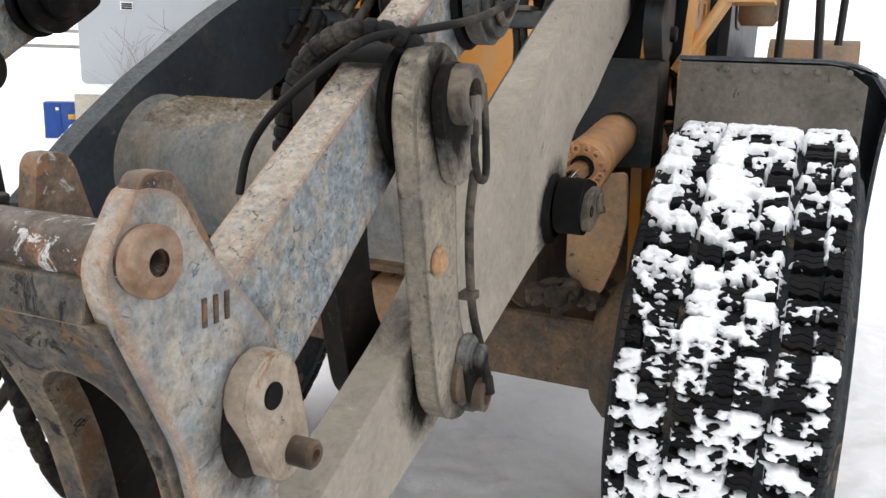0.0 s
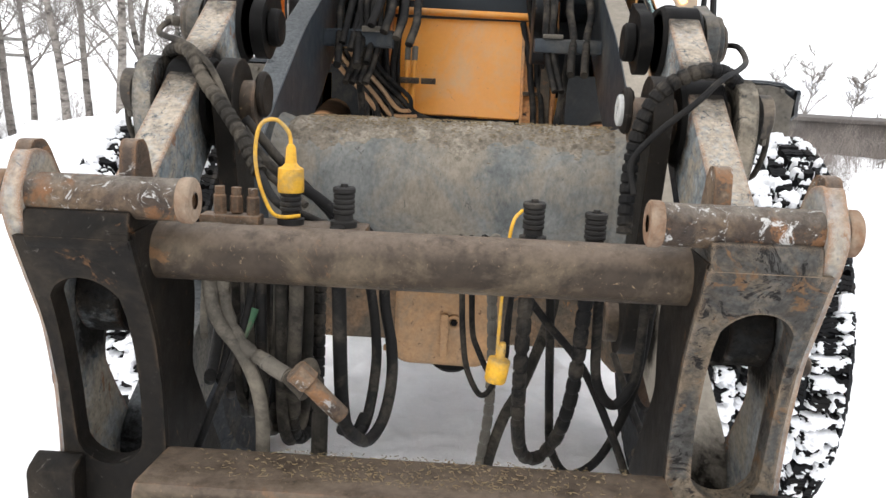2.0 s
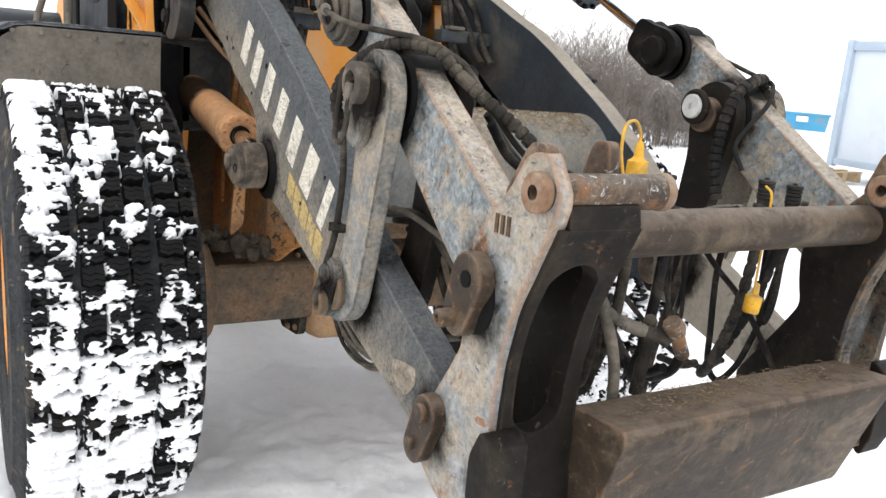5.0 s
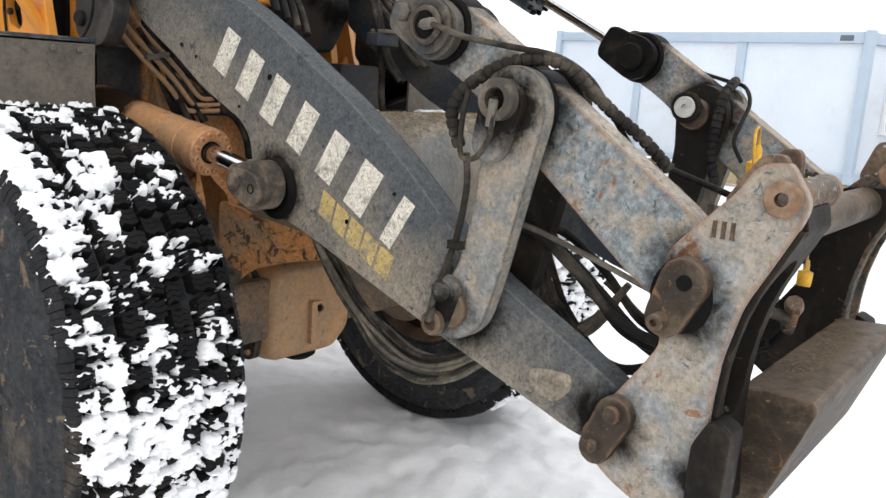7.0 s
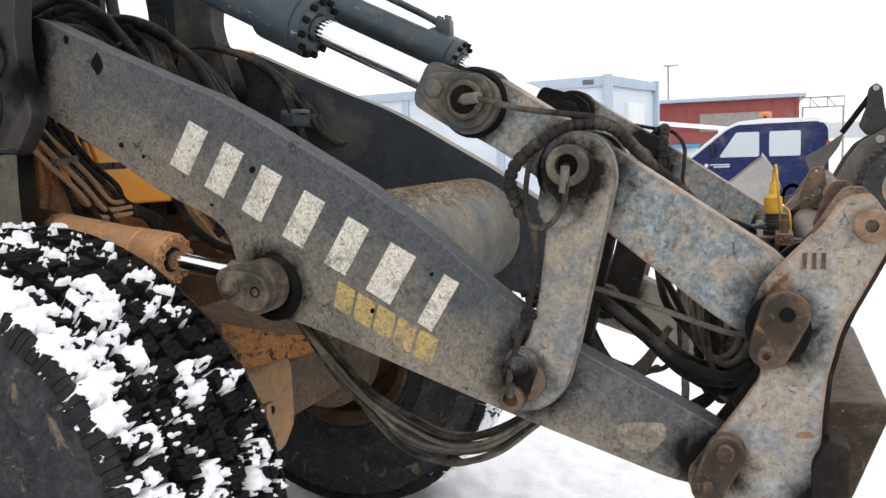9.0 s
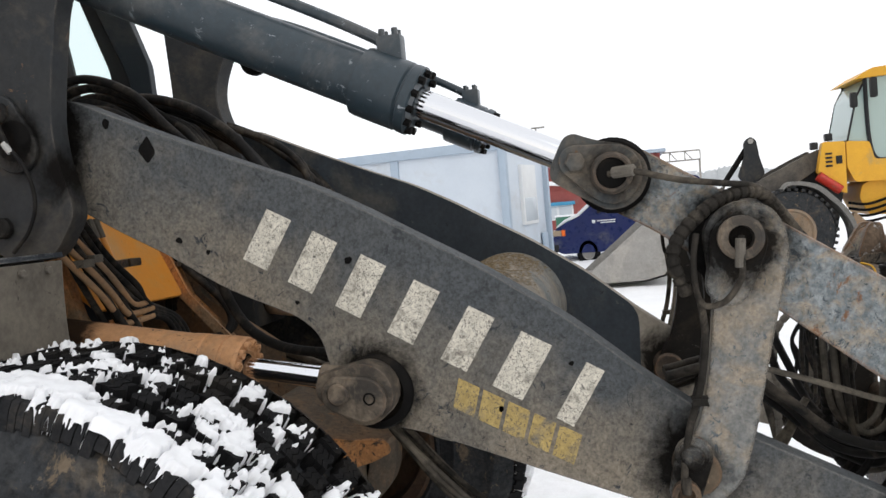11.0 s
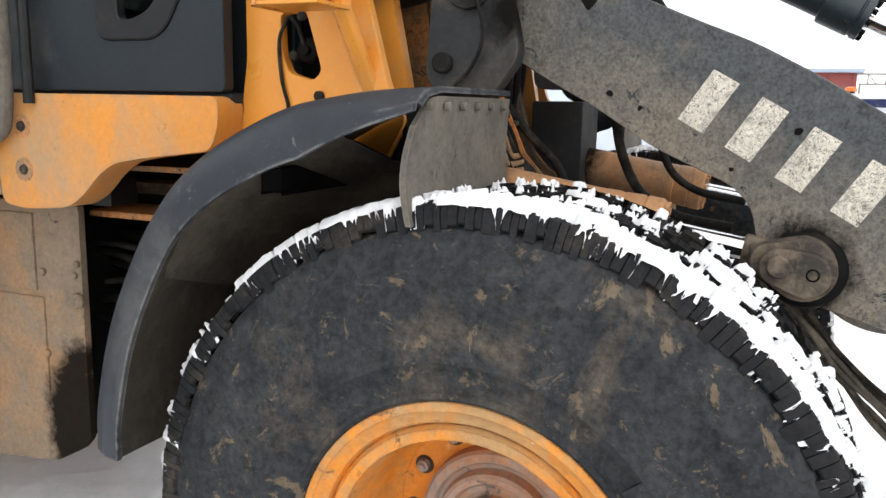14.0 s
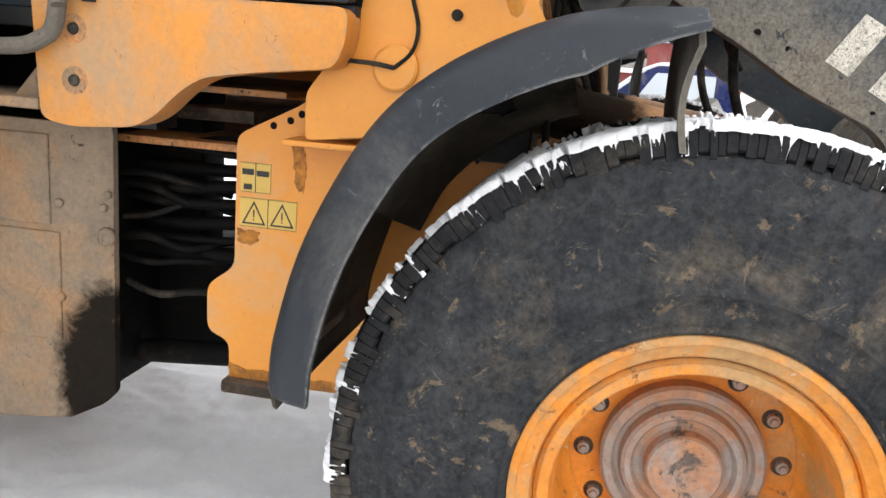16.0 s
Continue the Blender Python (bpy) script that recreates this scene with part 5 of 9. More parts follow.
# bowed orange guard plate before each wheel arch
for side in (-1, 1):
    bm = bmesh.new()
    plate(bm, rounded([(side * x, z) for x, z in ((0.54, 1.30), (0.675, 1.325), (0.69, 1.17), (0.668, 1.05), (0.625, 0.935), (0.56, 0.955), (0.51, 1.0), (0.505, 1.15)) if side > 0 or x < 0.6], 0.02, 3), 2.37, 2.395, bevel=0.005, axis="y")
    part("guard_plate", bm, SPECKLED if side < 0 else DIFFMAT, frame_ob, "rusty orange guard plate inside the wheel")

axle = new("front_axle")
axle.parent = loader
axle["label"] = "mud-covered front axle with bolted differential housing"
# housing: a blunt casting with a flat rounded-off front, bolted up at the side
bm = bmesh.new()
secs = []
for y, zl, zh, xl, xr in ((2.70, 0.50, 0.90, -0.225, 0.225), (2.56, 0.50, 0.905, -0.225, 0.222), (2.44, 0.505, 0.90, -0.225, 0.215), (2.395, 0.512, 0.893, -0.222, 0.205), (2.372, 0.525, 0.882, -0.212, 0.193), (2.36, 0.545, 0.866, -0.195, 0.176)):
    cx, hw = (xl + xr) / 2, (xr - xl) / 2
    ol = rounded([(-hw, zl + 0.03), (-hw * 0.80, zl), (hw * 0.62, zl - 0.005), (hw, zl + 0.07), (hw, zh - 0.05), (hw * 0.76, zh), (-hw * 0.8, zh - 0.01), (-hw, zh - 0.07)], 0.03, 4)
    secs.append([bm.verts.new((cx + x, y, z)) for x, z in ol])
for A, B in zip(secs, secs[1:]):
    for i in range(len(A)):
        bm.faces.new((A[i], A[i - 1], B[i - 1], B[i]))
bm.faces.new(secs[0])
bm.faces.new(secs[-1][::-1])
part("differential", bm, DIFFMAT, axle, "grimy orange differential housing", 35)
bm = bmesh.new()
plate(bm, rounded([(2.43, 0.52), (2.64, 0.50), (2.66, 0.70), (2.64, 0.88), (2.45, 0.87), (2.415, 0.83), (2.41, 0.58)], 0.04, 4), -0.252, -0.220, bevel=0.006)
flange = part("side_flange", bm, HOSE_DUSTY, axle, "oil-dark bolted flange of the housing")
for y, z in ((2.45, 0.85), (2.432, 0.75), (2.432, 0.65), (2.45, 0.55), (2.53, 0.53), (2.54, 0.87)):
    bm = bmesh.new()
    rod(bm, (-0.25, y, z), (-0.266, y, z), 0.013, n=6, bevel=0.003)
    part("bolt", bm, DIFFMAT, flange)
bm = bmesh.new()
lathe(bm, [(0.0, 0.0), (0.19, 0.0), (0.205, 0.02), (0.20, 0.12), (0.15, 0.22), (0, 0.24)], (0, HUBY + 0.1, HUBZ - 0.02), (0, 1, 0), 32)
part("axle_bowl", bm, MUDFRAME, axle)
# filler plug, the casting rib below it, and a dark sump plug underneath
bm = bmesh.new()
lathe(bm, [(0.032, -0.01), (0.032, 0.008), (0.028, 0.013), (0.019, 0.013), (0.016, 0.004), (0, 0.004)], (0.018, 2.362, 0.70), (0, -1, 0), 24)
plate(bm, rounded([(-0.034, 0.56), (-0.006, 0.56), (-0.002, 0.66), (-0.004, 0.735), (-0.034, 0.735)], 0.008, 3), 2.340, 2.368, bevel=0.007, axis="y")
boss = part("plug_boss", bm, DIFFMAT, axle)
bm = bmesh.new()
rod(bm, (0.018, 2.36, 0.70), (0.018, 2.347, 0.70), 0.014, n=6, bevel=0.003)
part("plug", bm, BLACKISH, boss, "dark filler plug")
bm = bmesh.new()
lathe(bm, [(0, -0.03), (0.05, -0.03), (0.075, -0.012), (0.08, 0.03), (0, 0.03)], (0.01, 2.47, 0.50), (0, 0, 1), 20)
part("drain_cover", bm, BLACKISH, axle)
for x, z in ((-0.045, 0.835), (0.105, 0.835), (-0.17, 0.80), (0.16, 0.62), (-0.17, 0.60)):
    bm = bmesh.new()
    lathe(bm, [(0.013, -0.006), (0.012, 0.004), (0.007, 0.005), (0.006, 0.0), (0, 0.0)], (x, 2.364, z), (0, -1, 0), 14)
    part("bolt", bm, DIFFMAT, axle)
for side in (-1, 1):
    bm = bmesh.new()
    plate(bm, rounded([(HUBY - 0.12, HUBZ - 0.12), (HUBY + 0.12, HUBZ - 0.12), (HUBY + 0.12, HUBZ + 0.12), (HUBY - 0.12, HUBZ + 0.12)], 0.03, 3), side * 0.15, side * 0.62, bevel=0.01)
    lathe(bm, [(0.14, 0), (0.19, 0.02), (0.23, 0.06), (0.23, 0.16), (0.2, 0.2), (0, 0.2)], (side * 0.60, HUBY, HUBZ), (side, 0, 0), 36)
    part("axle_arm", bm, MUDFRAME, axle)


# fenders with hanging rubber flaps
FEND = [(3.355, 0.875), (3.345, 0.99), (3.29, 1.19), (3.18, 1.40), (3.06, 1.52), (2.89, 1.61), (2.75, 1.648), (2.60, 1.662)]


def make_fender(side):
    fd = new("fender")
    fd.parent = loader
    fd["label"] = "curved dark grey plastic fender"
    bm = bmesh.new()
    path = spline([Vector((0, y, z)) for y, z in FEND], 6)
    rows = []
    for i, p in enumerate(path):
        t = (path[min(i + 1, len(path) - 1)] - path[max(i - 1, 0)]).normalized()
        nrm = Vector((0, t.z, -t.y))
        if nrm.z < 0:
            nrm = -nrm
        f = min(1.0, (len(path) - 1 - i) / 9)
        lip = 0.035 + 0.065 * f
        sect = [(0.76, 0.012), (1.25, 0.012), (1.325, 0.004), (1.365, -0.02), (1.385, -lip * 0.6), (1.39, -lip), (1.376, -lip), (1.365, -lip * 0.55), (1.345, -0.026), (1.31, -0.008), (1.25, 0.0), (0.76, 0.0)]
        k0 = (1 - f) * 0.07
        rows.append([bm.verts.new((side * (x - (k0 if x > 1 else 0)), p.y + nrm.y * h, p.z + nrm.z * h)) for x, h in sect])
    k = len(rows[0])
    for A, B in zip(rows, rows[1:]):
        for j in range(k):
            bm.faces.new((A[j], A[(j + 1) % k], B[(j + 1) % k], B[j]))
    bm.faces.new(rows[0])
    bm.faces.new(rows[-1][::-1])
    part("shell", bm, FENDER, fd, "scuffed dark plastic shell", 40)
    # dust-filmed rubber lining hung under the shell, with a lapped seam
    for pts, x0, x1, sag in (([(3.345, 0.82), (3.345, 0.90), (3.325, 0.99), (3.265, 1.18), (3.20, 1.30)], 0.60, 1.31, 0.0), ([(3.195, 1.26), (3.13, 1.39), (3.03, 1.49), (2.88, 1.575), (2.81, 1.60)], 0.70, 1.29, 0.16)):
        bm = bmesh.new()
        pp = spline([Vector((0, y, z)) for y, z in pts], 5)
        rws = []
        for i, p in enumerate(pp):
            wv = 0.006 * math.sin(i * 1.7)
            rws.append([bm.verts.new((side * x, p.y + dy + wv * (x - 0.6), p.z + dz)) for x, dy, dz in ((x0, 0, -sag), ((x0 + x1) / 2, 0.012, -0.012 - sag * 0.42 + wv), (x1, 0, 0), (x1, 0.008, 0.006), ((x0 + x1) / 2, 0.02, -0.004 - sag * 0.42 + wv), (x0, 0.008, 0.006 - sag))])
        for A, B in zip(rws, rws[1:]):
            for j in range(6):
                bm.faces.new((A[j], A[(j + 1) % 6], B[(j + 1) % 6], B[j]))
        bm.faces.new(rws[0])
        bm.faces.new(rws[-1][::-1])
        part("liner", bm, LINER, fd, "dust-filmed dark rubber lining", 40)
    bm = bmesh.new()
    box(bm, (side * 0.66, 2.95, 1.45), (side * 1.2, 3.0, 1.50), 0.006)
    part("bracket", bm, BLACKISH, fd)
    # rubber flap
    bm = bmesh.new()
    n, m = 16, 10
    front, back = [], []
    for i in range(n + 1):
        u = i / n
        rf, rb = [], []
        for j in range(m + 1):
            v = j / m
            x = 0.765 + (1.298 - 0.765) * u
            top = 1.655 - (0.055 * max(0, (u - 0.86) / 0.14))
            z = top + (1.415 - top) * v
            y = 2.600 + 0.012 * math.sin(v * 3.1) * (0.4 + u) - 0.007 * math.sin(u * 5) * v
            rf.append(bm.verts.new((side * x, y, z)))
            rb.append(bm.verts.new((side * x, y + 0.012, z)))
        front.append(rf)
        back.append(rb)
    for i in range(n):
        for j in range(m):
            bm.faces.new((front[i][j], front[i + 1][j], front[i + 1][j + 1], front[i][j + 1]))
            bm.faces.new((back[i][j], back[i][j + 1], back[i + 1][j + 1], back[i + 1][j]))
    for i in range(n):
        bm.faces.new((front[i][0], back[i][0], back[i + 1][0], front[i + 1][0]))
        bm.faces.new((front[i][m], front[i + 1][m], back[i + 1][m], back[i][m]))
    for j in range(m):
        bm.faces.new((front[0][j], front[0][j + 1], back[0][j + 1], back[0][j]))
        bm.faces.new((front[n][j], back[n][j], back[n][j + 1], front[n][j + 1]))
    flap = part("mud_flap", bm, FLAP, fd, "dusty grey-brown rubber mud flap", 40)
    for i in range(6):
        bm = bmesh.new()
        x = 0.82 + 0.085 * i
        rod(bm, (side * x, 2.601, 1.636), (side * x, 2.589, 1.636), 0.009, n=10, bevel=0.002)
        part("rivet", bm, FLAP, flap)


FENDER = weathered("scuffed_fender_plastic", (0.016, 0.020, 0.026), (0.026, 0.031, 0.038), (0.072, 0.071, 0.068), 0.28, 0.5, scale=5, fine_amount=0.25, edge=((0.30, 0.30, 0.29), 0.010, 0.55), chips=((0.11, 0.11, 0.11), 0.16, 20))
for side in (-1, 1):
    make_fender(side)


# ---------------------------------------------------------------- lamps, posts
# the warm lens colour carries the glow of a lit bulb
GLASS_LAMP = plain("glow_tinted_lamp_glass", (0.66, 0.50, 0.34), 0.15)
GLASS_LAMP.node_tree.nodes["Principled BSDF"].inputs["Transmission Weight"].default_value = 0.45
BULB = plain("lit_bulb", (1, 0.6, 0.2), 0.3, 0, (1.0, 0.55, 0.20), 2.0)
RED = weathered("red_lens", (0.50, 0.035, 0.02), (0.42, 0.03, 0.02), (0.30, 0.10, 0.07), 0.3, 0.35, scale=20, bump=0.05)
AMBER = plain("amber_lens", (0.75, 0.14, 0.01), 0.3)
BLACKPL = weathered("black_plastic", (0.008, 0.0085, 0.0095), (0.012, 0.0125, 0.013), (0.035, 0.033, 0.03), 0.15, 0.5, scale=10, fine_amount=0.1)
POST_OUT = [(3.36, 2.04), (3.36, 1.75), (3.38, 1.62), (3.46, 1.51), (3.51, 1.44), (3.51, 1.315), (3.0, 1.38), (2.88, 1.60), (2.93, 1.68), (3.03, 2.05)]


def make_lamp(side):
    lp = new("work_lamp")
    lp.parent = loader
    lp["label"] = "lit headlamp with red lens in an orange guard"
    bm = bmesh.new()
    hole = rounded([(3.25, 1.868), (3.17, 1.87), (3.125, 1.72), (3.15, 1.695), (3.225, 1.715), (3.247, 1.77)], 0.015, 3)
    plate(bm, rounded(POST_OUT, 0.02, 3), side * 0.72, side * 0.75, holes=(hole,), bevel=0.004)
    part("post", bm, ORANGE, lp, "orange lamp post plate with an oblong opening")
    bm = bmesh.new()
    box(bm, (min(side * 0.60, side * 0.748), 3.20, 1.297), (max(side * 0.60, side * 0.748), 3.575, 1.313), 0.005)
    part("ledge", bm, ORANGE, lp)
    bm = bmesh.new()
    sweep(bm, [Vector((side * 0.70, 2.98, 1.62)), Vector((side * 0.88, 3.02, 1.93))], 0.024, 10)
    part("strut", bm, ORANGE, lp, "slanting orange strut")
    # guard: a bent sheet round top, inside and bottom
    bm = bmesh.new()
    C = rounded([(0.84, 1.86), (1.0, 1.86), (1.0, 1.87), (0.85, 1.87), (0.85, 2.12), (1.0, 2.12), (1.0, 2.13), (0.84, 2.13)], 0.01, 3)
    plate(bm, [(side * x, z) for x, z in C], 2.985, 3.16, bevel=0.003, axis="y")
    box(bm, (side * 0.84, 3.15, 1.86), (side * 1.0, 3.162, 2.13), 0.004)
    plate(bm, rounded([(3.02, 2.13), (3.162, 2.13), (3.162, 2.055), (3.05, 2.055), (3.02, 2.085)], 0.02, 3), side * 0.994, side * 1.004, bevel=0.003)
    part("guard", bm, ORANGE, lp, "bent orange sheet guard")
    bm = bmesh.new()
    box(bm, (side * 0.865, 3.035, 1.925), (side * 0.985, 3.11, 2.095), 0.02)
    body = part("lamp_body", bm, BLACKPL, lp, "black lamp body")
    bm = bmesh.new()
    plate(bm, rounded([(side * 0.868, 1.932), (side * 0.988, 1.932), (side * 0.988, 2.092), (side * 0.868, 2.092)], 0.042, 5), 3.018, 3.04, bevel=0.008, axis="y")
    part("lens", bm, GLASS_LAMP, body, "frosted lens tinted with the bulb's glow")
    bm = bmesh.new()
    lathe(bm, [(0.0, -0.006), (0.014, -0.004), (0.022, 0.001), (0.024, 0.006), (0, 0.006)], (side * 0.925, 3.020, 2.0), (0, 1, 0), 20)
    part("bulb", bm, BULB, body, "glowing warm bulb")
    bm = bmesh.new()
    box(bm, (side * 0.87, 3.022, 1.875), (side * 0.98, 3.09, 1.925), 0.006)
    part("red_lens", bm, RED, body, "red reflector lens")
    bm = bmesh.new()
    box(bm, (side * 0.982, 3.06, 2.0), (side * 0.998, 3.11, 2.05), 0.005)
    part("side_marker", bm, AMBER, body, "amber side marker")


for side in (-1, 1):
    make_lamp(side)

# ---------------------------------------------------------------- cab and rear body
def glass(name, tint, alpha=0.25):
    m = bpy.data.materials.new(name)
    m.use_nodes = True
    nt = m.node_tree
    b = nt.nodes["Principled BSDF"]
    b.inputs["Base Color"].default_value = rgba(tint)
    b.inputs["Roughness"].default_value = 0.03
    b.inputs["Transmission Weight"].default_value = 1.0
    b.inputs["IOR"].default_value = 1.05
    return m


PANE = glass("tinted_cab_glass", (0.75, 0.86, 0.84))
PALEPAPER = weathered("faded_paper", (0.50, 0.50, 0.48), (0.44, 0.44, 0.42), None, 0, 0.8, scale=20, bump=0.05, fine_amount=0.1)
cab = new("cab")
cab.parent = loader
cab["label"] = "operator cab with dark lower panels and black window frames"
for side in (-1, 1):
    # door panel with its slanting window
    bm = bmesh.new()
    outl = rounded([(3.375, 1.66), (5.0, 1.66), (5.0, 3.25), (3.55, 3.25), (3.26, 2.42), (3.25, 2.18), (3.375, 2.04)], 0.02, 3)
    win = rounded([(3.61, 1.80), (3.81, 1.80), (3.81, 3.1), (3.66, 3.1), (3.37, 2.4), (3.325, 2.19), (3.43, 2.045), (3.56, 1.83)], 0.05, 4)
    win2 = rounded([(4.2, 1.9), (4.9, 1.9), (4.9, 3.1), (4.2, 3.1)], 0.05, 4)
    plate(bm, outl, side * 0.79, side * 0.83, holes=(win, win2), bevel=0.006)
    door = part("door_panel", bm, DARKPLAST, cab, "dark blue-grey cab door panel")
    bm = bmesh.new()
    win_in = rounded([(3.67, 1.857), (3.73, 1.853), (3.73, 3.04), (3.68, 3.04), (3.46, 2.42), (3.43, 2.20), (3.515, 2.05), (3.61, 1.885)], 0.03, 4)
    plate(bm, win, side * 0.80, side * 0.838, holes=(win_in,), bevel=0.004)
    part("window_gasket", bm, BLACKPL, door, "black window gasket")
    bm = bmesh.new()
    plate(bm, win, side * 0.808, side * 0.812, bevel=0)
    pane = part("window_pane", bm, PANE, door, "tinted side window")
    pane.visible_shadow = False
    bm = bmesh.new()
    plate(bm, win2, side * 0.808, side * 0.812, bevel=0)
    part("window_pane", bm, PANE, door).visible_shadow = False
bm = bmesh.new()
plate(bm, rounded([(-0.68, 1.6), (0.68, 1.6), (0.68, 2.0), (-0.68, 2.0)], 0.03, 3), 3.255, 3.30, bevel=0.006, axis="y")
part("front_panel", bm, DARKPLAST, cab)
for side in (-1, 1):
    bm = bmesh.new()
    box(bm, (min(side * 0.69, side * 0.71), 3.28, 1.58), (max(side * 0.69, side * 0.71), 3.60, 2.16), 0.004)
    part("door_jamb", bm, DARKPLAST, cab)
    # black box added to stand for the shadow behind the lamp post
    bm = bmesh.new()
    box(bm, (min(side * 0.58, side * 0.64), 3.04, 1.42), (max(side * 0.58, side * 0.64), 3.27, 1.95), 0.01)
    part("shadow_filler", bm, BLACKISH, cab, "black filler for the shadow behind the lamp post")
bm = bmesh.new()
plate(bm, rounded([(3.26, 1.98), (3.27, 2.14), (3.36, 2.20), (3.56, 2.23), (3.68, 2.22), (3.68, 1.98)], 0.03, 3), -0.78, 0.78, bevel=0.01)
part("cowl", bm, DARKPLAST, cab, "dark rounded cowl below the windscreen")
# narrow windscreen with slanting quarter panes back to the doors
for pts, nm in (([(-0.36, 3.63), (0.36, 3.63)], "windscreen"), ([(-0.79, 3.72), (-0.38, 3.63)], "quarter_pane"), ([(0.38, 3.63), (0.79, 3.72)], "quarter_pane")):
    bm = bmesh.new()
    (xa, ya), (xb, yb) = pts
    q = [bm.verts.new(c) for c in ((xa, ya, 2.2), (xb, yb, 2.2), (xb * 0.96, yb + 0.12, 3.2), (xa * 0.96, ya + 0.12, 3.2), (xa, ya + 0.006, 2.2), (xb, yb + 0.006, 2.2), (xb * 0.96, yb + 0.126, 3.2), (xa * 0.96, ya + 0.126, 3.2))]
    for f in ((0, 1, 2, 3), (7, 6, 5, 4), (0, 4, 5, 1), (1, 5, 6, 2), (2, 6, 7, 3), (3, 7, 4, 0)):
        bm.faces.new([q[k] for k in f])
    part(nm, bm, PANE, cab, "tinted " + nm.replace("_", " ")).visible_shadow = False
for side in (-1, 1):
    bm = bmesh.new()
    sweep(bm, spline([(side * 0.30, 3.66, 2.16), (side * 0.30, 3.66, 2.36), (side * 0.325, 3.69, 2.7), (side * 0.335, 3.76, 3.2)], 6), 0.026, 10)
    part("front_pillar", bm, BLACKPL, cab)
    bm = bmesh.new()
    sweep(bm, spline([(side * 0.20, 3.66, 2.16), (side * 0.20, 3.66, 2.36), (side * 0.24, 3.69, 2.7), (side * 0.27, 3.76, 3.0)], 6), 0.022, 10)
    part("handrail", bm, BLACKPL, cab)
    bm = bmesh.new()
    sweep(bm, spline([(side * 0.79, 3.62, 2.10), (side * 0.785, 3.66, 2.5), (side * 0.77, 3.78, 3.2)], 6), 0.03, 10)
    part("door_pillar", bm, BLACKPL, cab)
bm = bmesh.new()
box(bm, (-0.85, 3.4, 3.2), (0.85, 5.05, 3.36), 0.05)
part("roof", bm, ORANGE, cab)
bm = bmesh.new()
box(bm, (-0.79, 4.96, 1.6), (0.79, 5.0, 3.2), 0.01)
part("rear_wall", bm, DARKPLAST, cab)
bm = bmesh.new()
box(bm, (-0.79, 3.45, 1.55), (0.79, 4.98, 1.62), 0.01)
part("cab_floor", bm, BLACKPL, cab)
# seat, steering wheel and console seen through the glass
bm = bmesh.new()
box(bm, (-0.25, 4.25, 1.95), (0.25, 4.75, 2.1), 0.05)
box(bm, (-0.24, 4.65, 2.1), (0.24, 4.8, 2.75), 0.05)
part("seat", bm, BLACKPL, cab, "black operator seat")
bm = bmesh.new()
ring = [Vector((0.2 * math.cos(a), 3.75 + 0.12 * math.sin(a), 2.33 + 0.16 * math.sin(a))) for a in [2 * math.pi * i / 32 for i in range(33)]]
sweep(bm, ring, 0.014, 8)
rod(bm, (0, 3.55, 1.7), (0, 3.75, 2.33), 0.03, n=12)
part("steering_wheel", bm, BLACKPL, cab)
bm = bmesh.new()
box(bm, (-0.765, 3.56, 1.87), (-0.757, 3.655, 2.13), 0.002)
nt_ = part("notice_sheet", bm, PALEPAPER, cab, "pale printed notice behind the window")
bm = bmesh.new()
box(bm, (-0.7665, 3.565, 2.02), (-0.7645, 3.65, 2.045), 0)
part("header_bar", bm, RED, nt_, "faded red header bar")
for k in range(5):
    bm = bmesh.new()
    box(bm, (-0.7665, 3.575, 1.90 + 0.022 * k), (-0.7645, 3.64 - 0.012 * (k % 2), 1.906 + 0.022 * k), 0)
    part("print_line", bm, FLAP, nt_)
# nose between cab and towers
bm = bmesh.new()
nose = rounded([(2.88, 1.95), (3.05, 1.91), (3.27, 1.90), (3.27, 2.14), (3.18, 2.195), (3.06, 2.205), (2.95, 2.19), (2.89, 2.13), (2.87, 1.98)], 0.06, 5)
plate(bm, nose, -0.66, -0.42, bevel=0.02)
part("nose_cover", bm, DARKPLAST, cab, "dark rounded cover behind the tower")
bm = bmesh.new()
plate(bm, nose, 0.42, 0.66, bevel=0.02)
part("nose_cover", bm, DARKPLAST, cab)
for side in (-1, 1):
    bm = bmesh.new()
    sweep(bm, spline([(side * 0.80, 3.05, 2.03), (side * 0.75, 2.96, 2.02), (side * 0.68, 2.90, 2.05)], 5), 0.016, 8)
    part("bracket", bm, FLAP, cab)
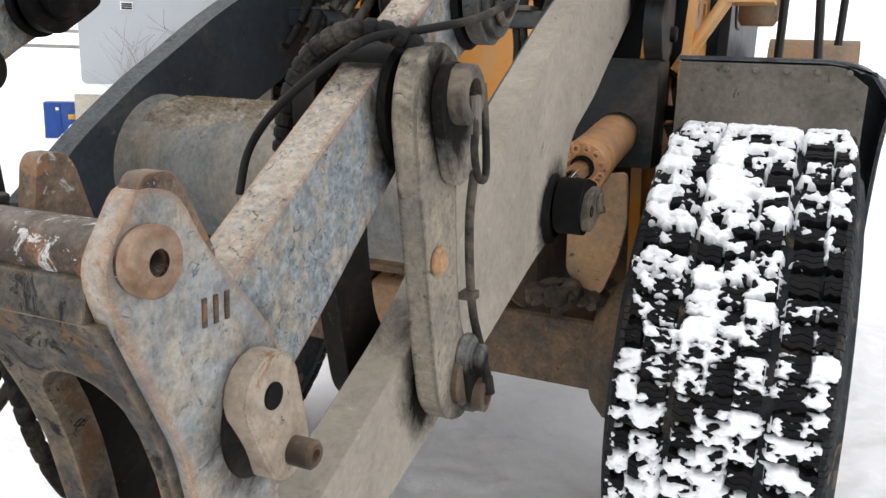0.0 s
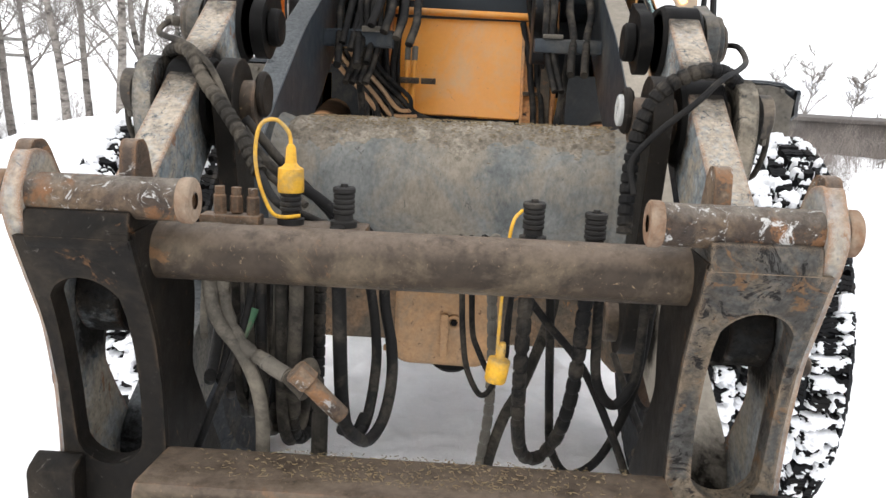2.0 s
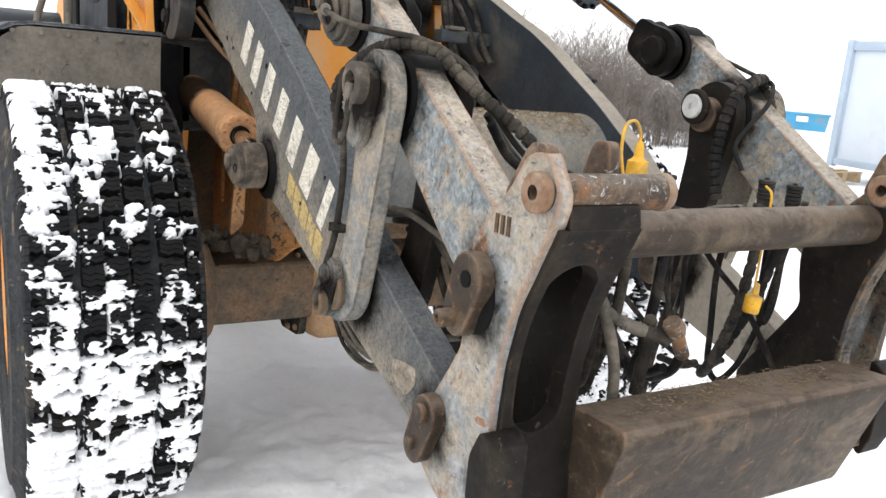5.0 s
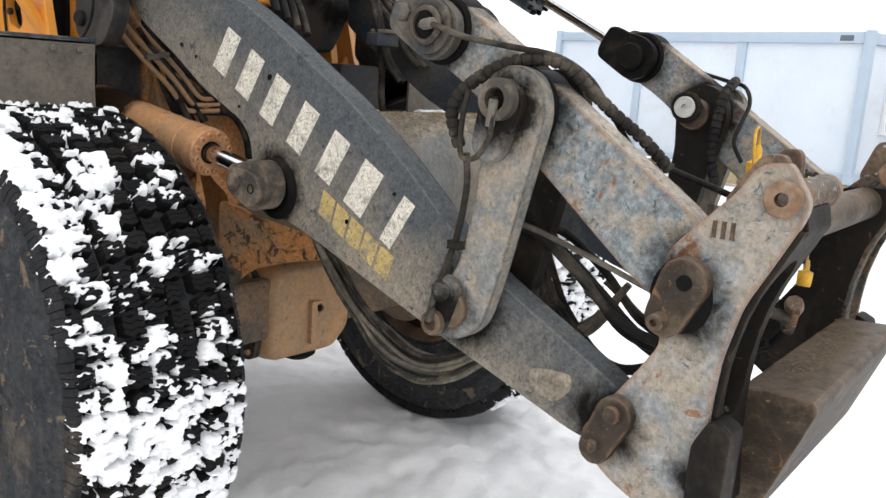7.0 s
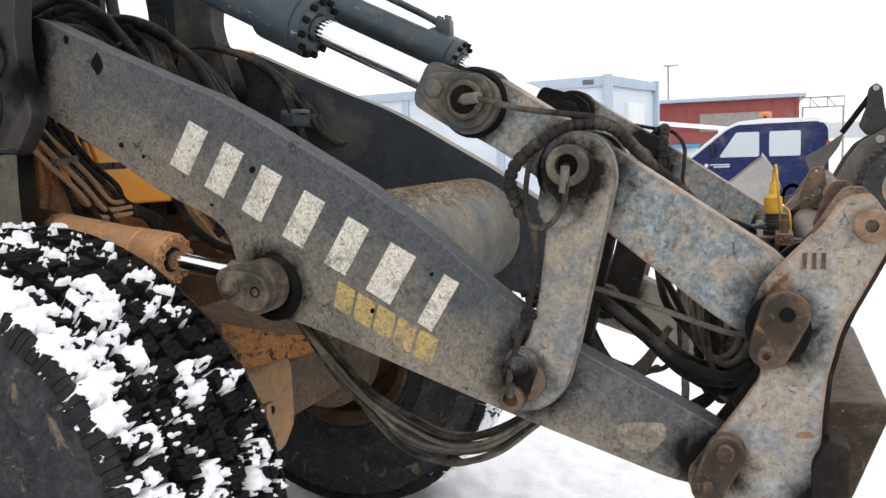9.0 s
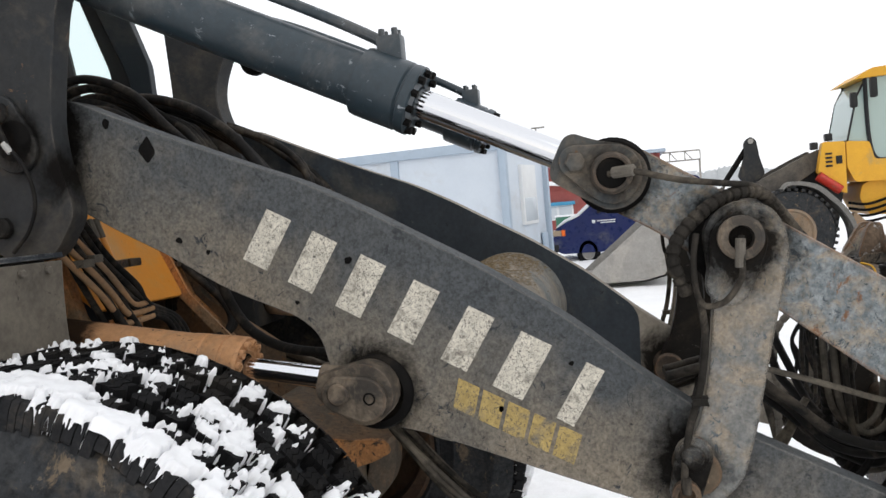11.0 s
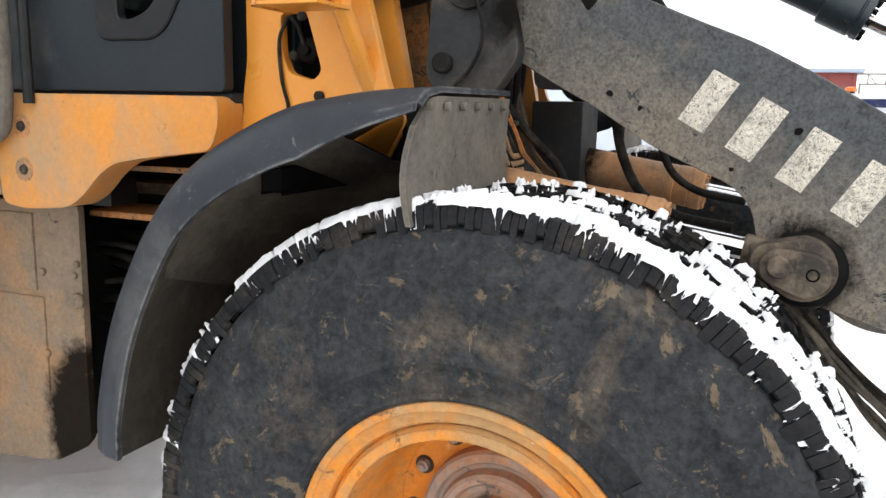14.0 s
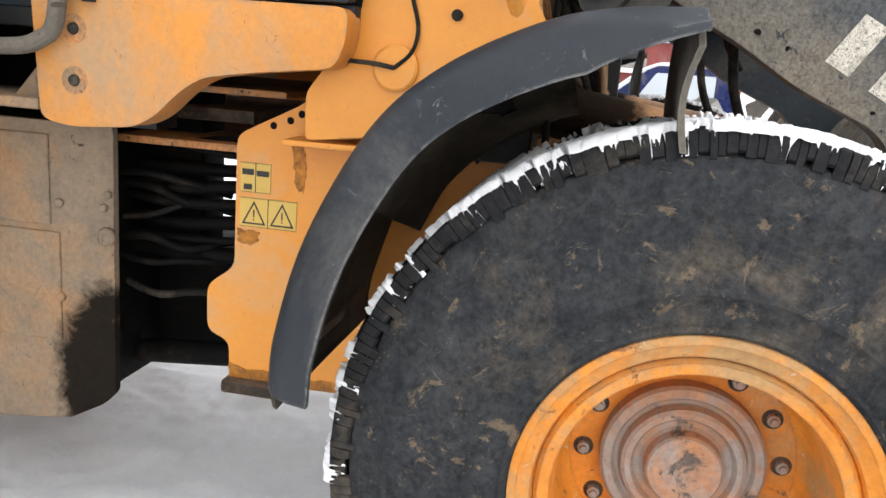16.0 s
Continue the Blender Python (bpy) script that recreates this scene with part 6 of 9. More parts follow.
# orange skirt under the cab
SKIRTMAT = weathered("tan_dusted_orange_skirt", (0.66, 0.262, 0.042), (0.60, 0.245, 0.046), (0.42, 0.26, 0.135), 0.50, 0.4, scale=3.2, bump=0.05, fine_amount=0.15, spec=0.35, edge=((0.40, 0.27, 0.16), 0.02, 0.5), chips=((0.12, 0.08, 0.05), 0.06, 26))
SKIRT = [(3.372, 1.65), (3.375, 1.57), (3.40, 1.505), (3.62, 1.478), (3.74, 1.458), (3.80, 1.42), (3.87, 1.35), (3.93, 1.318), (4.10, 1.305), (4.19, 1.32), (4.21, 1.65)]
for side in (-1, 1):
    bm = bmesh.new()
    plate(bm, rounded(SKIRT, 0.03, 3), side * 0.755, side * 0.865, bevel=0.05, segs=5)
    sk = part("skirt", bm, SKIRTMAT, cab, "bright orange moulded skirt", 50)
    for z in (1.553, 1.424):
        bm = bmesh.new()
        lathe(bm, [(0.022, -0.004), (0.020, 0.002), (0.016, 0.003), (0.014, 0.010), (0.009, 0.012), (0, 0.010)], (side * 0.862, 4.09, z), (side, 0, 0), 18)
        part("bolt", bm, HOSE_DUSTY, sk)
        bm = bmesh.new()
        lathe(bm, [(0.036, 0.0), (0.036, 0.0012), (0, 0.0012)], (side * 0.865, 4.09, z), (side, 0, 0), 20)
        part("worn_ring", bm, ORANGE_DIRTY, sk, "scuffed dirty ring round the bolt")
bm = bmesh.new()
box(bm, (-0.80, 3.375, 1.60), (0.80, 4.9, 1.66), 0.01)
part("sill", bm, DARKPLAST, cab)

rear = new("rear_body")
rear.parent = loader
rear["label"] = "dusty rear body with side covers and orange frame"
TANK = weathered("dust_covered_side_panel", (0.30, 0.225, 0.155), (0.225, 0.175, 0.125), (0.37, 0.22, 0.115), 0.40, 0.7, scale=4, fine_amount=0.3, edge=((0.10, 0.075, 0.05), 0.010, 0.5), chips=((0.07, 0.055, 0.042), 0.12, 18), rust=(0.36, 0.21, 0.10), rust_amount=0.04, rust_scale=5, grease=((4.15, 0.74, 0.065), (4.18, 0.64, 0.11), (4.195, 0.54, 0.12), (4.20, 0.43, 0.11)))
for side in (-1, 1):
    bm = bmesh.new()
    yf = 4.125 if side < 0 else 4.62
    plate(bm, rounded([(yf, 1.29), (yf, 0.475), (yf + 0.04, 0.43), (yf + 0.16, 0.365), (5.1, 0.27), (5.1, 1.29)], 0.015, 3), side * 0.615, side * 0.64, bevel=0.006)
    pn = part("side_cover", bm, TANK, rear, "dusty beige side cover with a black oil stain")
    if side < 0:
        for y0, z0, y1, z1 in ((4.33, 1.25, 4.60, 0.98), (4.30, 0.96, 4.8, 0.62)):
            bm = bmesh.new()
            box(bm, (-0.648, y0, z1), (-0.63, y1, z0), 0.005)
            part("hatch", bm, TANK, pn)
        for y, z, r in ((4.145, 0.965, 0.028), (4.30, 1.05, 0.014), (4.30, 0.76, 0.014), (4.14, 1.09, 0.012), (4.155, 1.05, 0.012)):
            bm = bmesh.new()
            rod(bm, (-0.638, y, z), (-0.652, y, z), r, n=14, bevel=0.003)
            part("bolt", bm, TANK, pn)
bm = bmesh.new()
box(bm, (-0.42, 4.4, 0.72), (0.42, 5.2, 1.62), 0.02)
part("engine_block", bm, BLACKISH, rear)
# black block added to fill the space behind the near cover
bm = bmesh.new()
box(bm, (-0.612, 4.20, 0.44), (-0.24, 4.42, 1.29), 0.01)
part("cover_fill_block", bm, BLACKISH, rear, "black block filling the space behind the cover")
bm = bmesh.new()
plate(bm, rounded([(5.0, 0.8), (5.0, 1.95), (5.2, 2.02), (6.6, 1.9), (6.75, 1.7), (6.75, 0.8)], 0.08, 4), -0.7, 0.7, bevel=0.03)
part("engine_hood", bm, ORANGE, rear)
# articulation: stacked bars, rods and hoses, dark between the frames
art = new("articulation_joint")
art.parent = loader
art["label"] = "dark articulation joint with bars and hoses"
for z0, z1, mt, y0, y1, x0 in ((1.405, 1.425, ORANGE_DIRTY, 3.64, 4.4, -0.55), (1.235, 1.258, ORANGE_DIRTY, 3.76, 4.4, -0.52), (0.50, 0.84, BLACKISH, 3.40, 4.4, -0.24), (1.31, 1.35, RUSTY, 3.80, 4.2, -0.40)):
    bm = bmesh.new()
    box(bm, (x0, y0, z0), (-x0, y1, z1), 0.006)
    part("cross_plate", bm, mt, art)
# black block added to darken the depth of the joint
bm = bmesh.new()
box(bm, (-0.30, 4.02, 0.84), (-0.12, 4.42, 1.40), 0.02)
part("joint_fill_block", bm, BLACKISH, art)
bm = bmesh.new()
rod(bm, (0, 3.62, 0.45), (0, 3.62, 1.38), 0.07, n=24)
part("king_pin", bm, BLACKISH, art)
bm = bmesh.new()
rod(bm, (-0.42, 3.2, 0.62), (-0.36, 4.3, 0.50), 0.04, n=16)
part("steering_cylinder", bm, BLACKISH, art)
bm = bmesh.new()
box(bm, (-0.62, 4.00, 1.29), (-0.50, 4.09, 1.38), 0.006)
part("relay_box", bm, BLACKPL, art)
bm = bmesh.new()
rod(bm, (-0.60, 3.83, 1.46), (-0.60, 3.83, 1.52), 0.035, n=14, bevel=0.01)
part("breather", bm, FLAP, art)
rng = random.Random(8)
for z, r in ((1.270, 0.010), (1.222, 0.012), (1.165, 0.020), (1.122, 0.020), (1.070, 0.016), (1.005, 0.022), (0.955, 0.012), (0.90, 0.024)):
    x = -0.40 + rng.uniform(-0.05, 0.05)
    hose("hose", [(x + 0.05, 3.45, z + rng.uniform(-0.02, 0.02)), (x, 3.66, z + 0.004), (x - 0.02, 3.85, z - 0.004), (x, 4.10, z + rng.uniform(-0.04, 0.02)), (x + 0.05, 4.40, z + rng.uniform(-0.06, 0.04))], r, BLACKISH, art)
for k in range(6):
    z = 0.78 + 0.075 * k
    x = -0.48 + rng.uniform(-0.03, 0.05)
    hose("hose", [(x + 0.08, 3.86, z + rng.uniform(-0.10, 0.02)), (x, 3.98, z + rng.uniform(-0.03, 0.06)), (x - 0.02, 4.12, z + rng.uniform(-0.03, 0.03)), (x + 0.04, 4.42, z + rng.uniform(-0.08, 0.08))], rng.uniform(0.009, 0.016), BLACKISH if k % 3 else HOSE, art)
bm = bmesh.new()
sweep(bm, spline([(-0.90, 4.7, 1.50), (-0.90, 4.3, 1.495), (-0.90, 4.16, 1.52), (-0.90, 4.11, 1.60), (-0.90, 4.10, 1.9), (-0.90, 4.12, 2.4)], 6), 0.022, 12)
part("grab_rail", bm, FLAP, rear, "grey tubular grab rail")
bm = bmesh.new()
box(bm, (-0.86, 4.2, 1.34), (-0.5, 4.9, 1.37), 0.006)
part("step_bracket", bm, TANK, rear)
bm = bmesh.new()
plate(bm, [(4.2, 1.34), (4.2, 1.50), (4.34, 1.34)], -0.80, -0.78, bevel=0.002)
part("gusset", bm, TANK, rear)
# second wheel pair carries the rear
for side in (-1, 1):
    rw = make_wheel(side, 21 + side, snowy=False)
    rw.location = (side * HUBX, HUBY + 3.1, HUBZ)
    bm = bmesh.new()
    rod(bm, (side * 0.2, HUBY + 3.1, HUBZ), (side * 0.95, HUBY + 3.1, HUBZ), 0.13, n=20)
    part("axle_arm", bm, BLACKISH, rear)
# far side: filter bowl, mirror stays and rounded cover above the flap
bm = bmesh.new()
lathe(bm, [(0.0, 0), (0.06, 0), (0.072, 0.02), (0.075, 0.12), (0.08, 0.13), (0.08, 0.2), (0, 0.21)], (0.93, 3.35, 1.80), (0, 0, 1), 20)
part("washer_tank", bm, TANK, rear, "beige fluid tank")
for p in ([(1.02, 3.3, 1.64), (1.02, 3.31, 2.3)], [(1.16, 3.3, 1.64), (1.11, 3.32, 2.3)], [(1.23, 3.9, 1.75), (1.24, 3.9, 2.4)]):
    bm = bmesh.new()
    sweep(bm, [Vector(q) for q in p], 0.016, 8)
    part("mirror_stay", bm, BLACKPL, rear)
for p in ([(-1.075, 3.985, 1.60), (-1.05, 4.03, 1.72), (-1.0, 4.10, 1.87), (-0.95, 4.17, 2.08)], [(-0.875, 4.04, 1.62), (-0.872, 4.045, 2.08)]):
    bm = bmesh.new()
    sweep(bm, [Vector(q) for q in p], 0.017, 10)
    part("mirror_stay", bm, FLAP if len(p) > 2 else BLACKPL, rear)
bm = bmesh.new()
plate(bm, rounded([(3.9, 1.3), (4.8, 1.3), (4.8, 1.75), (4.0, 1.78), (3.9, 1.7)], 0.06, 4), 0.95, 1.32, bevel=0.03)
part("rear_fender", bm, TANK, rear, "dusty rounded rear fender")
bm = bmesh.new()
plate(bm, rounded([(4.46, 1.3), (5.3, 1.3), (5.3, 1.74), (4.62, 1.76), (4.48, 1.71)], 0.07, 4), -1.36, -0.89, bevel=0.05, segs=3)
part("rear_fender", bm, FENDER, rear, "dark grey rounded rear fender")

# warning plates on the frame
GRIME = weathered("oily_grime_on_paint", (0.34, 0.135, 0.025), (0.15, 0.070, 0.022), (0.55, 0.215, 0.025), 0.45, 0.6, scale=30, fine_amount=0.4)
WARN = plain("warning_yellow", (0.62, 0.42, 0.10), 0.6)
INK = plain("printed_black", (0.03, 0.028, 0.025), 0.7)


def label_plate(y0, y1, z0, z1, cells, triangles):
    lab = part("warning_plate", box(bmesh.new(), (-0.6235, y0, z0), (-0.6195, y1, z1), 0.001), WARN, frame_ob, "worn yellow warning plate with triangle signs")
    bm = bmesh.new()
    w = (y1 - y0) / cells
    for i in range(1, cells):
        box(bm, (-0.6245, y0 + i * w - 0.001, z0), (-0.6232, y0 + i * w + 0.001, z1), 0)
    for e in (z0 + 0.001, z1 - 0.002):
        box(bm, (-0.6245, y0, e), (-0.6232, y1, e + 0.001), 0)
    part("border", bm, INK, lab)
    for i in range(triangles):
        c = y0 + (i + 0.5) * w
        h = (z1 - z0) * 0.8
        zb = z0 + (z1 - z0) * 0.1
        bm = bmesh.new()
        o = [(c - w * 0.42, zb), (c + w * 0.42, zb), (c, zb + h)]
        cc = (c, zb + h / 3)
        n = [(cc[0] + (a - cc[0]) * 0.8, cc[1] + (b - cc[1]) * 0.8) for a, b in o]
        plate(bm, o, -0.6246, -0.6232, holes=(n,), bevel=0)
        box(bm, (-0.6246, c - 0.002, zb + h * 0.3), (-0.6232, c + 0.002, zb + h * 0.62), 0)
        box(bm, (-0.6246, c - 0.002, zb + h * 0.16), (-0.6232, c + 0.002, zb + h * 0.23), 0)
        part("warning_sign", bm, INK, lab)


label_plate(3.57, 3.74, 1.04, 1.125, 2, 2)
label_plate(3.65, 3.74, 1.14, 1.225, 2, 0)
for y0, z0, y1, z1 in ((3.70, 1.19, 3.735, 1.215), (3.655, 1.188, 3.692, 1.212), (3.705, 1.148, 3.73, 1.172), (3.66, 1.152, 3.69, 1.16)):
    bm = bmesh.new()
    box(bm, (-0.6246, y0, z0), (-0.6232, y1, z1 - 0.008), 0)
    part("pictogram", bm, INK, frame_ob)
for y, z in ((3.647, 1.334), (3.598, 1.352), (3.566, 1.372)):
    bm = bmesh.new()
    lathe(bm, [(0.0105, 0), (0.0095, 0.0012), (0, 0.0012)], (-0.6205, y, z), (-1, 0, 0), 14)
    part("bolt_hole", bm, BLACKISH, frame_ob, "small dark bolt hole")
rs = random.Random(12)
for pts in ([(3.57, 1.30), (3.60, 1.30), (3.585, 1.24), (3.575, 1.165), (3.555, 1.155), (3.545, 1.20), (3.552, 1.26)], [(3.765, 0.62), (3.70, 0.60), (3.60, 0.615), (3.50, 0.60), (3.40, 0.605), (3.40, 0.575), (3.66, 0.558), (3.764, 0.543)], [(3.745, 1.03), (3.70, 1.03), (3.68, 1.025), (3.685, 1.0), (3.71, 0.985), (3.745, 0.99)]):
    fine = []
    for (y0, z0), (y1, z1) in zip(pts, pts[1:] + pts[:1]):
        fine += [(y0 + (y1 - y0) * q / 5 + rs.uniform(-0.004, 0.004), z0 + (z1 - z0) * q / 5 + rs.uniform(-0.004, 0.004)) for q in range(5)]
    bm = bmesh.new()
    plate(bm, fine, -0.6225, -0.6205, bevel=0)
    part("grime_run", bm, GRIME, frame_ob, "dark run of oily grime")
bm = bmesh.new()
box(bm, (-0.66, 3.60, 0.535), (-0.50, 3.775, 0.575), 0.012)
part("frame_foot", bm, RUSTY, frame_ob, "rusty foot under the flange")
bm = bmesh.new()
lathe(bm, [(0.058, 0), (0.058, 0.012), (0.052, 0.016), (0, 0.016)], (-0.75, 3.276, 1.518), (-1, 0, 0), 28)
part("round_cover", bm, ORANGE, frame_ob)
hose("cable", [(-0.772, 3.276, 1.518), (-0.775, 3.33, 1.525), (-0.765, 3.42, 1.528), (-0.72, 3.49, 1.53), (-0.66, 3.55, 1.54)], 0.006, HOSE, frame_ob)
hose("cable", [(-0.772, 3.276, 1.518), (-0.765, 3.235, 1.56), (-0.757, 3.225, 1.62), (-0.757, 3.245, 1.70), (-0.757, 3.25, 1.80), (-0.75, 3.225, 1.86)], 0.005, HOSE, frame_ob)
for y, z, sc in ((3.01, 1.735, 1), (3.18, 1.86, 0.5), (2.99, 1.66, 0.0), (3.207, 1.759, 0.6), (3.13, 1.655, 1)):
    if sc:
        bm = bmesh.new()
        rod(bm, (-0.748, y, z), (-0.764, y, z), 0.010 + 0.004 * sc, n=14, bevel=0.003)
        part("bolt", bm, HOSE_DUSTY, frame_ob)


bm = bmesh.new()
lathe(bm, [(0.034, 0), (0.034, 0.02), (0.028, 0.026), (0.014, 0.026), (0.012, 0.04), (0, 0.04)], (-0.70, 3.185, 1.775), (-1, 0, 0), 20)
part("greasy_boss", bm, BLACKISH, frame_ob, "greasy black boss inside the post opening")
hose("cable", [(-0.745, 3.225, 1.86), (-0.74, 3.205, 1.84), (-0.73, 3.195, 1.80), (-0.72, 3.19, 1.775)], 0.006, HOSE, frame_ob)


# ---------------------------------------------------------------- worn lettering on the near boom arm, as plain blocks
def lettering():
    # baseline runs down the arm; blocks lean with it
    p0, p1 = Vector((2.25, 1.626)), Vector((1.42, 1.153))
    q0, q1 = Vector((2.181, 1.747)), Vector((1.347, 1.283))
    marks = [(0.00, 0.125), (0.135, 0.26), (0.275, 0.40), (0.425, 0.55), (0.575, 0.70), (0.715, 0.855), (0.91, 0.965)]
    for a, b in marks:
        w = b - a
        def at(u, v):
            return tuple((p0.lerp(p1, u)).lerp(q0.lerp(q1, u), v))
        bars = ((a + w * 0.17, b - w * 0.19),) if w > 0.08 else ((a, b),)
        for c0, c1 in bars:
            bm = bmesh.new()
            plate(bm, [at(c0, 0), at(c1 - 0.008, 0), at(c1, 1), at(c0 + 0.008, 1)], -0.5815, -0.5795, bevel=0)
            part("letter_block", bm, DECAL, boom_arm_w, "worn off-white bar of the maker's lettering")
    p0, p1 = Vector((1.737, 1.229)), Vector((1.457, 1.081))
    q0, q1 = Vector((1.718, 1.298)), Vector((1.432, 1.150))
    for k in range(5):
        a, b = k / 5 + 0.01, (k + 1) / 5 - 0.02
        bm = bmesh.new()
        def at2(u, v):
            return tuple((p0.lerp(p1, u)).lerp(q0.lerp(q1, u), v))
        plate(bm, [at2(a, 0), at2(b, 0), at2(b, 1), at2(a, 1)], -0.5815, -0.5795, bevel=0)
        part("model_block", bm, DECALY, boom_arm_w, "worn yellow block of the model lettering")


lettering()

# ---------------------------------------------------------------- hydraulics on the coupler
CAPMAT = weathered("dirty_black_coupling", (0.011, 0.010, 0.0095), (0.022, 0.020, 0.018), (0.085, 0.072, 0.056), 0.30, 0.7, scale=20)


def coupling(x, y, z, yellow=False):
    bm = bmesh.new()
    h = 0.058
    prof = [(0.0, -0.012), (0.023, -0.012), (0.023, 0.0), (0.0165, 0.002), (0.0160, 0.012), (0.0185, 0.014), (0.0185, 0.019)]
    for k in range(3):
        b = 0.021 + k * 0.009
        prof += [(0.0165, b), (0.0185, b + 0.002), (0.0185, b + 0.006), (0.0165, b + 0.008)]
    prof += [(0.0195, h - 0.009), (0.0195, h - 0.002), (0.0175, h), (0.0, h), (0.006, h), (0.006, h + 0.005), (0, h + 0.005)]
    lathe(bm, prof, (x, y, z), (0, 0, 1), 20)
    c = part("coupling", bm, CAPMAT, coupler, "ribbed black hydraulic coupling")
    if yellow:
        bm = bmesh.new()
        lathe(bm, [(0.0, 0.045), (0.0215, 0.045), (0.0225, 0.05), (0.0215, 0.085), (0.015, 0.088), (0.010, 0.094), (0.008, 0.12), (0.005, 0.125), (0, 0.126)], (x, y, z), (0, 0, 1), 20)
        part("dust_cap", bm, YELLOW, c, "yellow plastic dust cap")
        hose("cap_cord", [(x, y, z + 0.12), (x - 0.004, y, z + 0.145), (x - 0.025, y - 0.004, z + 0.165), (x - 0.05, y - 0.006, z + 0.155), (x - 0.058, y - 0.01, z + 0.11), (x - 0.05, y - 0.015, z + 0.06), (x - 0.03, y - 0.02, z + 0.015), (x - 0.01, y - 0.022, z + 0.005), (x + 0.02, y - 0.018, z + 0.008)], 0.0034, YELLOW, c)


CY = 0.655
coupling(-0.231, CY, 1.395, True)
coupling(-0.140, CY, 1.395)
coupling(0.181, CY, 1.385)
coupling(0.285, CY, 1.372)
for x0, x1, z in ((-0.29, -0.10, 1.385), (0.15, 0.32, 1.372)):
    bm = bmesh.new()
    box(bm, (x0, CY - 0.035, z - 0.02), (x1, CY + 0.045, z), 0.004)
    part("coupling_plate", bm, RUSTY, coupler)
# rusty fittings beside the hook tube
for dx, dz, l in ((0.0, 0.0, 0.035), (0.028, 0.004, 0.03), (0.056, -0.002, 0.035)):
    bm = bmesh.new()
    rod(bm, (-0.345 + dx, 0.63, 1.40 + dz), (-0.345 + dx, 0.63, 1.40 + dz + l), 0.011, n=6, bevel=0.002)
    rod(bm, (-0.345 + dx, 0.63, 1.40 + dz + l), (-0.345 + dx, 0.63, 1.405 + dz + l + 0.008), 0.0085, n=12)
    part("fitting", bm, TUBEMAT, coupler, "rusty brass fitting")
bm = bmesh.new()
box(bm, (-0.375, 0.61, 1.375), (-0.275, 0.65, 1.402), 0.004)
part("fitting_block", bm, TUBEMAT, coupler)
# hanging dust cap
hose("cap_cord", [(0.16, 0.64, 1.43), (0.145, 0.61, 1.415), (0.137, 0.603, 1.36), (0.133, 0.603, 1.28), (0.131, 0.603, 1.195)], 0.003, YELLOW, coupler, "yellow cord")
bm = bmesh.new()
lathe(bm, [(0, 0.062), (0.005, 0.06), (0.007, 0.052), (0.0085, 0.034), (0.0185, 0.030), (0.0195, 0.026), (0.0185, -0.006), (0.0165, -0.010), (0.016, -0.004), (0, -0.004)], (0.131, 0.603, 1.152), (0.15, 0, 1), 20)
part("dust_cap", bm, YELLOW, coupler, "hanging yellow dust cap")
# ---------------------------------------------------------------- hoses
lines = new("hydraulic_lines")
lines.parent = loader
lines["label"] = "tangle of black and mud-dusted hydraulic hoses"

# guarded hoses over the lever tops
spiral_hose("guarded_hose", [(-0.655, 1.19, 1.47), (-0.66, 1.215, 1.55), (-0.645, 1.185, 1.61), (-0.60, 1.10, 1.668), (-0.53, 1.015, 1.672), (-0.48, 0.96, 1.615), (-0.43, 0.92, 1.565), (-0.38, 0.87, 1.515), (-0.33, 0.82, 1.45)], 0.0155, HOSE_DUSTY, lines, "hose in a spiral guard")
hose("hose", [(-0.33, 0.82, 1.45), (-0.27, 0.72, 1.41), (-0.20, 0.70, 1.385), (-0.14, 0.72, 1.35), (-0.11, 0.75, 1.29)], 0.0081, HOSE, lines)
spiral_hose("guarded_hose", [(0.61, 1.05, 1.65), (0.57, 1.02, 1.672), (0.515, 1.0, 1.672), (0.45, 1.0, 1.635), (0.415, 1.0, 1.575), (0.40, 1.0, 1.51), (0.395, 1.0, 1.44), (0.39, 0.97, 1.34)], 0.0165, HOSE, lines, "hose in a spiral guard")
# thin hoses to the lever pins
hose("hose", [(-0.65, 1.335, 1.74), (-0.67, 1.28, 1.74), (-0.66, 1.19, 1.715), (-0.61, 1.10, 1.70), (-0.54, 1.02, 1.685), (-0.47, 0.97, 1.64), (-0.42, 0.93, 1.56), (-0.35, 0.88, 1.46), (-0.24, 0.82, 1.39)], 0.007, HOSE_DUSTY, lines)
bm = bmesh.new()
rod(bm, (-0.65, 1.325, 1.742), (-0.672, 1.28, 1.744), 0.013, n=10, bevel=0.002)
part("ferrule", bm, FLAP, lines, "grey hose ferrule")
hose("hose", [(0.65, 1.335, 1.74), (0.67, 1.28, 1.735), (0.655, 1.16, 1.70), (0.61, 1.06, 1.678), (0.56, 0.98, 1.66), (0.50, 0.937, 1.61), (0.43, 0.93, 1.55), (0.385, 0.93, 1.49), (0.39, 0.90, 1.43)], 0.0065, HOSE, lines)
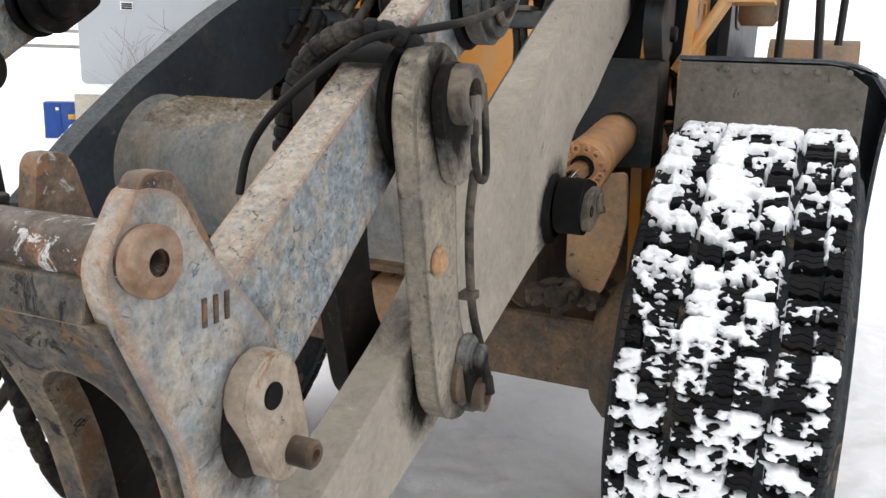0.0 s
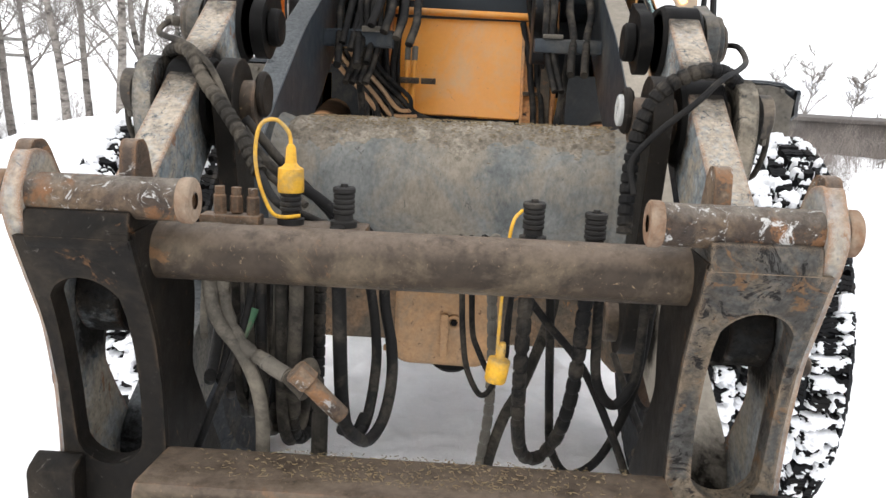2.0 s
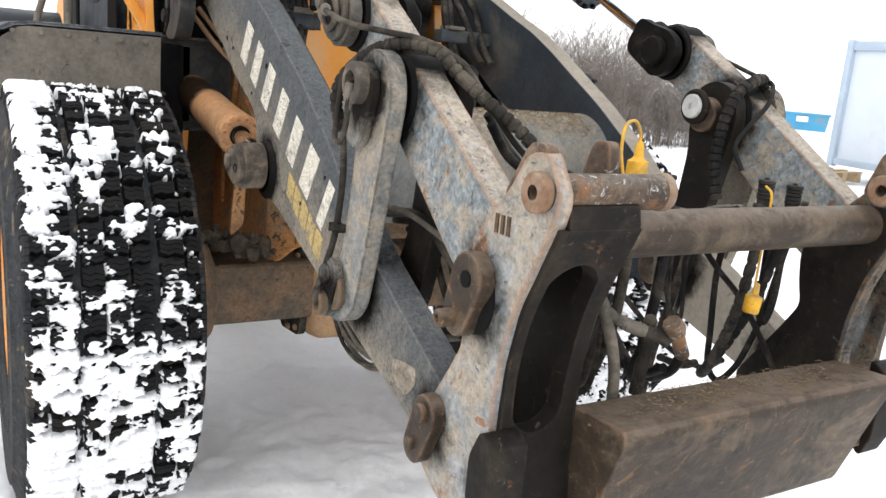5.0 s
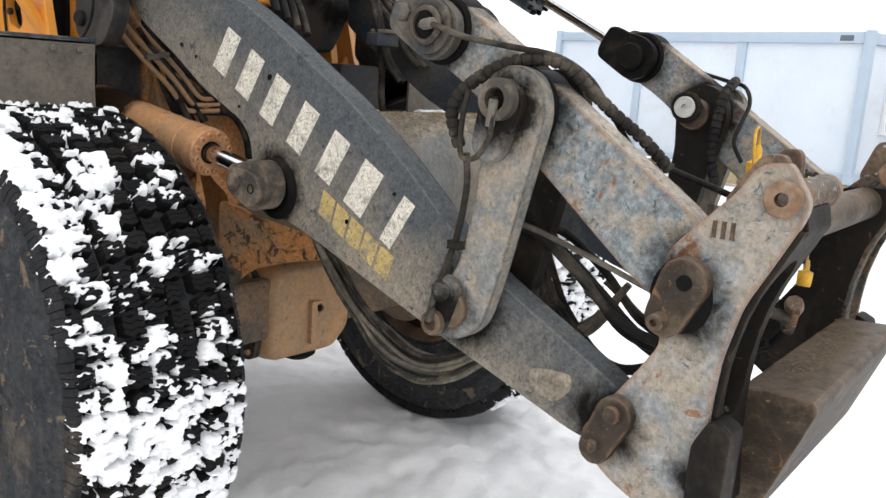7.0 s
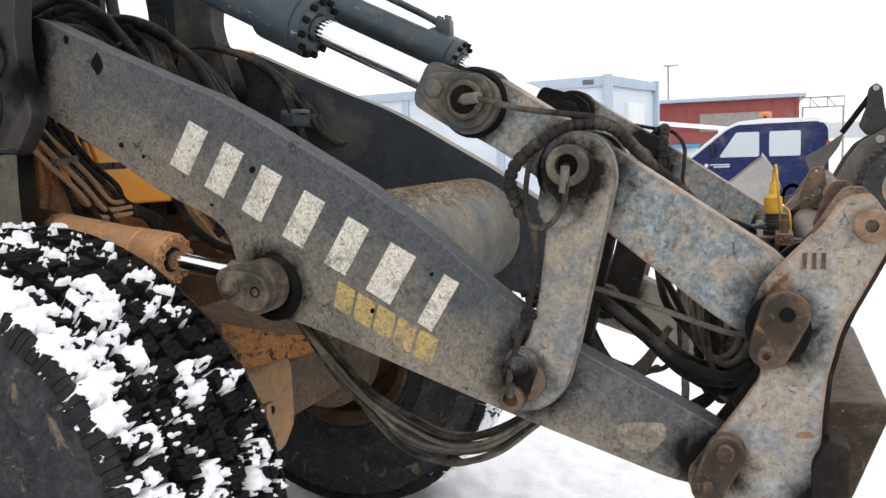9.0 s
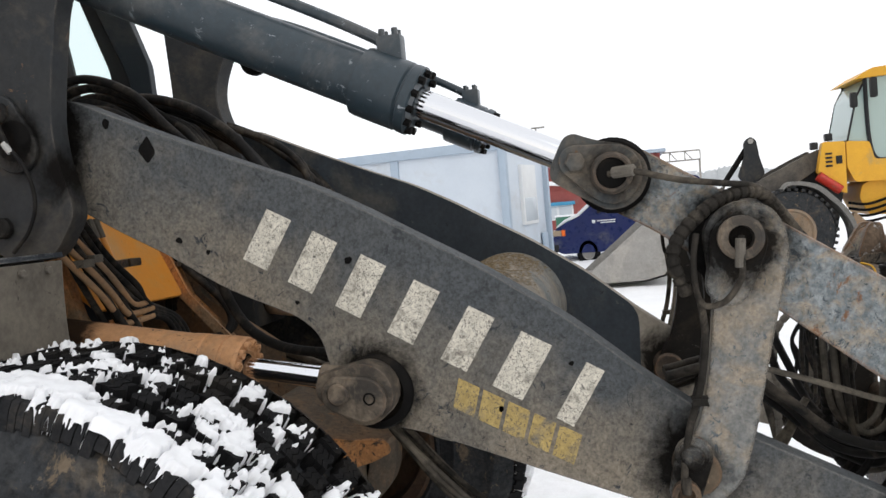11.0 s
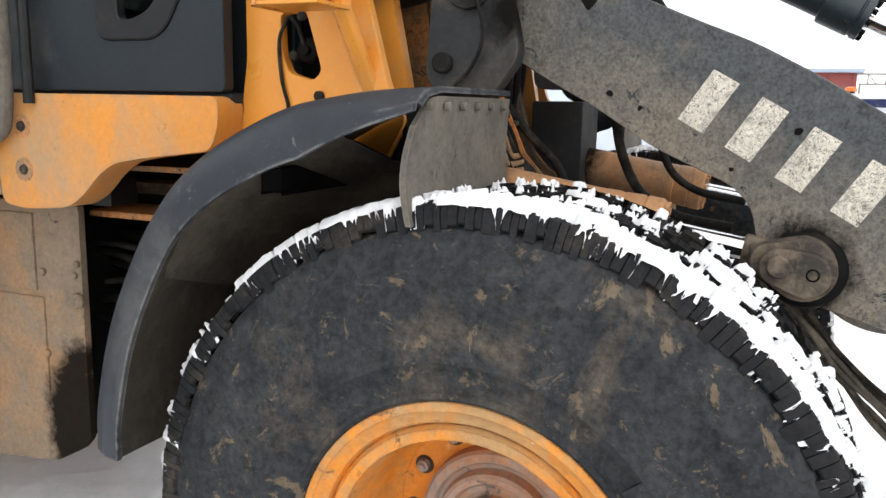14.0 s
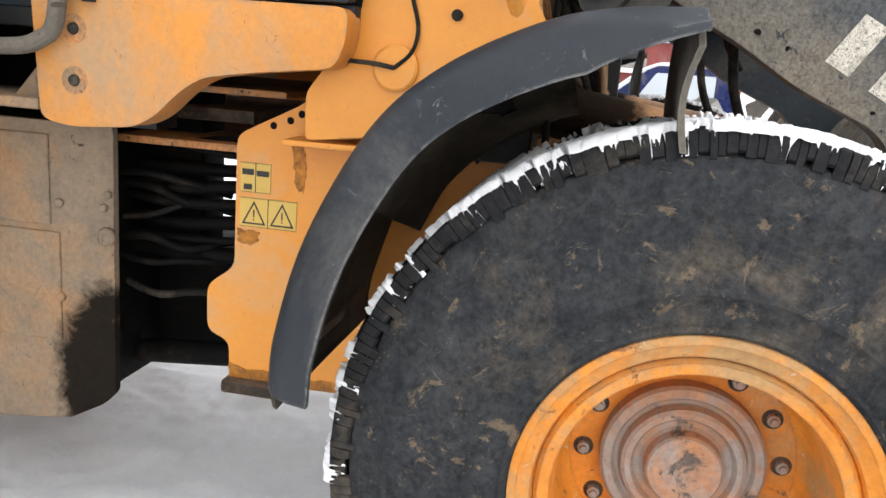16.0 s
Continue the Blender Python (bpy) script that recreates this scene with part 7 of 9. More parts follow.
for side in (-1, 1):
    # grease line from the collar down the back edge of the link
    hose("grease_line", [(side * 0.685, 1.078, 1.59), (side * 0.692, 1.08, 1.54), (side * 0.69, 1.085, 1.50), (side * 0.685, 1.12, 1.455), (side * 0.68, 1.165, 1.455), (side * 0.672, 1.175, 1.53), (side * 0.668, 1.165, 1.60)], 0.0065, HOSE_DUSTY, lines)
    hose("grease_line", [(side * 0.66, 1.165, 1.46), (side * 0.657, 1.16, 1.38), (side * 0.656, 1.175, 1.28), (side * 0.656, 1.20, 1.20), (side * 0.67, 1.22, 1.12), (side * 0.685, 1.225, 1.06)], 0.008, HOSE_DUSTY, lines)
    bm = bmesh.new()
    rod(bm, (side * 0.688, 1.08, 1.585), (side * 0.690, 1.085, 1.525), 0.0105, n=10, bevel=0.002)
    part("ferrule", bm, FLAP, lines)
    bm = bmesh.new()
    rod(bm, (side * 0.686, 1.222, 1.05), (side * 0.68, 1.22, 1.085), 0.010, n=10, bevel=0.002)
    part("ferrule", bm, HOSE_DUSTY, lines)
    bm = bmesh.new()
    box(bm, (side * 0.64, 1.165, 1.235), (side * 0.668, 1.195, 1.25), 0.003)
    part("clip", bm, HOSE_DUSTY, lines)

rng = random.Random(11)


def hang(x0, y0, z0, x1, y1, z1, low, r, mt, name="hose", spiral=False):
    """A hose that hangs in a loop between two points."""
    mx, my = (x0 + x1) / 2, (y0 + y1) / 2
    pts = [(x0, y0, z0), (x0 * 0.96 + mx * 0.04, y0, z0 * 0.6 + low * 0.4), (x0 * 0.8 + mx * 0.2, y0 * 0.8 + my * 0.2, low + 0.05), (mx, my, low), (x1 * 0.8 + mx * 0.2, y1 * 0.8 + my * 0.2, low + 0.05), (x1 * 0.96 + mx * 0.04, y1, z1 * 0.6 + low * 0.4), (x1, y1, z1)]
    (spiral_hose if spiral else hose)(name, pts, r, mt, lines)


# near-side tangle under the cross bar: two pale hoses curving in from the column
spiral_hose("guarded_hose", [(-0.345, 0.61, 1.39), (-0.338, 0.615, 1.276), (-0.329, 0.615, 1.227), (-0.300, 0.61, 1.177), (-0.246, 0.60, 1.147), (-0.212, 0.58, 1.135)], 0.0125, HOSE_PALE, lines, pitch=0.03)
hose("sleeve", [(-0.262, 0.605, 1.153), (-0.240, 0.595, 1.144), (-0.220, 0.585, 1.138)], 0.0145, FLAP, lines, "pale sleeve on a hose")
hose("hose", [(-0.215, 0.58, 1.137), (-0.195, 0.56, 1.13), (-0.180, 0.55, 1.12)], 0.0135, HOSE, lines)
hose("hose", [(-0.362, 0.60, 1.39), (-0.355, 0.60, 1.281), (-0.341, 0.60, 1.222), (-0.307, 0.61, 1.168), (-0.281, 0.61, 1.112), (-0.268, 0.605, 1.050), (-0.266, 0.60, 0.976)], 0.0125, HOSE_PALE, lines)
# rusty fitting, its hose turning up in a loop with another beside it
bm = bmesh.new()
rod(bm, (-0.196, 0.535, 1.168), (-0.172, 0.54, 1.145), 0.0215, n=8, bevel=0.003)
rod(bm, (-0.178, 0.538, 1.150), (-0.122, 0.56, 1.082), 0.0155, n=16, bevel=0.002)
part("fitting", bm, TUBEMAT, lines, "rusty brown hose fitting")
hose("hose", [(-0.126, 0.558, 1.086), (-0.108, 0.60, 1.03), (-0.092, 0.68, 0.985), (-0.075, 0.76, 0.992), (-0.068, 0.83, 1.04), (-0.075, 0.88, 1.10), (-0.096, 0.93, 1.17), (-0.105, 0.95, 1.25), (-0.135, 0.95, 1.315), (-0.176, 0.95, 1.335), (-0.244, 0.95, 1.386), (-0.342, 0.95, 1.446), (-0.40, 0.95, 1.52)], 0.0115, HOSE, lines)
hose("hose", [(-0.128, 0.60, 1.04), (-0.112, 0.68, 0.995), (-0.104, 0.76, 1.0), (-0.101, 0.836, 1.058), (-0.105, 0.87, 1.11), (-0.118, 0.90, 1.182), (-0.14, 0.93, 1.25), (-0.175, 0.95, 1.30), (-0.225, 0.96, 1.36), (-0.32, 0.97, 1.45), (-0.40, 0.97, 1.54)], 0.0105, HOSE, lines)
hose("hose", [(-0.145, 0.62, 1.39), (-0.142, 0.635, 1.25), (-0.141, 0.64, 1.187), (-0.139, 0.66, 1.07), (-0.134, 0.685, 1.005), (-0.118, 0.70, 0.985), (-0.105, 0.73, 1.01)], 0.0125, HOSE, lines)
spiral_hose("guarded_hose", [(-0.188, 0.60, 1.16), (-0.178, 0.61, 1.12), (-0.171, 0.619, 1.073), (-0.172, 0.626, 1.02), (-0.173, 0.629, 0.975)], 0.0145, HOSE_DUSTY, lines, pitch=0.032)
# narrow loops hanging one behind the other
for x, y0, low, r, mt in ((-0.335, 0.68, 1.01, 0.0075, HOSE_DUSTY), (-0.318, 0.70, 1.06, 0.0085, HOSE_PALE), (-0.300, 0.72, 1.07, 0.008, HOSE_PALE), (-0.285, 0.66, 0.975, 0.010, HOSE), (-0.254, 0.68, 0.95, 0.0115, HOSE_DUSTY)):
    hang(x, y0, 1.38, x + 0.022, y0 + 0.13, 1.36, low, r, mt)
hang(-0.243, 0.70, 1.38, -0.215, 0.84, 1.36, 0.945, 0.0135, HOSE, spiral=True)
hose("hose", [(-0.225, 0.66, 1.38), (-0.222, 0.66, 1.25), (-0.228, 0.67, 1.12), (-0.235, 0.70, 1.02)], 0.013, HOSE_DUSTY, lines)
hose("hose", [(-0.30, 0.66, 1.37), (-0.298, 0.65, 1.27), (-0.314, 0.62, 1.176), (-0.353, 0.62, 1.072), (-0.388, 0.62, 0.98)], 0.0072, HOSE, lines)
GREEN = weathered("dusty_green_sleeve", (0.03, 0.12, 0.055), (0.05, 0.10, 0.055), (0.12, 0.11, 0.08), 0.4, 0.7, scale=20)
hose("sleeve", [(-0.292, 0.645, 1.235), (-0.30, 0.636, 1.21), (-0.31, 0.625, 1.185)], 0.0085, GREEN, lines, "green sleeve on a thin hose")
# far-side tangle: one big guarded loop, a thin line crossing it and thin loops behind
spiral_hose("guarded_hose", [(0.178, 0.64, 1.39), (0.176, 0.655, 1.25), (0.176, 0.675, 1.13), (0.180, 0.71, 1.02), (0.195, 0.755, 0.94), (0.228, 0.794, 0.915), (0.258, 0.78, 0.96), (0.274, 0.745, 1.04), (0.279, 0.71, 1.13), (0.280, 0.677, 1.242), (0.285, 0.65, 1.38)], 0.0135, HOSE, lines, pitch=0.036)
hose("hose", [(0.10, 0.66, 1.375), (0.12, 0.76, 1.345), (0.15, 0.815, 1.295), (0.18, 0.81, 1.25), (0.228, 0.794, 1.193), (0.299, 0.765, 1.115), (0.36, 0.715, 0.995), (0.385, 0.69, 0.93)], 0.0078, HOSE, lines)
hose("hose", [(0.22, 0.66, 1.36), (0.225, 0.76, 1.30), (0.235, 0.80, 1.20), (0.245, 0.80, 1.02), (0.255, 0.80, 0.93), (0.29, 0.79, 0.885), (0.34, 0.78, 0.92), (0.375, 0.77, 1.0), (0.40, 0.76, 1.10), (0.41, 0.74, 1.25), (0.40, 0.70, 1.38)], 0.0085, HOSE, lines)
for dx, dy, low in ((0.0, 0.0, 1.036), (0.018, 0.03, 1.07)):
    hose("hose", [(0.060 + dx, 0.66, 1.375), (0.062 + dx, 0.77 + dy, 1.325), (0.065 + dx, 0.80 + dy, 1.24), (0.070 + dx, 0.80 + dy, 1.159), (0.082 + dx, 0.80 + dy, low + 0.05), (0.111 + dx, 0.80 + dy, low), (0.138 + dx, 0.81 + dy, low + 0.03), (0.155, 0.83, low + 0.10), (0.16, 0.84, 1.22), (0.16, 0.77, 1.31), (0.16, 0.66, 1.37)], 0.0058, HOSE, lines)
spiral_hose("guarded_hose", [(0.120, 0.66, 1.375), (0.121, 0.76, 1.35), (0.122, 0.86, 1.29), (0.124, 0.90, 1.216), (0.131, 0.90, 1.08), (0.130, 0.90, 0.952), (0.118, 0.90, 0.841)], 0.011, FLAP, lines, "pale guarded hose", pitch=0.03)
hose("hose", [(0.26, 0.66, 1.36), (0.26, 0.80, 1.33), (0.255, 0.91, 1.26), (0.245, 0.925, 1.16), (0.20, 0.92, 1.02), (0.165, 0.91, 0.95), (0.14, 0.90, 0.87), (0.128, 0.90, 0.80)], 0.012, HOSE_DUSTY, lines)
hang(0.31, 0.72, 1.34, 0.40, 0.74, 1.33, 1.06, 0.0096, HOSE)
# black bundle behind the near link, running forward and down to the coupler
rb2 = random.Random(23)
for k in range(9):
    x0, dz = -0.48 + 0.020 * k, rb2.uniform(-0.03, 0.03)
    hose("hose", [(x0 - 0.03, 1.24, 1.24 + dz), (x0, 1.10, 1.255 + dz), (x0 + 0.03, 0.98, 1.17 + dz), (x0 + 0.05, 0.87, 1.075 + dz - 0.01 * (k % 3)), (x0 + 0.07, 0.76, 1.02 + dz * 1.5), (x0 + 0.09, 0.70, 1.06 + dz)], rb2.uniform(0.008, 0.012), HOSE, lines)
for k in range(3):
    x0 = -0.42 + 0.04 * k
    hose("hose", [(x0, 1.12, 1.20), (x0 + 0.01, 1.05, 1.08 - 0.012 * k), (x0 + 0.03, 0.93, 0.97 - 0.015 * k), (x0 + 0.06, 0.82, 0.96), (x0 + 0.08, 0.74, 1.06)], 0.009, HOSE, lines)
hose("hose", [(-0.54, 1.16, 1.30), (-0.511, 1.07, 1.287), (-0.47, 0.92, 1.235), (-0.423, 0.764, 1.173), (-0.40, 0.70, 1.16)], 0.007, HOSE_PALE, lines)
# bundle slung under the near boom arm
for k in range(11):
    o = 0.012 * k
    r = rng.uniform(0.006, 0.009)
    x = -0.41 + rng.uniform(-0.03, 0.02)
    wob = [rng.uniform(-0.012, 0.012) for q in range(6)]
    hose("hose", [(-0.22, 2.30, 1.24 + 0.008 * k), (-0.34, 2.08, 1.20 + 0.006 * k), (x, 1.92, 1.14 - o * 0.2 + wob[0]), (x, 1.82, 1.04 - o * 0.5 + wob[1]), (x, 1.72, 0.95 - o * 0.7 + wob[2]), (x, 1.61, 0.885 - o * 0.9 + wob[3]), (x, 1.48, 0.845 - o * 0.8 + wob[4]), (x, 1.35, 0.87 - o * 0.6), (-0.38, 1.2, 0.95 - o * 0.3), (-0.32, 1.0, 1.02 + 2 * wob[5]), (-0.30, 0.9, 1.15)], r, HOSE_PALE if k % 4 else HOSE_DUSTY, lines)
# pair of lines under the far arm
hose("hose", [(0.50, 0.95, 0.86), (0.52, 1.05, 0.80), (0.50, 1.2, 0.84), (0.46, 1.35, 0.95)], 0.009, HOSE, lines)
spiral_hose("guarded_hose", [(0.47, 1.02, 0.83), (0.50, 1.1, 0.79), (0.53, 1.22, 0.77)], 0.012, HOSE_DUSTY, lines, pitch=0.012)

# lines up the tower cheeks, either side of the cover panel
for k in range(7):
    x = -0.285 - 0.020 * k
    y = -0.018 * (k % 3)
    hose("hose", [(x + 0.06, 2.77 + y, 1.40), (x + 0.02, 2.81 + y, 1.52), (x, 2.865 + y, 1.66), (x + 0.015 * math.sin(k * 2.1), 2.925 + y, 1.82), (x + 0.03, 2.96 + y, 1.98), (x + 0.05, 2.97, 2.20)], 0.013 if k % 2 else 0.010, HOSE, lines)
for k in range(4):
    x = 0.31 + 0.022 * k
    y = 2.98 - 0.02 * (k % 2)
    hose("hose", [(x - 0.02, 2.98, 1.40), (x, y, 1.52), (x + 0.005, y - 0.02, 1.66), (x - 0.02 + 0.01 * k, y - 0.03, 1.82), (x - 0.05, y - 0.02, 1.98), (x - 0.07, 2.95, 2.20)], 0.013, HOSE, lines)
for x, s in ((-0.245, 1), (-0.215, 1)):
    hose("steel_pipe", [(x, 2.875, 1.70), (x, 2.81, 1.52), (x + 0.01 * s, 2.79, 1.46), (x + 0.04 * s, 2.785, 1.445), (x + 0.07 * s, 2.79, 1.44)], 0.011, ORANGE, lines, "orange steel pipe")
    bm = bmesh.new()
    rod(bm, (x, 2.873, 1.695), (x, 2.893, 1.755), 0.013, n=8, bevel=0.002)
    part("ferrule", bm, FLAP, lines)
for x0, x1, z in ((-0.27, -0.19, 1.60), (-0.18, -0.12, 1.60), (-0.33, -0.22, 1.95)):
    bm = bmesh.new()
    box(bm, (x0, 2.80 + (z - 1.58) * 0.36, z), (x1, 2.84 + (z - 1.58) * 0.36, z + 0.025), 0.004)
    part("clamp", bm, RUSTY, lines)
# cross pieces with clamps that carry the lines between the boom arms
for s in (-1, 1):
    bm = bmesh.new()
    box(bm, (s * 0.26, 2.34, 1.735), (s * 0.503, 2.40, 1.785), 0.006)
    part("hose_carrier", bm, BOOM_IN, lines, "dark hose carrier arm")
    bm = bmesh.new()
    box(bm, (s * 0.29, 2.325, 1.785), (s * 0.36, 2.41, 1.80), 0.003)
    part("clamp", bm, FLAP, lines)
    for k in range(4 if s < 0 else 2):
        x = s * (0.30 + 0.024 * k)
        xt = x + (0.11 if s < 0 else -0.02)
        hose("hose", [(xt, 2.98, 1.98), (xt, 2.78, 2.06 + 0.02 * k), (xt - s * 0.01, 2.58, 2.02), (x, 2.43, 1.92), (x, 2.37, 1.78), (x + s * 0.02, 2.34, 1.68), (x + s * 0.04, 2.28, 1.60)], 0.012, HOSE, lines)
# hoses draped over between the arms towards the cab
for k, x in enumerate((-0.45, -0.38, 0.40, 0.45)):
    hose("hose", [(x, 2.98, 2.02 - 0.02 * (k % 3)), (x, 2.80, 2.06 + rng.uniform(-0.02, 0.03)), (x + rng.uniform(-0.02, 0.02), 2.64, 2.03), (x + rng.uniform(-0.02, 0.02), 2.46, 1.90 + rng.uniform(-0.03, 0.02)), (x, 2.37, 1.80), (x * 0.98, 2.30, 1.72), (x * 0.96, 2.22, 1.66)], 0.014, HOSE, lines)
for k in range(1, 5):
    dz, dx = 0.022 * k, 0.03 * k
    hose("hose", [(-0.44 + dx, 2.92, 2.12 - dz), (-0.43 + dx, 2.76, 2.165 - dz), (-0.42 + dx, 2.62, 2.115 - dz), (-0.43 + dx, 2.52, 2.02 - dz), (-0.44 + dx, 2.43, 1.93 - dz), (-0.45 + dx, 2.36, 1.84 - dz), (-0.46 + dx, 2.30, 1.76 - dz)], 0.013, HOSE, lines)
for k in range(4):
    dz, dx = 0.020 * k, 0.045 * k
    hose("hose", [(-0.20 + dx, 2.95, 2.06 - dz), (-0.24 + dx, 2.72, 2.10 - dz), (-0.28 + dx, 2.52, 2.055 - dz), (-0.30 + dx, 2.38, 1.965 - dz), (-0.30 + dx, 2.31, 1.88 - dz), (-0.32 + dx, 2.25, 1.80 - dz)], 0.015, HOSE, lines)
for dx, r in ((0.0, 0.014), (0.035, 0.012)):
    hose("hose", [(0.245 + dx, 3.05, 1.88), (0.28 + dx, 3.00, 1.712), (0.29 + dx, 2.93, 1.606), (0.30 + dx, 2.868, 1.53), (0.30 + dx, 2.775, 1.44), (0.295 + dx, 2.737, 1.38), (0.28 + dx, 2.735, 1.335), (0.25 + dx, 2.76, 1.308), (0.20 + dx, 2.82, 1.306)], r, HOSE, lines)
bm = bmesh.new()
box(bm, (0.255, 2.905, 1.568), (0.345, 2.945, 1.585), 0.004)
part("clamp", bm, RUSTY, lines)
# orange pipes and loops behind the lift cylinder
for o, zo, xe in ((0.0, 0.0, -0.185), (0.022, 0.026, -0.185), (0.05, 0.052, -0.215)):
    hose("steel_pipe", [(-0.60 + o, 2.82, 1.76 + zo), (-0.52 + o, 2.785, 1.655 + zo), (-0.40 + o, 2.765, 1.535 + zo), (-0.34 + o, 2.758, 1.462 + zo), (-0.325 + o, 2.757, 1.447 + zo), (-0.305 + o, 2.755, 1.441 + zo * 0.9), (-0.25 + o * 0.6, 2.75, 1.441 + zo * 0.9), (xe, 2.745, 1.446 + zo * 0.9)], 0.0095, DIFFMAT, lines, "orange steel pipe")
for k in range(4):
    hose("hose", [(-0.50 + 0.025 * k, 2.79, 1.73 + 0.01 * k), (-0.41 + 0.025 * k, 2.775, 1.61 + 0.01 * k), (-0.30 + 0.025 * k, 2.765, 1.51 + 0.012 * k), (-0.20, 2.75, 1.45 + 0.012 * k), (-0.12 + 0.02 * k, 2.74, 1.42), (-0.06 + 0.02 * k, 2.74, 1.33), (-0.04, 2.74, 1.2)], 0.010, HOSE, lines)
for c, d in (((-0.49, 2.765, 1.62), (-0.44, 2.775, 1.67)), ((-0.44, 2.77, 1.63), (-0.40, 2.78, 1.665))):
    bm = bmesh.new()
    box(bm, (c[0], 2.745, c[2]), (d[0], 2.78, c[2] + 0.022), 0.004)
    part("clamp", bm, FLAP, lines)
for s in (-1, 1):
    hose("hose", [(s * 0.40, 2.46, 1.76), (s * 0.385, 2.425, 1.64), (s * 0.37, 2.405, 1.53), (s * 0.355, 2.362, 1.43), (s * 0.35, 2.30, 1.375), (s * 0.35, 2.22, 1.345), (s * 0.35, 2.10, 1.329)], 0.014, HOSE, lines)
# wire on the tower
hose("cable", [(-0.715, 2.80, 2.40), (-0.715, 2.815, 2.2), (-0.72, 2.80, 2.05), (-0.735, 2.76, 1.99), (-0.735, 2.74, 1.94)], 0.007, HOSE, lines)
hose("cable", [(-0.735, 2.74, 1.94), (-0.73, 2.70, 1.88), (-0.72, 2.69, 1.80), (-0.715, 2.72, 1.73), (-0.715, 2.77, 1.68)], 0.005, HOSE, lines)
bm = bmesh.new()
rod(bm, (-0.738, 2.745, 1.945), (-0.736, 2.73, 1.92), 0.008, n=8)
part("ferrule", bm, PLUG, lines)

# wear marks of their own shape on the near boom face
bm = bmesh.new()
plate(bm, rounded([(2.46, 1.945), (2.49, 1.91), (2.465, 1.872), (2.44, 1.90)], 0.008, 2), -0.5812, -0.5795, bevel=0)
part("grease_spot", bm, BLACKISH, boom_arm_w, "dark diamond-shaped grease spot")
bm = bmesh.new()
plate(bm, rounded([(0.995, 0.972), (0.94, 0.985), (0.884, 0.986), (0.878, 0.955), (0.90, 0.925), (0.925, 0.908), (0.96, 0.915), (0.99, 0.93)], 0.012, 2), -0.583, -0.5795, bevel=0.001)
part("mud_patch", bm, MUDMAT, boom_arm_w, "dried tan mud patch")
for y, z, r in ((2.40, 1.674, 0.009), (2.572, 1.985, 0.012), (1.96, 1.592, 0.010), (2.324, 1.64, 0.007), (2.10, 1.50, 0.007), (1.62, 1.22, 0.008), (1.45, 1.32, 0.006)):
    bm = bmesh.new()
    rr = random.Random(int(y * 100))
    plate(bm, [(y + math.cos(a) * r * rr.uniform(0.6, 1.2), z + math.sin(a) * r * rr.uniform(0.6, 1.3)) for a in [6.2832 * q / 9 for q in range(9)]], -0.5815, -0.5795, bevel=0)
    part("grease_spot", bm, BLACKISH, boom_arm_w)


def clods(name, spots, seed, parent, material, label):
    """A heap of mud lumps."""
    rnd = random.Random(seed)
    bm = bmesh.new()
    for x, y, z, r, n in spots:
        for _ in range(n):
            q = r * rnd.uniform(0.12, 0.4)
            m = Matrix.Translation((x + rnd.gauss(0, r * 0.5), y + rnd.gauss(0, r * 0.6), z + q * 0.4 + abs(rnd.gauss(0, r * 0.2))))
            res = bmesh.ops.create_icosphere(bm, subdivisions=2, radius=q, matrix=m)
            for v in res["verts"]:
                v.co += Vector((rnd.uniform(-1, 1), rnd.uniform(-1, 1), rnd.uniform(-1, 1))) * q * 0.22
    return tagged(part(name, bm, material, parent, label, 40), kind="stuff")


WETMUD = weathered("damp_brown_mud", (0.060, 0.045, 0.032), (0.035, 0.027, 0.02), (0.11, 0.085, 0.06), 0.4, 0.85, scale=24, bump=0.8)
for s in (-1, 1):
    clods("caked_mud", [(s * 0.55, 2.40, 0.90, 0.10, 22), (s * 0.58, 2.55, 0.88, 0.09, 16), (s * 0.50, 2.30, 0.90, 0.08, 14)], 6 + s, axle, WETMUD, "heap of brown mud on the axle")


# ---------------------------------------------------------------- yard round about
CABINW = weathered("light_blue_grey_cabin_panel", (0.60, 0.66, 0.73), (0.56, 0.62, 0.69), (0.52, 0.55, 0.58), 0.25, 0.5, scale=1.2, bump=0.03, fine_amount=0.06)
CABINTRIM = weathered("grey_blue_cabin_trim", (0.40, 0.48, 0.57), (0.36, 0.44, 0.53), None, 0, 0.5, scale=2, bump=0.03, fine_amount=0.08)
WHITEP = weathered("white_frame_paint", (0.75, 0.77, 0.78), (0.70, 0.72, 0.73), None, 0, 0.5, scale=3, bump=0.02, fine_amount=0.05)
DARKGLASS = plain("dark_window_glass", (0.10, 0.12, 0.14), 0.08)
PALEGLASS = plain("pale_frosted_window", (0.55, 0.60, 0.64), 0.15)
WOOD = weathered("pale_pallet_wood", (0.42, 0.32, 0.19), (0.34, 0.26, 0.16), (0.22, 0.18, 0.13), 0.3, 0.8, scale=6)
# red wall colour paled and greyed for the haze of distance
REDWALL = weathered("haze_paled_red_cladding", (0.31, 0.085, 0.075), (0.27, 0.075, 0.068), (0.26, 0.14, 0.13), 0.25, 0.75, scale=1, fine=12, fine_amount=0.15)
ROOFSNOW = snow_mat("roof_snow", (0.84, 0.86, 0.89), 2, 0.4)
GREYCLAD = weathered("pale_grey_sheet_cladding", (0.42, 0.44, 0.46), (0.39, 0.41, 0.43), None, 0, 0.6, scale=0.7, bump=0.04, fine_amount=0.06)
PLINTH = weathered("beige_block_plinth", (0.50, 0.46, 0.37), (0.44, 0.40, 0.33), None, 0, 0.85, scale=4)
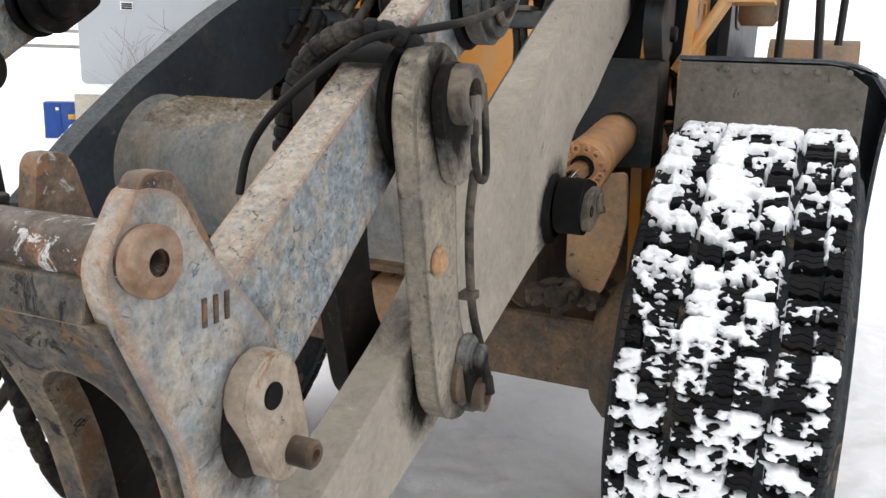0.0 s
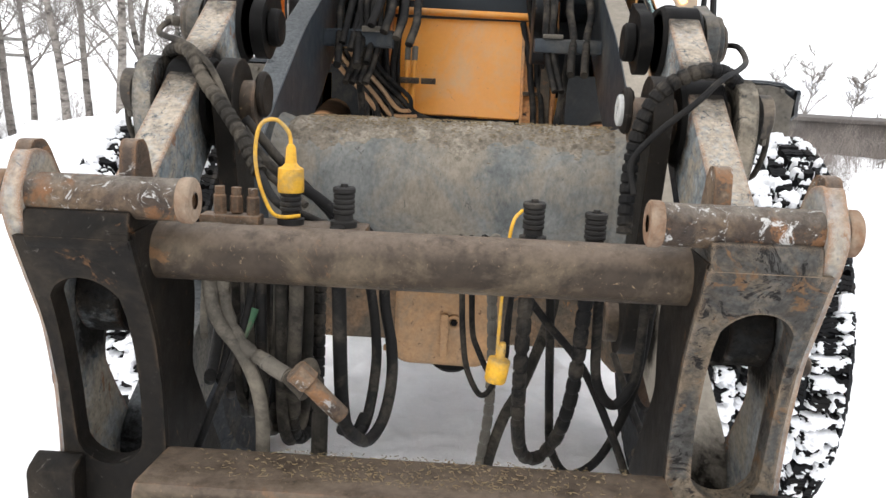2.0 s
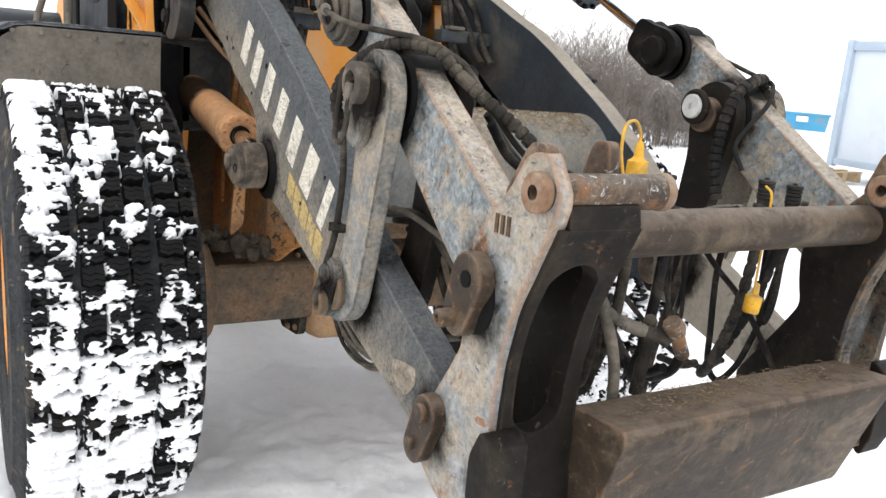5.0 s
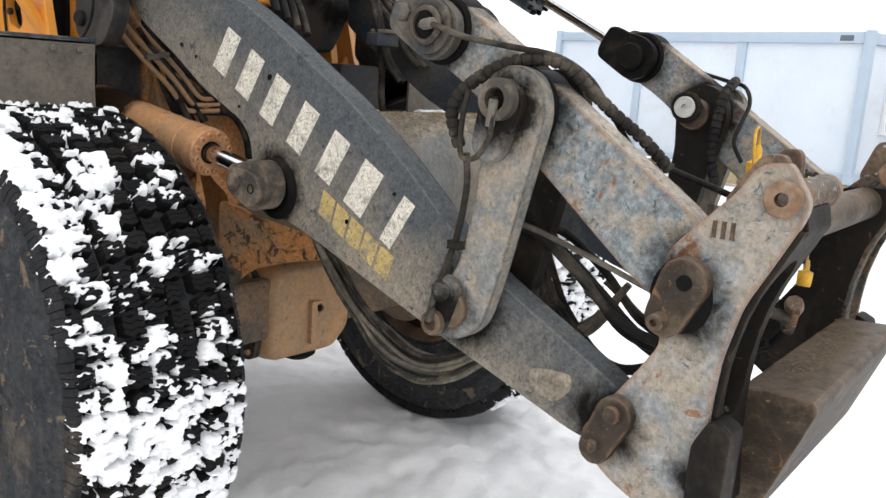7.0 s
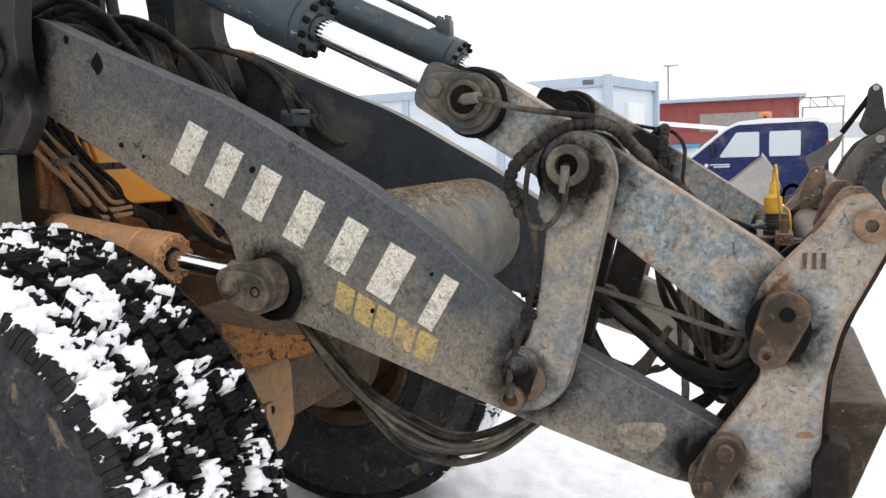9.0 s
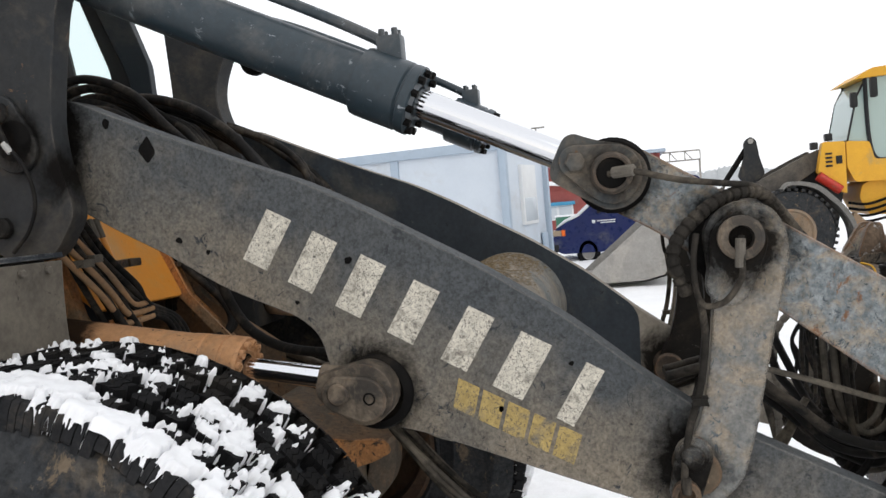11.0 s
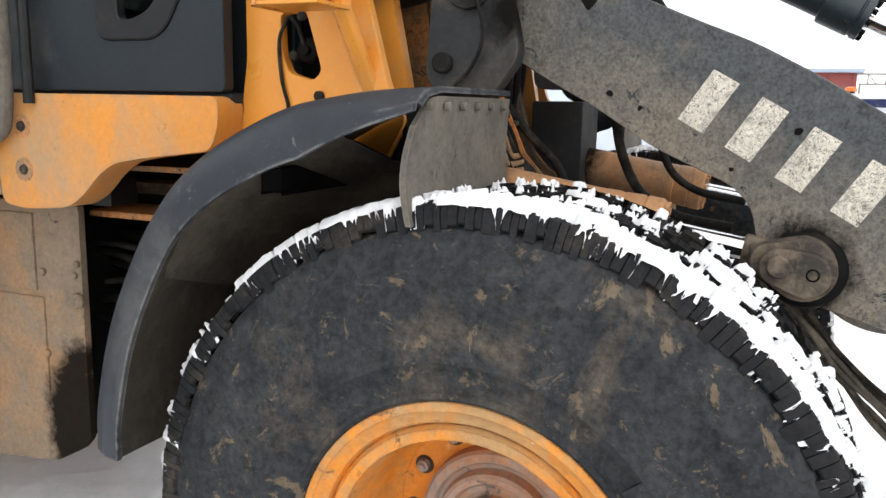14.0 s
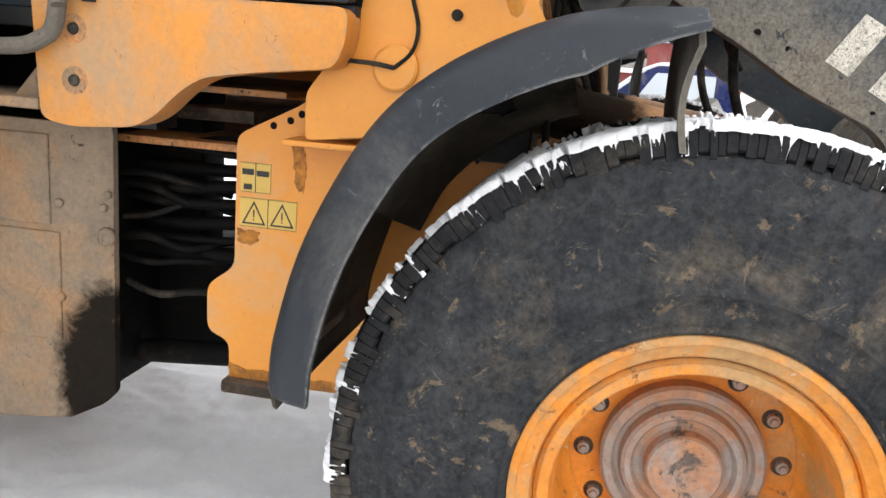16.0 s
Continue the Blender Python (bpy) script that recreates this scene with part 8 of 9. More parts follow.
BLUESTEEL = weathered("blue_painted_steel", (0.015, 0.06, 0.27), (0.012, 0.05, 0.22), (0.06, 0.09, 0.18), 0.2, 0.5, scale=4, fine_amount=0.1)
VANBLUE = weathered("dark_blue_car_paint", (0.012, 0.022, 0.10), (0.01, 0.018, 0.085), (0.10, 0.10, 0.12), 0.25, 0.3, scale=3, bump=0.0, fine_amount=0.05)
BINBLUE = weathered("light_blue_bin_paint", (0.07, 0.32, 0.52), (0.06, 0.27, 0.46), (0.16, 0.26, 0.32), 0.3, 0.55, scale=3)
LDRYELLOW = weathered("yellow_loader_paint", (0.72, 0.38, 0.03), (0.66, 0.34, 0.03), (0.40, 0.28, 0.10), 0.2, 0.45, scale=3, fine_amount=0.12)
BUCKETGREY = weathered("bare_grey_bucket_steel", (0.34, 0.33, 0.31), (0.28, 0.27, 0.25), (0.38, 0.36, 0.33), 0.4, 0.65, scale=4)
FENCEBROWN = weathered("brown_shed_boards", (0.11, 0.095, 0.085), (0.09, 0.08, 0.075), (0.15, 0.14, 0.13), 0.3, 0.85, scale=2)
BARK = weathered("birch_bark", (0.36, 0.33, 0.30), (0.20, 0.18, 0.16), (0.06, 0.052, 0.046), 0.42, 0.85, scale=9, streak=2.5)
BRUSH = weathered("bare_brush_stems", (0.25, 0.215, 0.19), (0.19, 0.165, 0.145), (0.34, 0.30, 0.27), 0.4, 0.9, scale=3)
TWIG = weathered("bare_twigs", (0.27, 0.24, 0.22), (0.20, 0.18, 0.165), (0.36, 0.34, 0.32), 0.4, 0.9, scale=3)


def make_site_cabin():
    c = thing("site_cabin", "light blue-grey site cabin standing on wooden pallets", "site cabin", at=(14.1, 3.6, 0))
    c.rotation_euler = (0, 0, radians(-10.9))
    L, W, z0, z1 = 7.3, 2.95, 0.28, 2.95
    part("body", box(bmesh.new(), (0.03, 0.03, z0), (W - 0.03, L - 0.03, z1 - 0.03), 0.01), CABINW, c)
    for x, y in ((0, 0), (0, L), (W, 0), (W, L)):
        part("corner_post", box(bmesh.new(), (x - 0.08, y - 0.08, z0 - 0.04), (x + 0.08, y + 0.08, z1 + 0.03), 0.02), CABINTRIM, c)
    for y in (2.45, 4.9):
        part("wall_strip", box(bmesh.new(), (-0.02, y - 0.09, z0), (0.05, y + 0.09, z1 - 0.18), 0.01), CABINTRIM, c)
    for z, h in ((z0, 0.14), (z1 - 0.2, 0.2)):
        for lo, hi in (((-0.045, 0, z), (0.06, L, z + h)), ((0, -0.045, z), (W, 0.06, z + h)), ((0, L - 0.06, z), (W, L + 0.045, z + h)), ((W - 0.06, 0, z), (W + 0.045, L, z + h))):
            part("frame_rail", box(bmesh.new(), lo, hi, 0.012), CABINTRIM, c)
    part("roof", box(bmesh.new(), (0, 0, z1 - 0.03), (W, L, z1 + 0.005), 0.01), ROOFSNOW, c)
    part("makers_plate", box(bmesh.new(), (-0.052, 0.28, z1 - 0.16), (-0.04, 0.52, z1 - 0.06), 0.003), DARKGLASS, c)
    w = part("window", box(bmesh.new(), (1.05, -0.05, 1.15), (2.05, 0.04, 2.45), 0.01), WHITEP, c, "white framed window with a lowered shutter")
    part("shutter", box(bmesh.new(), (1.12, -0.06, 1.75), (1.98, -0.04, 2.38), 0.004), WHITEP, w)
    part("pane", box(bmesh.new(), (1.12, -0.056, 1.22), (1.98, -0.04, 1.73), 0.003), PALEGLASS, w)
    part("vent", box(bmesh.new(), (2.35, -0.05, 0.5), (2.7, 0.0, 0.9), 0.01), CABINTRIM, c)
    for y in (0.4, 2.4, 4.6, 6.6):
        p = thing("pallet", "stacked wooden pallet under the site cabin", "pallet", "pallets under the cabin", at=(14.1, 3.6, 0))
        for k in range(3):
            part("board", box(bmesh.new(), (-0.1, y - 0.4 + 0.35 * k, 0.20), (1.1, y - 0.28 + 0.35 * k, 0.225), 0.003), WOOD, p)
            part("runner", box(bmesh.new(), (-0.1 + 0.5 * k, y - 0.4, 0.0), (0.05 + 0.5 * k, y + 0.42, 0.20), 0.004), WOOD, p)


make_site_cabin()


def make_red_hall():
    h = thing("red_hall", "dark red industrial hall with a grey roller door", "hall", at=(44, -3, 0))
    part("wall", box(bmesh.new(), (0, 2.1, 0), (14, 9.5, 3.6), 0.02), REDWALL, h)
    part("roof", box(bmesh.new(), (-0.4, 1.8, 3.6), (14.4, 9.9, 3.8), 0.05), CABINTRIM, h)
    part("roller_door", box(bmesh.new(), (-0.06, 3.4, 0), (0.05, 7.0, 2.95), 0.01), BUCKETGREY, h)
    for k in range(7):
        part("cladding_board", box(bmesh.new(), (-0.05, 2.2 + 1.1 * k, 0.1), (0.03, 2.3 + 1.1 * k, 3.55), 0.01), REDWALL, h)
    g = thing("steel_gantry", "light steel lattice gantry standing beside a red hall", "gantry", at=(44, -3, 0))
    for z in (3.0, 3.5):
        part("chord", box(bmesh.new(), (0, 0.0, z), (0.1, 2.0, z + 0.08), 0.01), BUCKETGREY, g)
    for k in range(5):
        part("brace", sweep(bmesh.new(), [Vector((0.05, 0.4 * k, 3.04)), Vector((0.05, 0.4 * k + 0.4 * (k % 2), 3.54))], 0.03, 6), BUCKETGREY, g)
    for y in (0.0, 1.9):
        part("post", box(bmesh.new(), (0, y, 0), (0.1, y + 0.1, 3.05), 0.01), BUCKETGREY, g)
    s = thing("red_house", "small red wooden house with a snow-covered roof and blue awning", "house", at=(37.4, 2.6, 0))
    part("wall", box(bmesh.new(), (0, 0, 0), (4, 4.2, 1.95), 0.02), REDWALL, s)
    bm = bmesh.new()
    plate(bm, [(-0.3, 1.95), (4.5, 2.55), (4.5, 2.75), (-0.3, 2.15)], -0.3, 4.4, bevel=0.02)
    part("roof", bm, ROOFSNOW, s, "snow-covered roof")
    win = part("window", box(bmesh.new(), (-0.06, 1.0, 0.55), (0.03, 3.2, 1.25), 0.01), WHITEP, s)
    part("awning", box(bmesh.new(), (-0.3, 0.9, 1.25), (0.0, 3.3, 1.42), 0.02), BINBLUE, s, "blue awning")
    for k in range(3):
        part("pane", box(bmesh.new(), (-0.075, 1.08 + 0.72 * k, 0.6), (-0.05, 1.68 + 0.72 * k, 1.2), 0.004), PALEGLASS, win)
    part("porch_post", box(bmesh.new(), (-0.2, -0.05, 0), (-0.05, 0.1, 1.95), 0.01), WHITEP, s)
    part("porch_roof", box(bmesh.new(), (-0.6, -4.4, 1.85), (3, 0.1, 2.05), 0.03), ROOFSNOW, s)
    part("porch_wall", box(bmesh.new(), (0.8, -4.3, 0), (3, 0, 1.85), 0.02), REDWALL, s)
    # steel ladder mast before the hall
    m = thing("lattice_mast", "thin grey lattice mast beside the hall", "mast", at=(43, 6.6, 0))
    for dx in (0, 0.35):
        part("leg", box(bmesh.new(), (0, dx, 0), (0.05, dx + 0.05, 4.6), 0.005), BUCKETGREY, m)
    for k in range(11):
        part("rung", box(bmesh.new(), (0, 0, 0.3 + 0.4 * k), (0.05, 0.4, 0.34 + 0.4 * k), 0.004), BUCKETGREY, m)
    p = thing("lamp_pole", "thin grey lamp pole in the yard", "lamp pole", at=(52, 6.5, 0))
    part("pole", sweep(bmesh.new(), [Vector((0, 0, 0)), Vector((0, 0, 6.3))], 0.06, 8), BUCKETGREY, p)
    part("lamp_head", box(bmesh.new(), (-0.1, -0.6, 6.25), (0.1, 0.3, 6.35), 0.02), BUCKETGREY, p)
    b = thing("green_bin", "small green waste bin on the snow", "bin", at=(35, 3.4, 0))
    part("body", box(bmesh.new(), (0, 0, 0.05), (0.6, 0.9, 0.75), 0.04), plain("bin_green", (0.03, 0.14, 0.09), 0.6), b)
    part("lid", box(bmesh.new(), (-0.03, -0.03, 0.75), (0.63, 0.93, 0.82), 0.02), ROOFSNOW, b)


make_red_hall()


def simple_wheel(parent, c, r, w, axis, tyre_mat, rim_mat):
    a = Vector(axis)
    c = Vector(c)
    bm = bmesh.new()
    lathe(bm, [(r * 0.55, -w / 2), (r * 0.8, -w / 2), (r * 0.95, -w * 0.46), (r, -w * 0.3), (r, w * 0.3), (r * 0.95, w * 0.46), (r * 0.8, w / 2), (r * 0.55, w / 2)], c, a, 32)
    wh = part("tyre", bm, tyre_mat, parent)
    bm = bmesh.new()
    lathe(bm, [(r * 0.56, w * 0.48), (r * 0.5, w * 0.5), (r * 0.46, w * 0.36), (r * 0.25, w * 0.3), (r * 0.22, w * 0.42), (0, w * 0.42)], c, a, 28)
    lathe(bm, [(r * 0.56, -w * 0.48), (r * 0.5, -w * 0.5), (r * 0.46, -w * 0.36), (0, -w * 0.3)], c, a, 28)
    part("rim", bm, rim_mat, wh)
    return wh


def make_van():
    v = thing("blue_van", "dark blue crew van with snow on its roof and bonnet", "van", at=(19.2, 1.13, -0.2))
    v.scale = (1, 0.85, 1.06)
    # side outline runs along y, nose towards +y
    out = [(2.30, 0.45), (2.38, 0.75), (2.28, 0.98), (1.95, 1.12), (1.55, 1.24), (0.55, 1.90), (0.25, 2.0), (-2.0, 2.02), (-2.15, 1.9), (-2.2, 0.5), (-1.9, 0.35), (2.1, 0.35)]
    bm = bmesh.new()
    plate(bm, rounded(out, 0.10, 4), 0, 1.75, bevel=0.05)
    part("body", bm, VANBLUE, v, "dark blue body", 40)
    for y0, y1 in ((-0.35, 0.75), (-1.45, -0.62)):
        bm = bmesh.new()
        o = [(y0, 1.28), (y1, 1.28), (min(y1, 0.28), 1.85), (y0, 1.85)] if y1 > 0.5 else [(y0, 1.28), (y1, 1.28), (y1, 1.85), (y0, 1.85)]
        plate(bm, rounded(o, 0.05, 3), -0.015, 0.02, bevel=0.004)
        part("side_window", bm, PALEGLASS, v, "frosted pale side window")
    for y in (1.32, -1.25):
        simple_wheel(v, (0.12, y, 0.36), 0.36, 0.24, (-1, 0, 0), RUBBER, BUCKETGREY)
    bm = bmesh.new()
    plate(bm, rounded([(0.57, 1.9), (0.25, 2.02), (-2.0, 2.04), (-2.05, 2.12), (-0.5, 2.15), (0.22, 2.10), (0.55, 1.98)], 0.03, 3), 0.05, 1.7, bevel=0.02)
    part("roof_snow", bm, ROOFSNOW, v, "snow on the roof")
    bm = bmesh.new()
    plate(bm, rounded([(2.25, 1.0), (1.95, 1.14), (1.56, 1.25), (0.56, 1.90), (0.60, 1.97), (1.62, 1.31), (1.98, 1.2), (2.22, 1.06)], 0.02, 3), 0.04, 1.7, bevel=0.01)
    part("bonnet_snow", bm, ROOFSNOW, v, "snow on bonnet and windscreen")
    part("headlamp", box(bmesh.new(), (-0.02, 2.1, 0.8), (0.3, 2.38, 0.95), 0.03), GLASS_LAMP, v)
    part("turn_signal", box(bmesh.new(), (-0.03, 1.98, 0.8), (0.1, 2.1, 0.95), 0.02), AMBER, v)
    part("bumper", box(bmesh.new(), (-0.02, 2.2, 0.4), (1.77, 2.46, 0.6), 0.05), BLACKPL, v)
    part("mirror", box(bmesh.new(), (-0.18, 0.86, 1.3), (-0.02, 0.98, 1.58), 0.03), BLACKPL, v)
    part("side_mark", box(bmesh.new(), (-0.012, 1.05, 1.06), (0.01, 1.15, 1.14), 0.01), WHITEP, v)
    for k in range(2):
        part("side_writing", box(bmesh.new(), (-0.012, 0.45, 1.10 - 0.05 * k), (0.01, 1.0 - 0.1 * k, 1.125 - 0.05 * k), 0.002), WHITEP, v)
    part("roof_bar", box(bmesh.new(), (0.1, -0.55, 2.02), (1.65, -0.45, 2.2), 0.02), BLACKPL, v)
    bm = bmesh.new()
    lathe(bm, [(0.16, 0), (0.16, 0.05), (0.14, 0.09), (0.05, 0.11), (0, 0.11)], (0.5, -0.5, 2.2), (0, 0, 1), 18)
    part("beacon", bm, plain("orange_beacon", (0.75, 0.17, 0.02), 0.35), v, "orange rotating beacon")
    part("tail_lamp", box(bmesh.new(), (-0.02, -2.2, 1.2), (0.15, -2.1, 1.6), 0.02), RED, v)


make_van()


def make_far_loader():
    f = thing("yellow_wheel_loader", "yellow wheel loader with grey bucket parked across the yard", "wheel loader", at=(12.6, -1.5, 0))
    for x in (0, 2.0):
        for y in (0, -3.1):
            w = simple_wheel(f, (x + 0.25, y, 0.73), 0.74, 0.5, (-1, 0, 0), SIDEWALL, TANK)
            if x == 0:
                bm = bmesh.new()
                for k in range(40):
                    a = 2 * math.pi * k / 40
                    box(bm, (-0.01, -0.028, 0.715), (0.50, 0.028, 0.765), 0.008, Matrix.Translation((x, y, 0.73)) @ Matrix.Rotation(a, 4, "X"))
                part("tread_lugs", bm, FARTREAD, w, "chunky snow-flecked tread")
                for k in range(10):
                    a = 2 * math.pi * k / 10
                    bm = bmesh.new()
                    rod(bm, (0.09, y + 0.24 * math.cos(a), 0.73 + 0.24 * math.sin(a)), (0.05, y + 0.24 * math.cos(a), 0.73 + 0.24 * math.sin(a)), 0.022, n=6)
                    part("wheel_nut", bm, TANK, w)
        bm = bmesh.new()
        out = spline([(0, 0.06, 1.50), (0, -0.08, 1.60), (0, -0.44, 1.53), (0, -0.70, 1.31), (0, -0.92, 1.05), (0, -1.04, 0.79), (0, -1.07, 0.46)], 4)
        inn = [p + Vector((0, 0.055, -0.06)) for p in out]
        plate(bm, [(p.y, p.z) for p in out] + [(p.y, p.z) for p in inn[::-1]], x - 0.02, x + 0.52, bevel=0.004)
        part("fender", bm, FARFENDER, f, "dusty grey front fender")
    bm = bmesh.new()
    plate(bm, rounded([(0.1, 0.6), (-0.9, 0.6), (-1.1, 1.6), (-0.75, 2.0), (-0.5, 1.95), (-0.1, 1.2)], 0.05, 3), 0.75, 1.75, bevel=0.02)
    part("front_frame", bm, TOWERMAT, f)
    # yellow tower cover with its grille slots and a red canister below
    bm = bmesh.new()
    plate(bm, rounded([(-0.66, 2.24), (-1.02, 2.22), (-1.01, 1.31), (-0.74, 1.46), (-0.56, 1.73)], 0.04, 3), 0.35, 0.55, bevel=0.02)
    cov = part("side_cover", bm, LDRYELLOW, f, "yellow cover with a louvred corner")
    for k in range(4):
        part("louvre", box(bmesh.new(), (0.335, -0.80, 1.80 + 0.07 * k), (0.36, -0.69, 1.835 + 0.07 * k), 0.005), BLACKPL, cov)
    part("mark_plate", box(bmesh.new(), (0.335, -0.96, 1.84), (0.36, -0.86, 1.98), 0.005), BLACKPL, cov)
    part("red_can", sweep(bmesh.new(), [Vector((0.32, -0.55, 1.66)), Vector((0.32, -0.90, 1.38))], 0.085, 12), RED, f, "red canister below the cover")
    for y, z in ((-0.78, 2.25), (-0.54, 2.12)):
        part("work_light", box(bmesh.new(), (0.40, y - 0.06, z), (0.55, y + 0.06, z + 0.13), 0.02), BLACKPL, f)
    bm = bmesh.new()
    plate(bm, rounded([(-1.25, 1.2), (-1.4, 0.9), (-4.8, 0.9), (-4.8, 1.9), (-2.9, 2.0), (-1.3, 1.45)], 0.08, 3), 0.55, 1.75, bevel=0.03)
    part("rear_body", bm, LDRYELLOW, f)
    bm = bmesh.new()
    plate(bm, rounded([(-1.10, 1.0), (-1.45, 0.62), (-1.55, 0.40), (-1.19, 0.43), (-1.02, 0.80)], 0.04, 3), 0.30, 0.45, bevel=0.01)
    part("step_plate", bm, TANK, f, "tan step plate behind the wheel")
    for k in range(4):
        part("hydraulic_hose", sweep(bmesh.new(), spline([(0.5, -1.05, 1.15 - 0.1 * k), (0.45, -1.35, 1.1 - 0.1 * k), (0.5, -1.75, 1.2 - 0.11 * k)], 4), 0.025, 6), BLACKISH, f)
    # cab: yellow lower door, dark posts, tall curved glass, roof with an overhang
    bm = bmesh.new()
    plate(bm, rounded([(-1.04, 2.22), (-1.41, 2.18), (-1.48, 1.87), (-2.6, 1.80), (-2.6, 1.48), (-1.15, 1.50), (-1.03, 1.78)], 0.05, 3), 0.35, 1.85, bevel=0.03)
    cb = part("cab", bm, LDRYELLOW, f)
    bm = bmesh.new()
    plate(bm, rounded([(-1.07, 2.22), (-1.24, 2.96), (-1.42, 3.27), (-2.55, 3.33), (-2.60, 1.82), (-1.50, 1.89), (-1.43, 2.18)], 0.05, 3), 0.40, 1.80, bevel=0.03)
    part("cab_glass", bm, FARGLASS, cb, "greenish cab glass")
    for x in (0.385, 1.80):
        bm = bmesh.new()
        sweep(bm, spline([(x, -1.40, 3.27), (x, -1.40, 2.7), (x, -1.42, 2.2), (x, -1.50, 1.90), (x, -1.75, 1.83), (x, -2.5, 1.82)], 4), 0.035, 8)
        part("door_frame", bm, BLACKPL, cb)
        part("cab_post", sweep(bmesh.new(), [Vector((x, -2.5, 1.8)), Vector((x, -2.45, 3.3))], 0.05, 8), BLACKPL, cb)
        part("wiper_post", sweep(bmesh.new(), [Vector((x + 0.01, -1.07, 2.22)), Vector((x + 0.01, -1.25, 2.96)), Vector((x + 0.01, -1.42, 3.27))], 0.018, 8), BLACKPL, cb)
    part("seat", box(bmesh.new(), (0.8, -2.3, 1.95), (1.4, -1.9, 2.85), 0.08), BLACKPL, cb)
    bm = bmesh.new()
    plate(bm, rounded([(-1.18, 3.24), (-1.50, 3.42), (-2.7, 3.48), (-2.7, 3.30), (-1.40, 3.26)], 0.04, 3), 0.30, 1.90, bevel=0.03)
    part("cab_roof", bm, LDRYELLOW, cb)
    for y0, y1, z0, z1 in ((-1.52, -1.40, 2.90, 3.24), (-1.20, -1.08, 2.76, 3.02)):
        part("mirror", box(bmesh.new(), (0.08, y0, z0), (0.20, y1, z1), 0.04), BLACKPL, f)
    # boom arms, bell crank with its rod, and the link down to the bucket
    for x in (0.68, 1.60):
        bm = bmesh.new()
        plate(bm, rounded([(-0.68, 2.14), (-0.41, 2.03), (-0.02, 1.85), (0.38, 1.66), (0.69, 1.46), (0.88, 1.19), (1.02, 0.91), (1.18, 0.77), (1.33, 0.64), (1.85, 0.50), (1.85, 0.32), (1.07, 0.45), (0.79, 0.53), (0.62, 0.93), (0.25, 1.31), (-0.20, 1.52), (-0.61, 1.78), (-0.69, 1.98)], 0.05, 3), x - 0.05, x + 0.05, bevel=0.012)
        part("boom_arm", bm, FARBOOM, f, "dusty dark grey boom arm")
    bm = bmesh.new()
    rod(bm, (0.60, 0.38, 1.52), (0.66, 0.38, 1.52), 0.07, n=18, bevel=0.01)
    part("boom_pin", bm, BUCKETGREY, f)
    bm = bmesh.new()
    plate(bm, rounded([(0.54, 2.40), (0.43, 2.49), (0.33, 2.41), (0.29, 2.10), (0.21, 1.80), (0.36, 1.60), (0.56, 1.60), (0.68, 1.77), (0.57, 2.07)], 0.05, 3), 0.95, 1.09, bevel=0.02)
    part("bell_crank", bm, TOWERMAT, f, "black bell crank")
    bm = bmesh.new()
    rod(bm, (0.94, 0.43, 2.40), (0.93, 0.43, 2.40), 0.05, n=16)
    part("crank_pin", bm, BUCKETGREY, f)
    part("tilt_rod", sweep(bmesh.new(), [Vector((1.02, 0.50, 2.28)), Vector((1.02, 0.94, 1.65))], 0.05, 10), BLACKISH, f)
    bm = bmesh.new()
    plate(bm, rounded([(0.90, 1.66), (1.32, 1.36), (1.54, 1.24), (1.46, 1.02), (1.30, 0.87), (1.20, 1.10), (0.98, 1.42)], 0.05, 3), 0.98, 1.08, bevel=0.015)
    part("bucket_link", bm, FARBOOM, f)
    # bucket: curved back with two side plates
    bk = new("bucket")
    bk.parent = f
    bk["label"] = "bare grey steel bucket resting on the snow"
    bm = bmesh.new()
    prof = [(3.75, 0.05), (2.5, 0.07), (2.15, 0.15), (1.95, 0.4), (1.92, 0.75), (2.05, 1.05), (2.22, 1.30)]
    inner = [(y + 0.03, z + 0.03) for y, z in prof]
    plate(bm, prof + inner[::-1], -0.3, 2.5, bevel=0.004)
    part("shell", bm, BUCKETGREY, bk)
    for x in (-0.3, 2.47):
        bm = bmesh.new()
        plate(bm, prof, x, x + 0.03, bevel=0.004)
        part("side_plate", bm, BUCKETGREY, bk)
    r = thing("teal_rope", "frayed teal rope lying on the snow", "rope", at=(12.3, 0.55, 0.02))
    part("strand", sweep(bmesh.new(), spline([(0, 0, 0.7), (0.05, -0.1, 0.4), (0, -0.05, 0.12), (0.1, -0.3, 0.02), (0.0, -0.6, 0.03), (0.1, -0.9, 0.02)], 5), 0.04, 8), plain("teal_rope", (0.02, 0.20, 0.22), 0.8), r)


FARTREAD = weathered("snow_flecked_far_tread", (0.02, 0.02, 0.02), (0.04, 0.04, 0.04), (0.35, 0.36, 0.37), 0.12, 0.8, scale=9)
FARFENDER = weathered("dusty_far_fender", (0.20, 0.195, 0.18), (0.15, 0.145, 0.135), (0.28, 0.26, 0.23), 0.4, 0.8, scale=4)
FARBOOM = weathered("dusty_far_boom_paint", (0.115, 0.103, 0.090), (0.080, 0.075, 0.068), (0.16, 0.14, 0.115), 0.4, 0.8, scale=3)
FARGLASS = plain("greenish_cab_glass", (0.30, 0.40, 0.38), 0.06, spec=0.6)
make_far_loader()


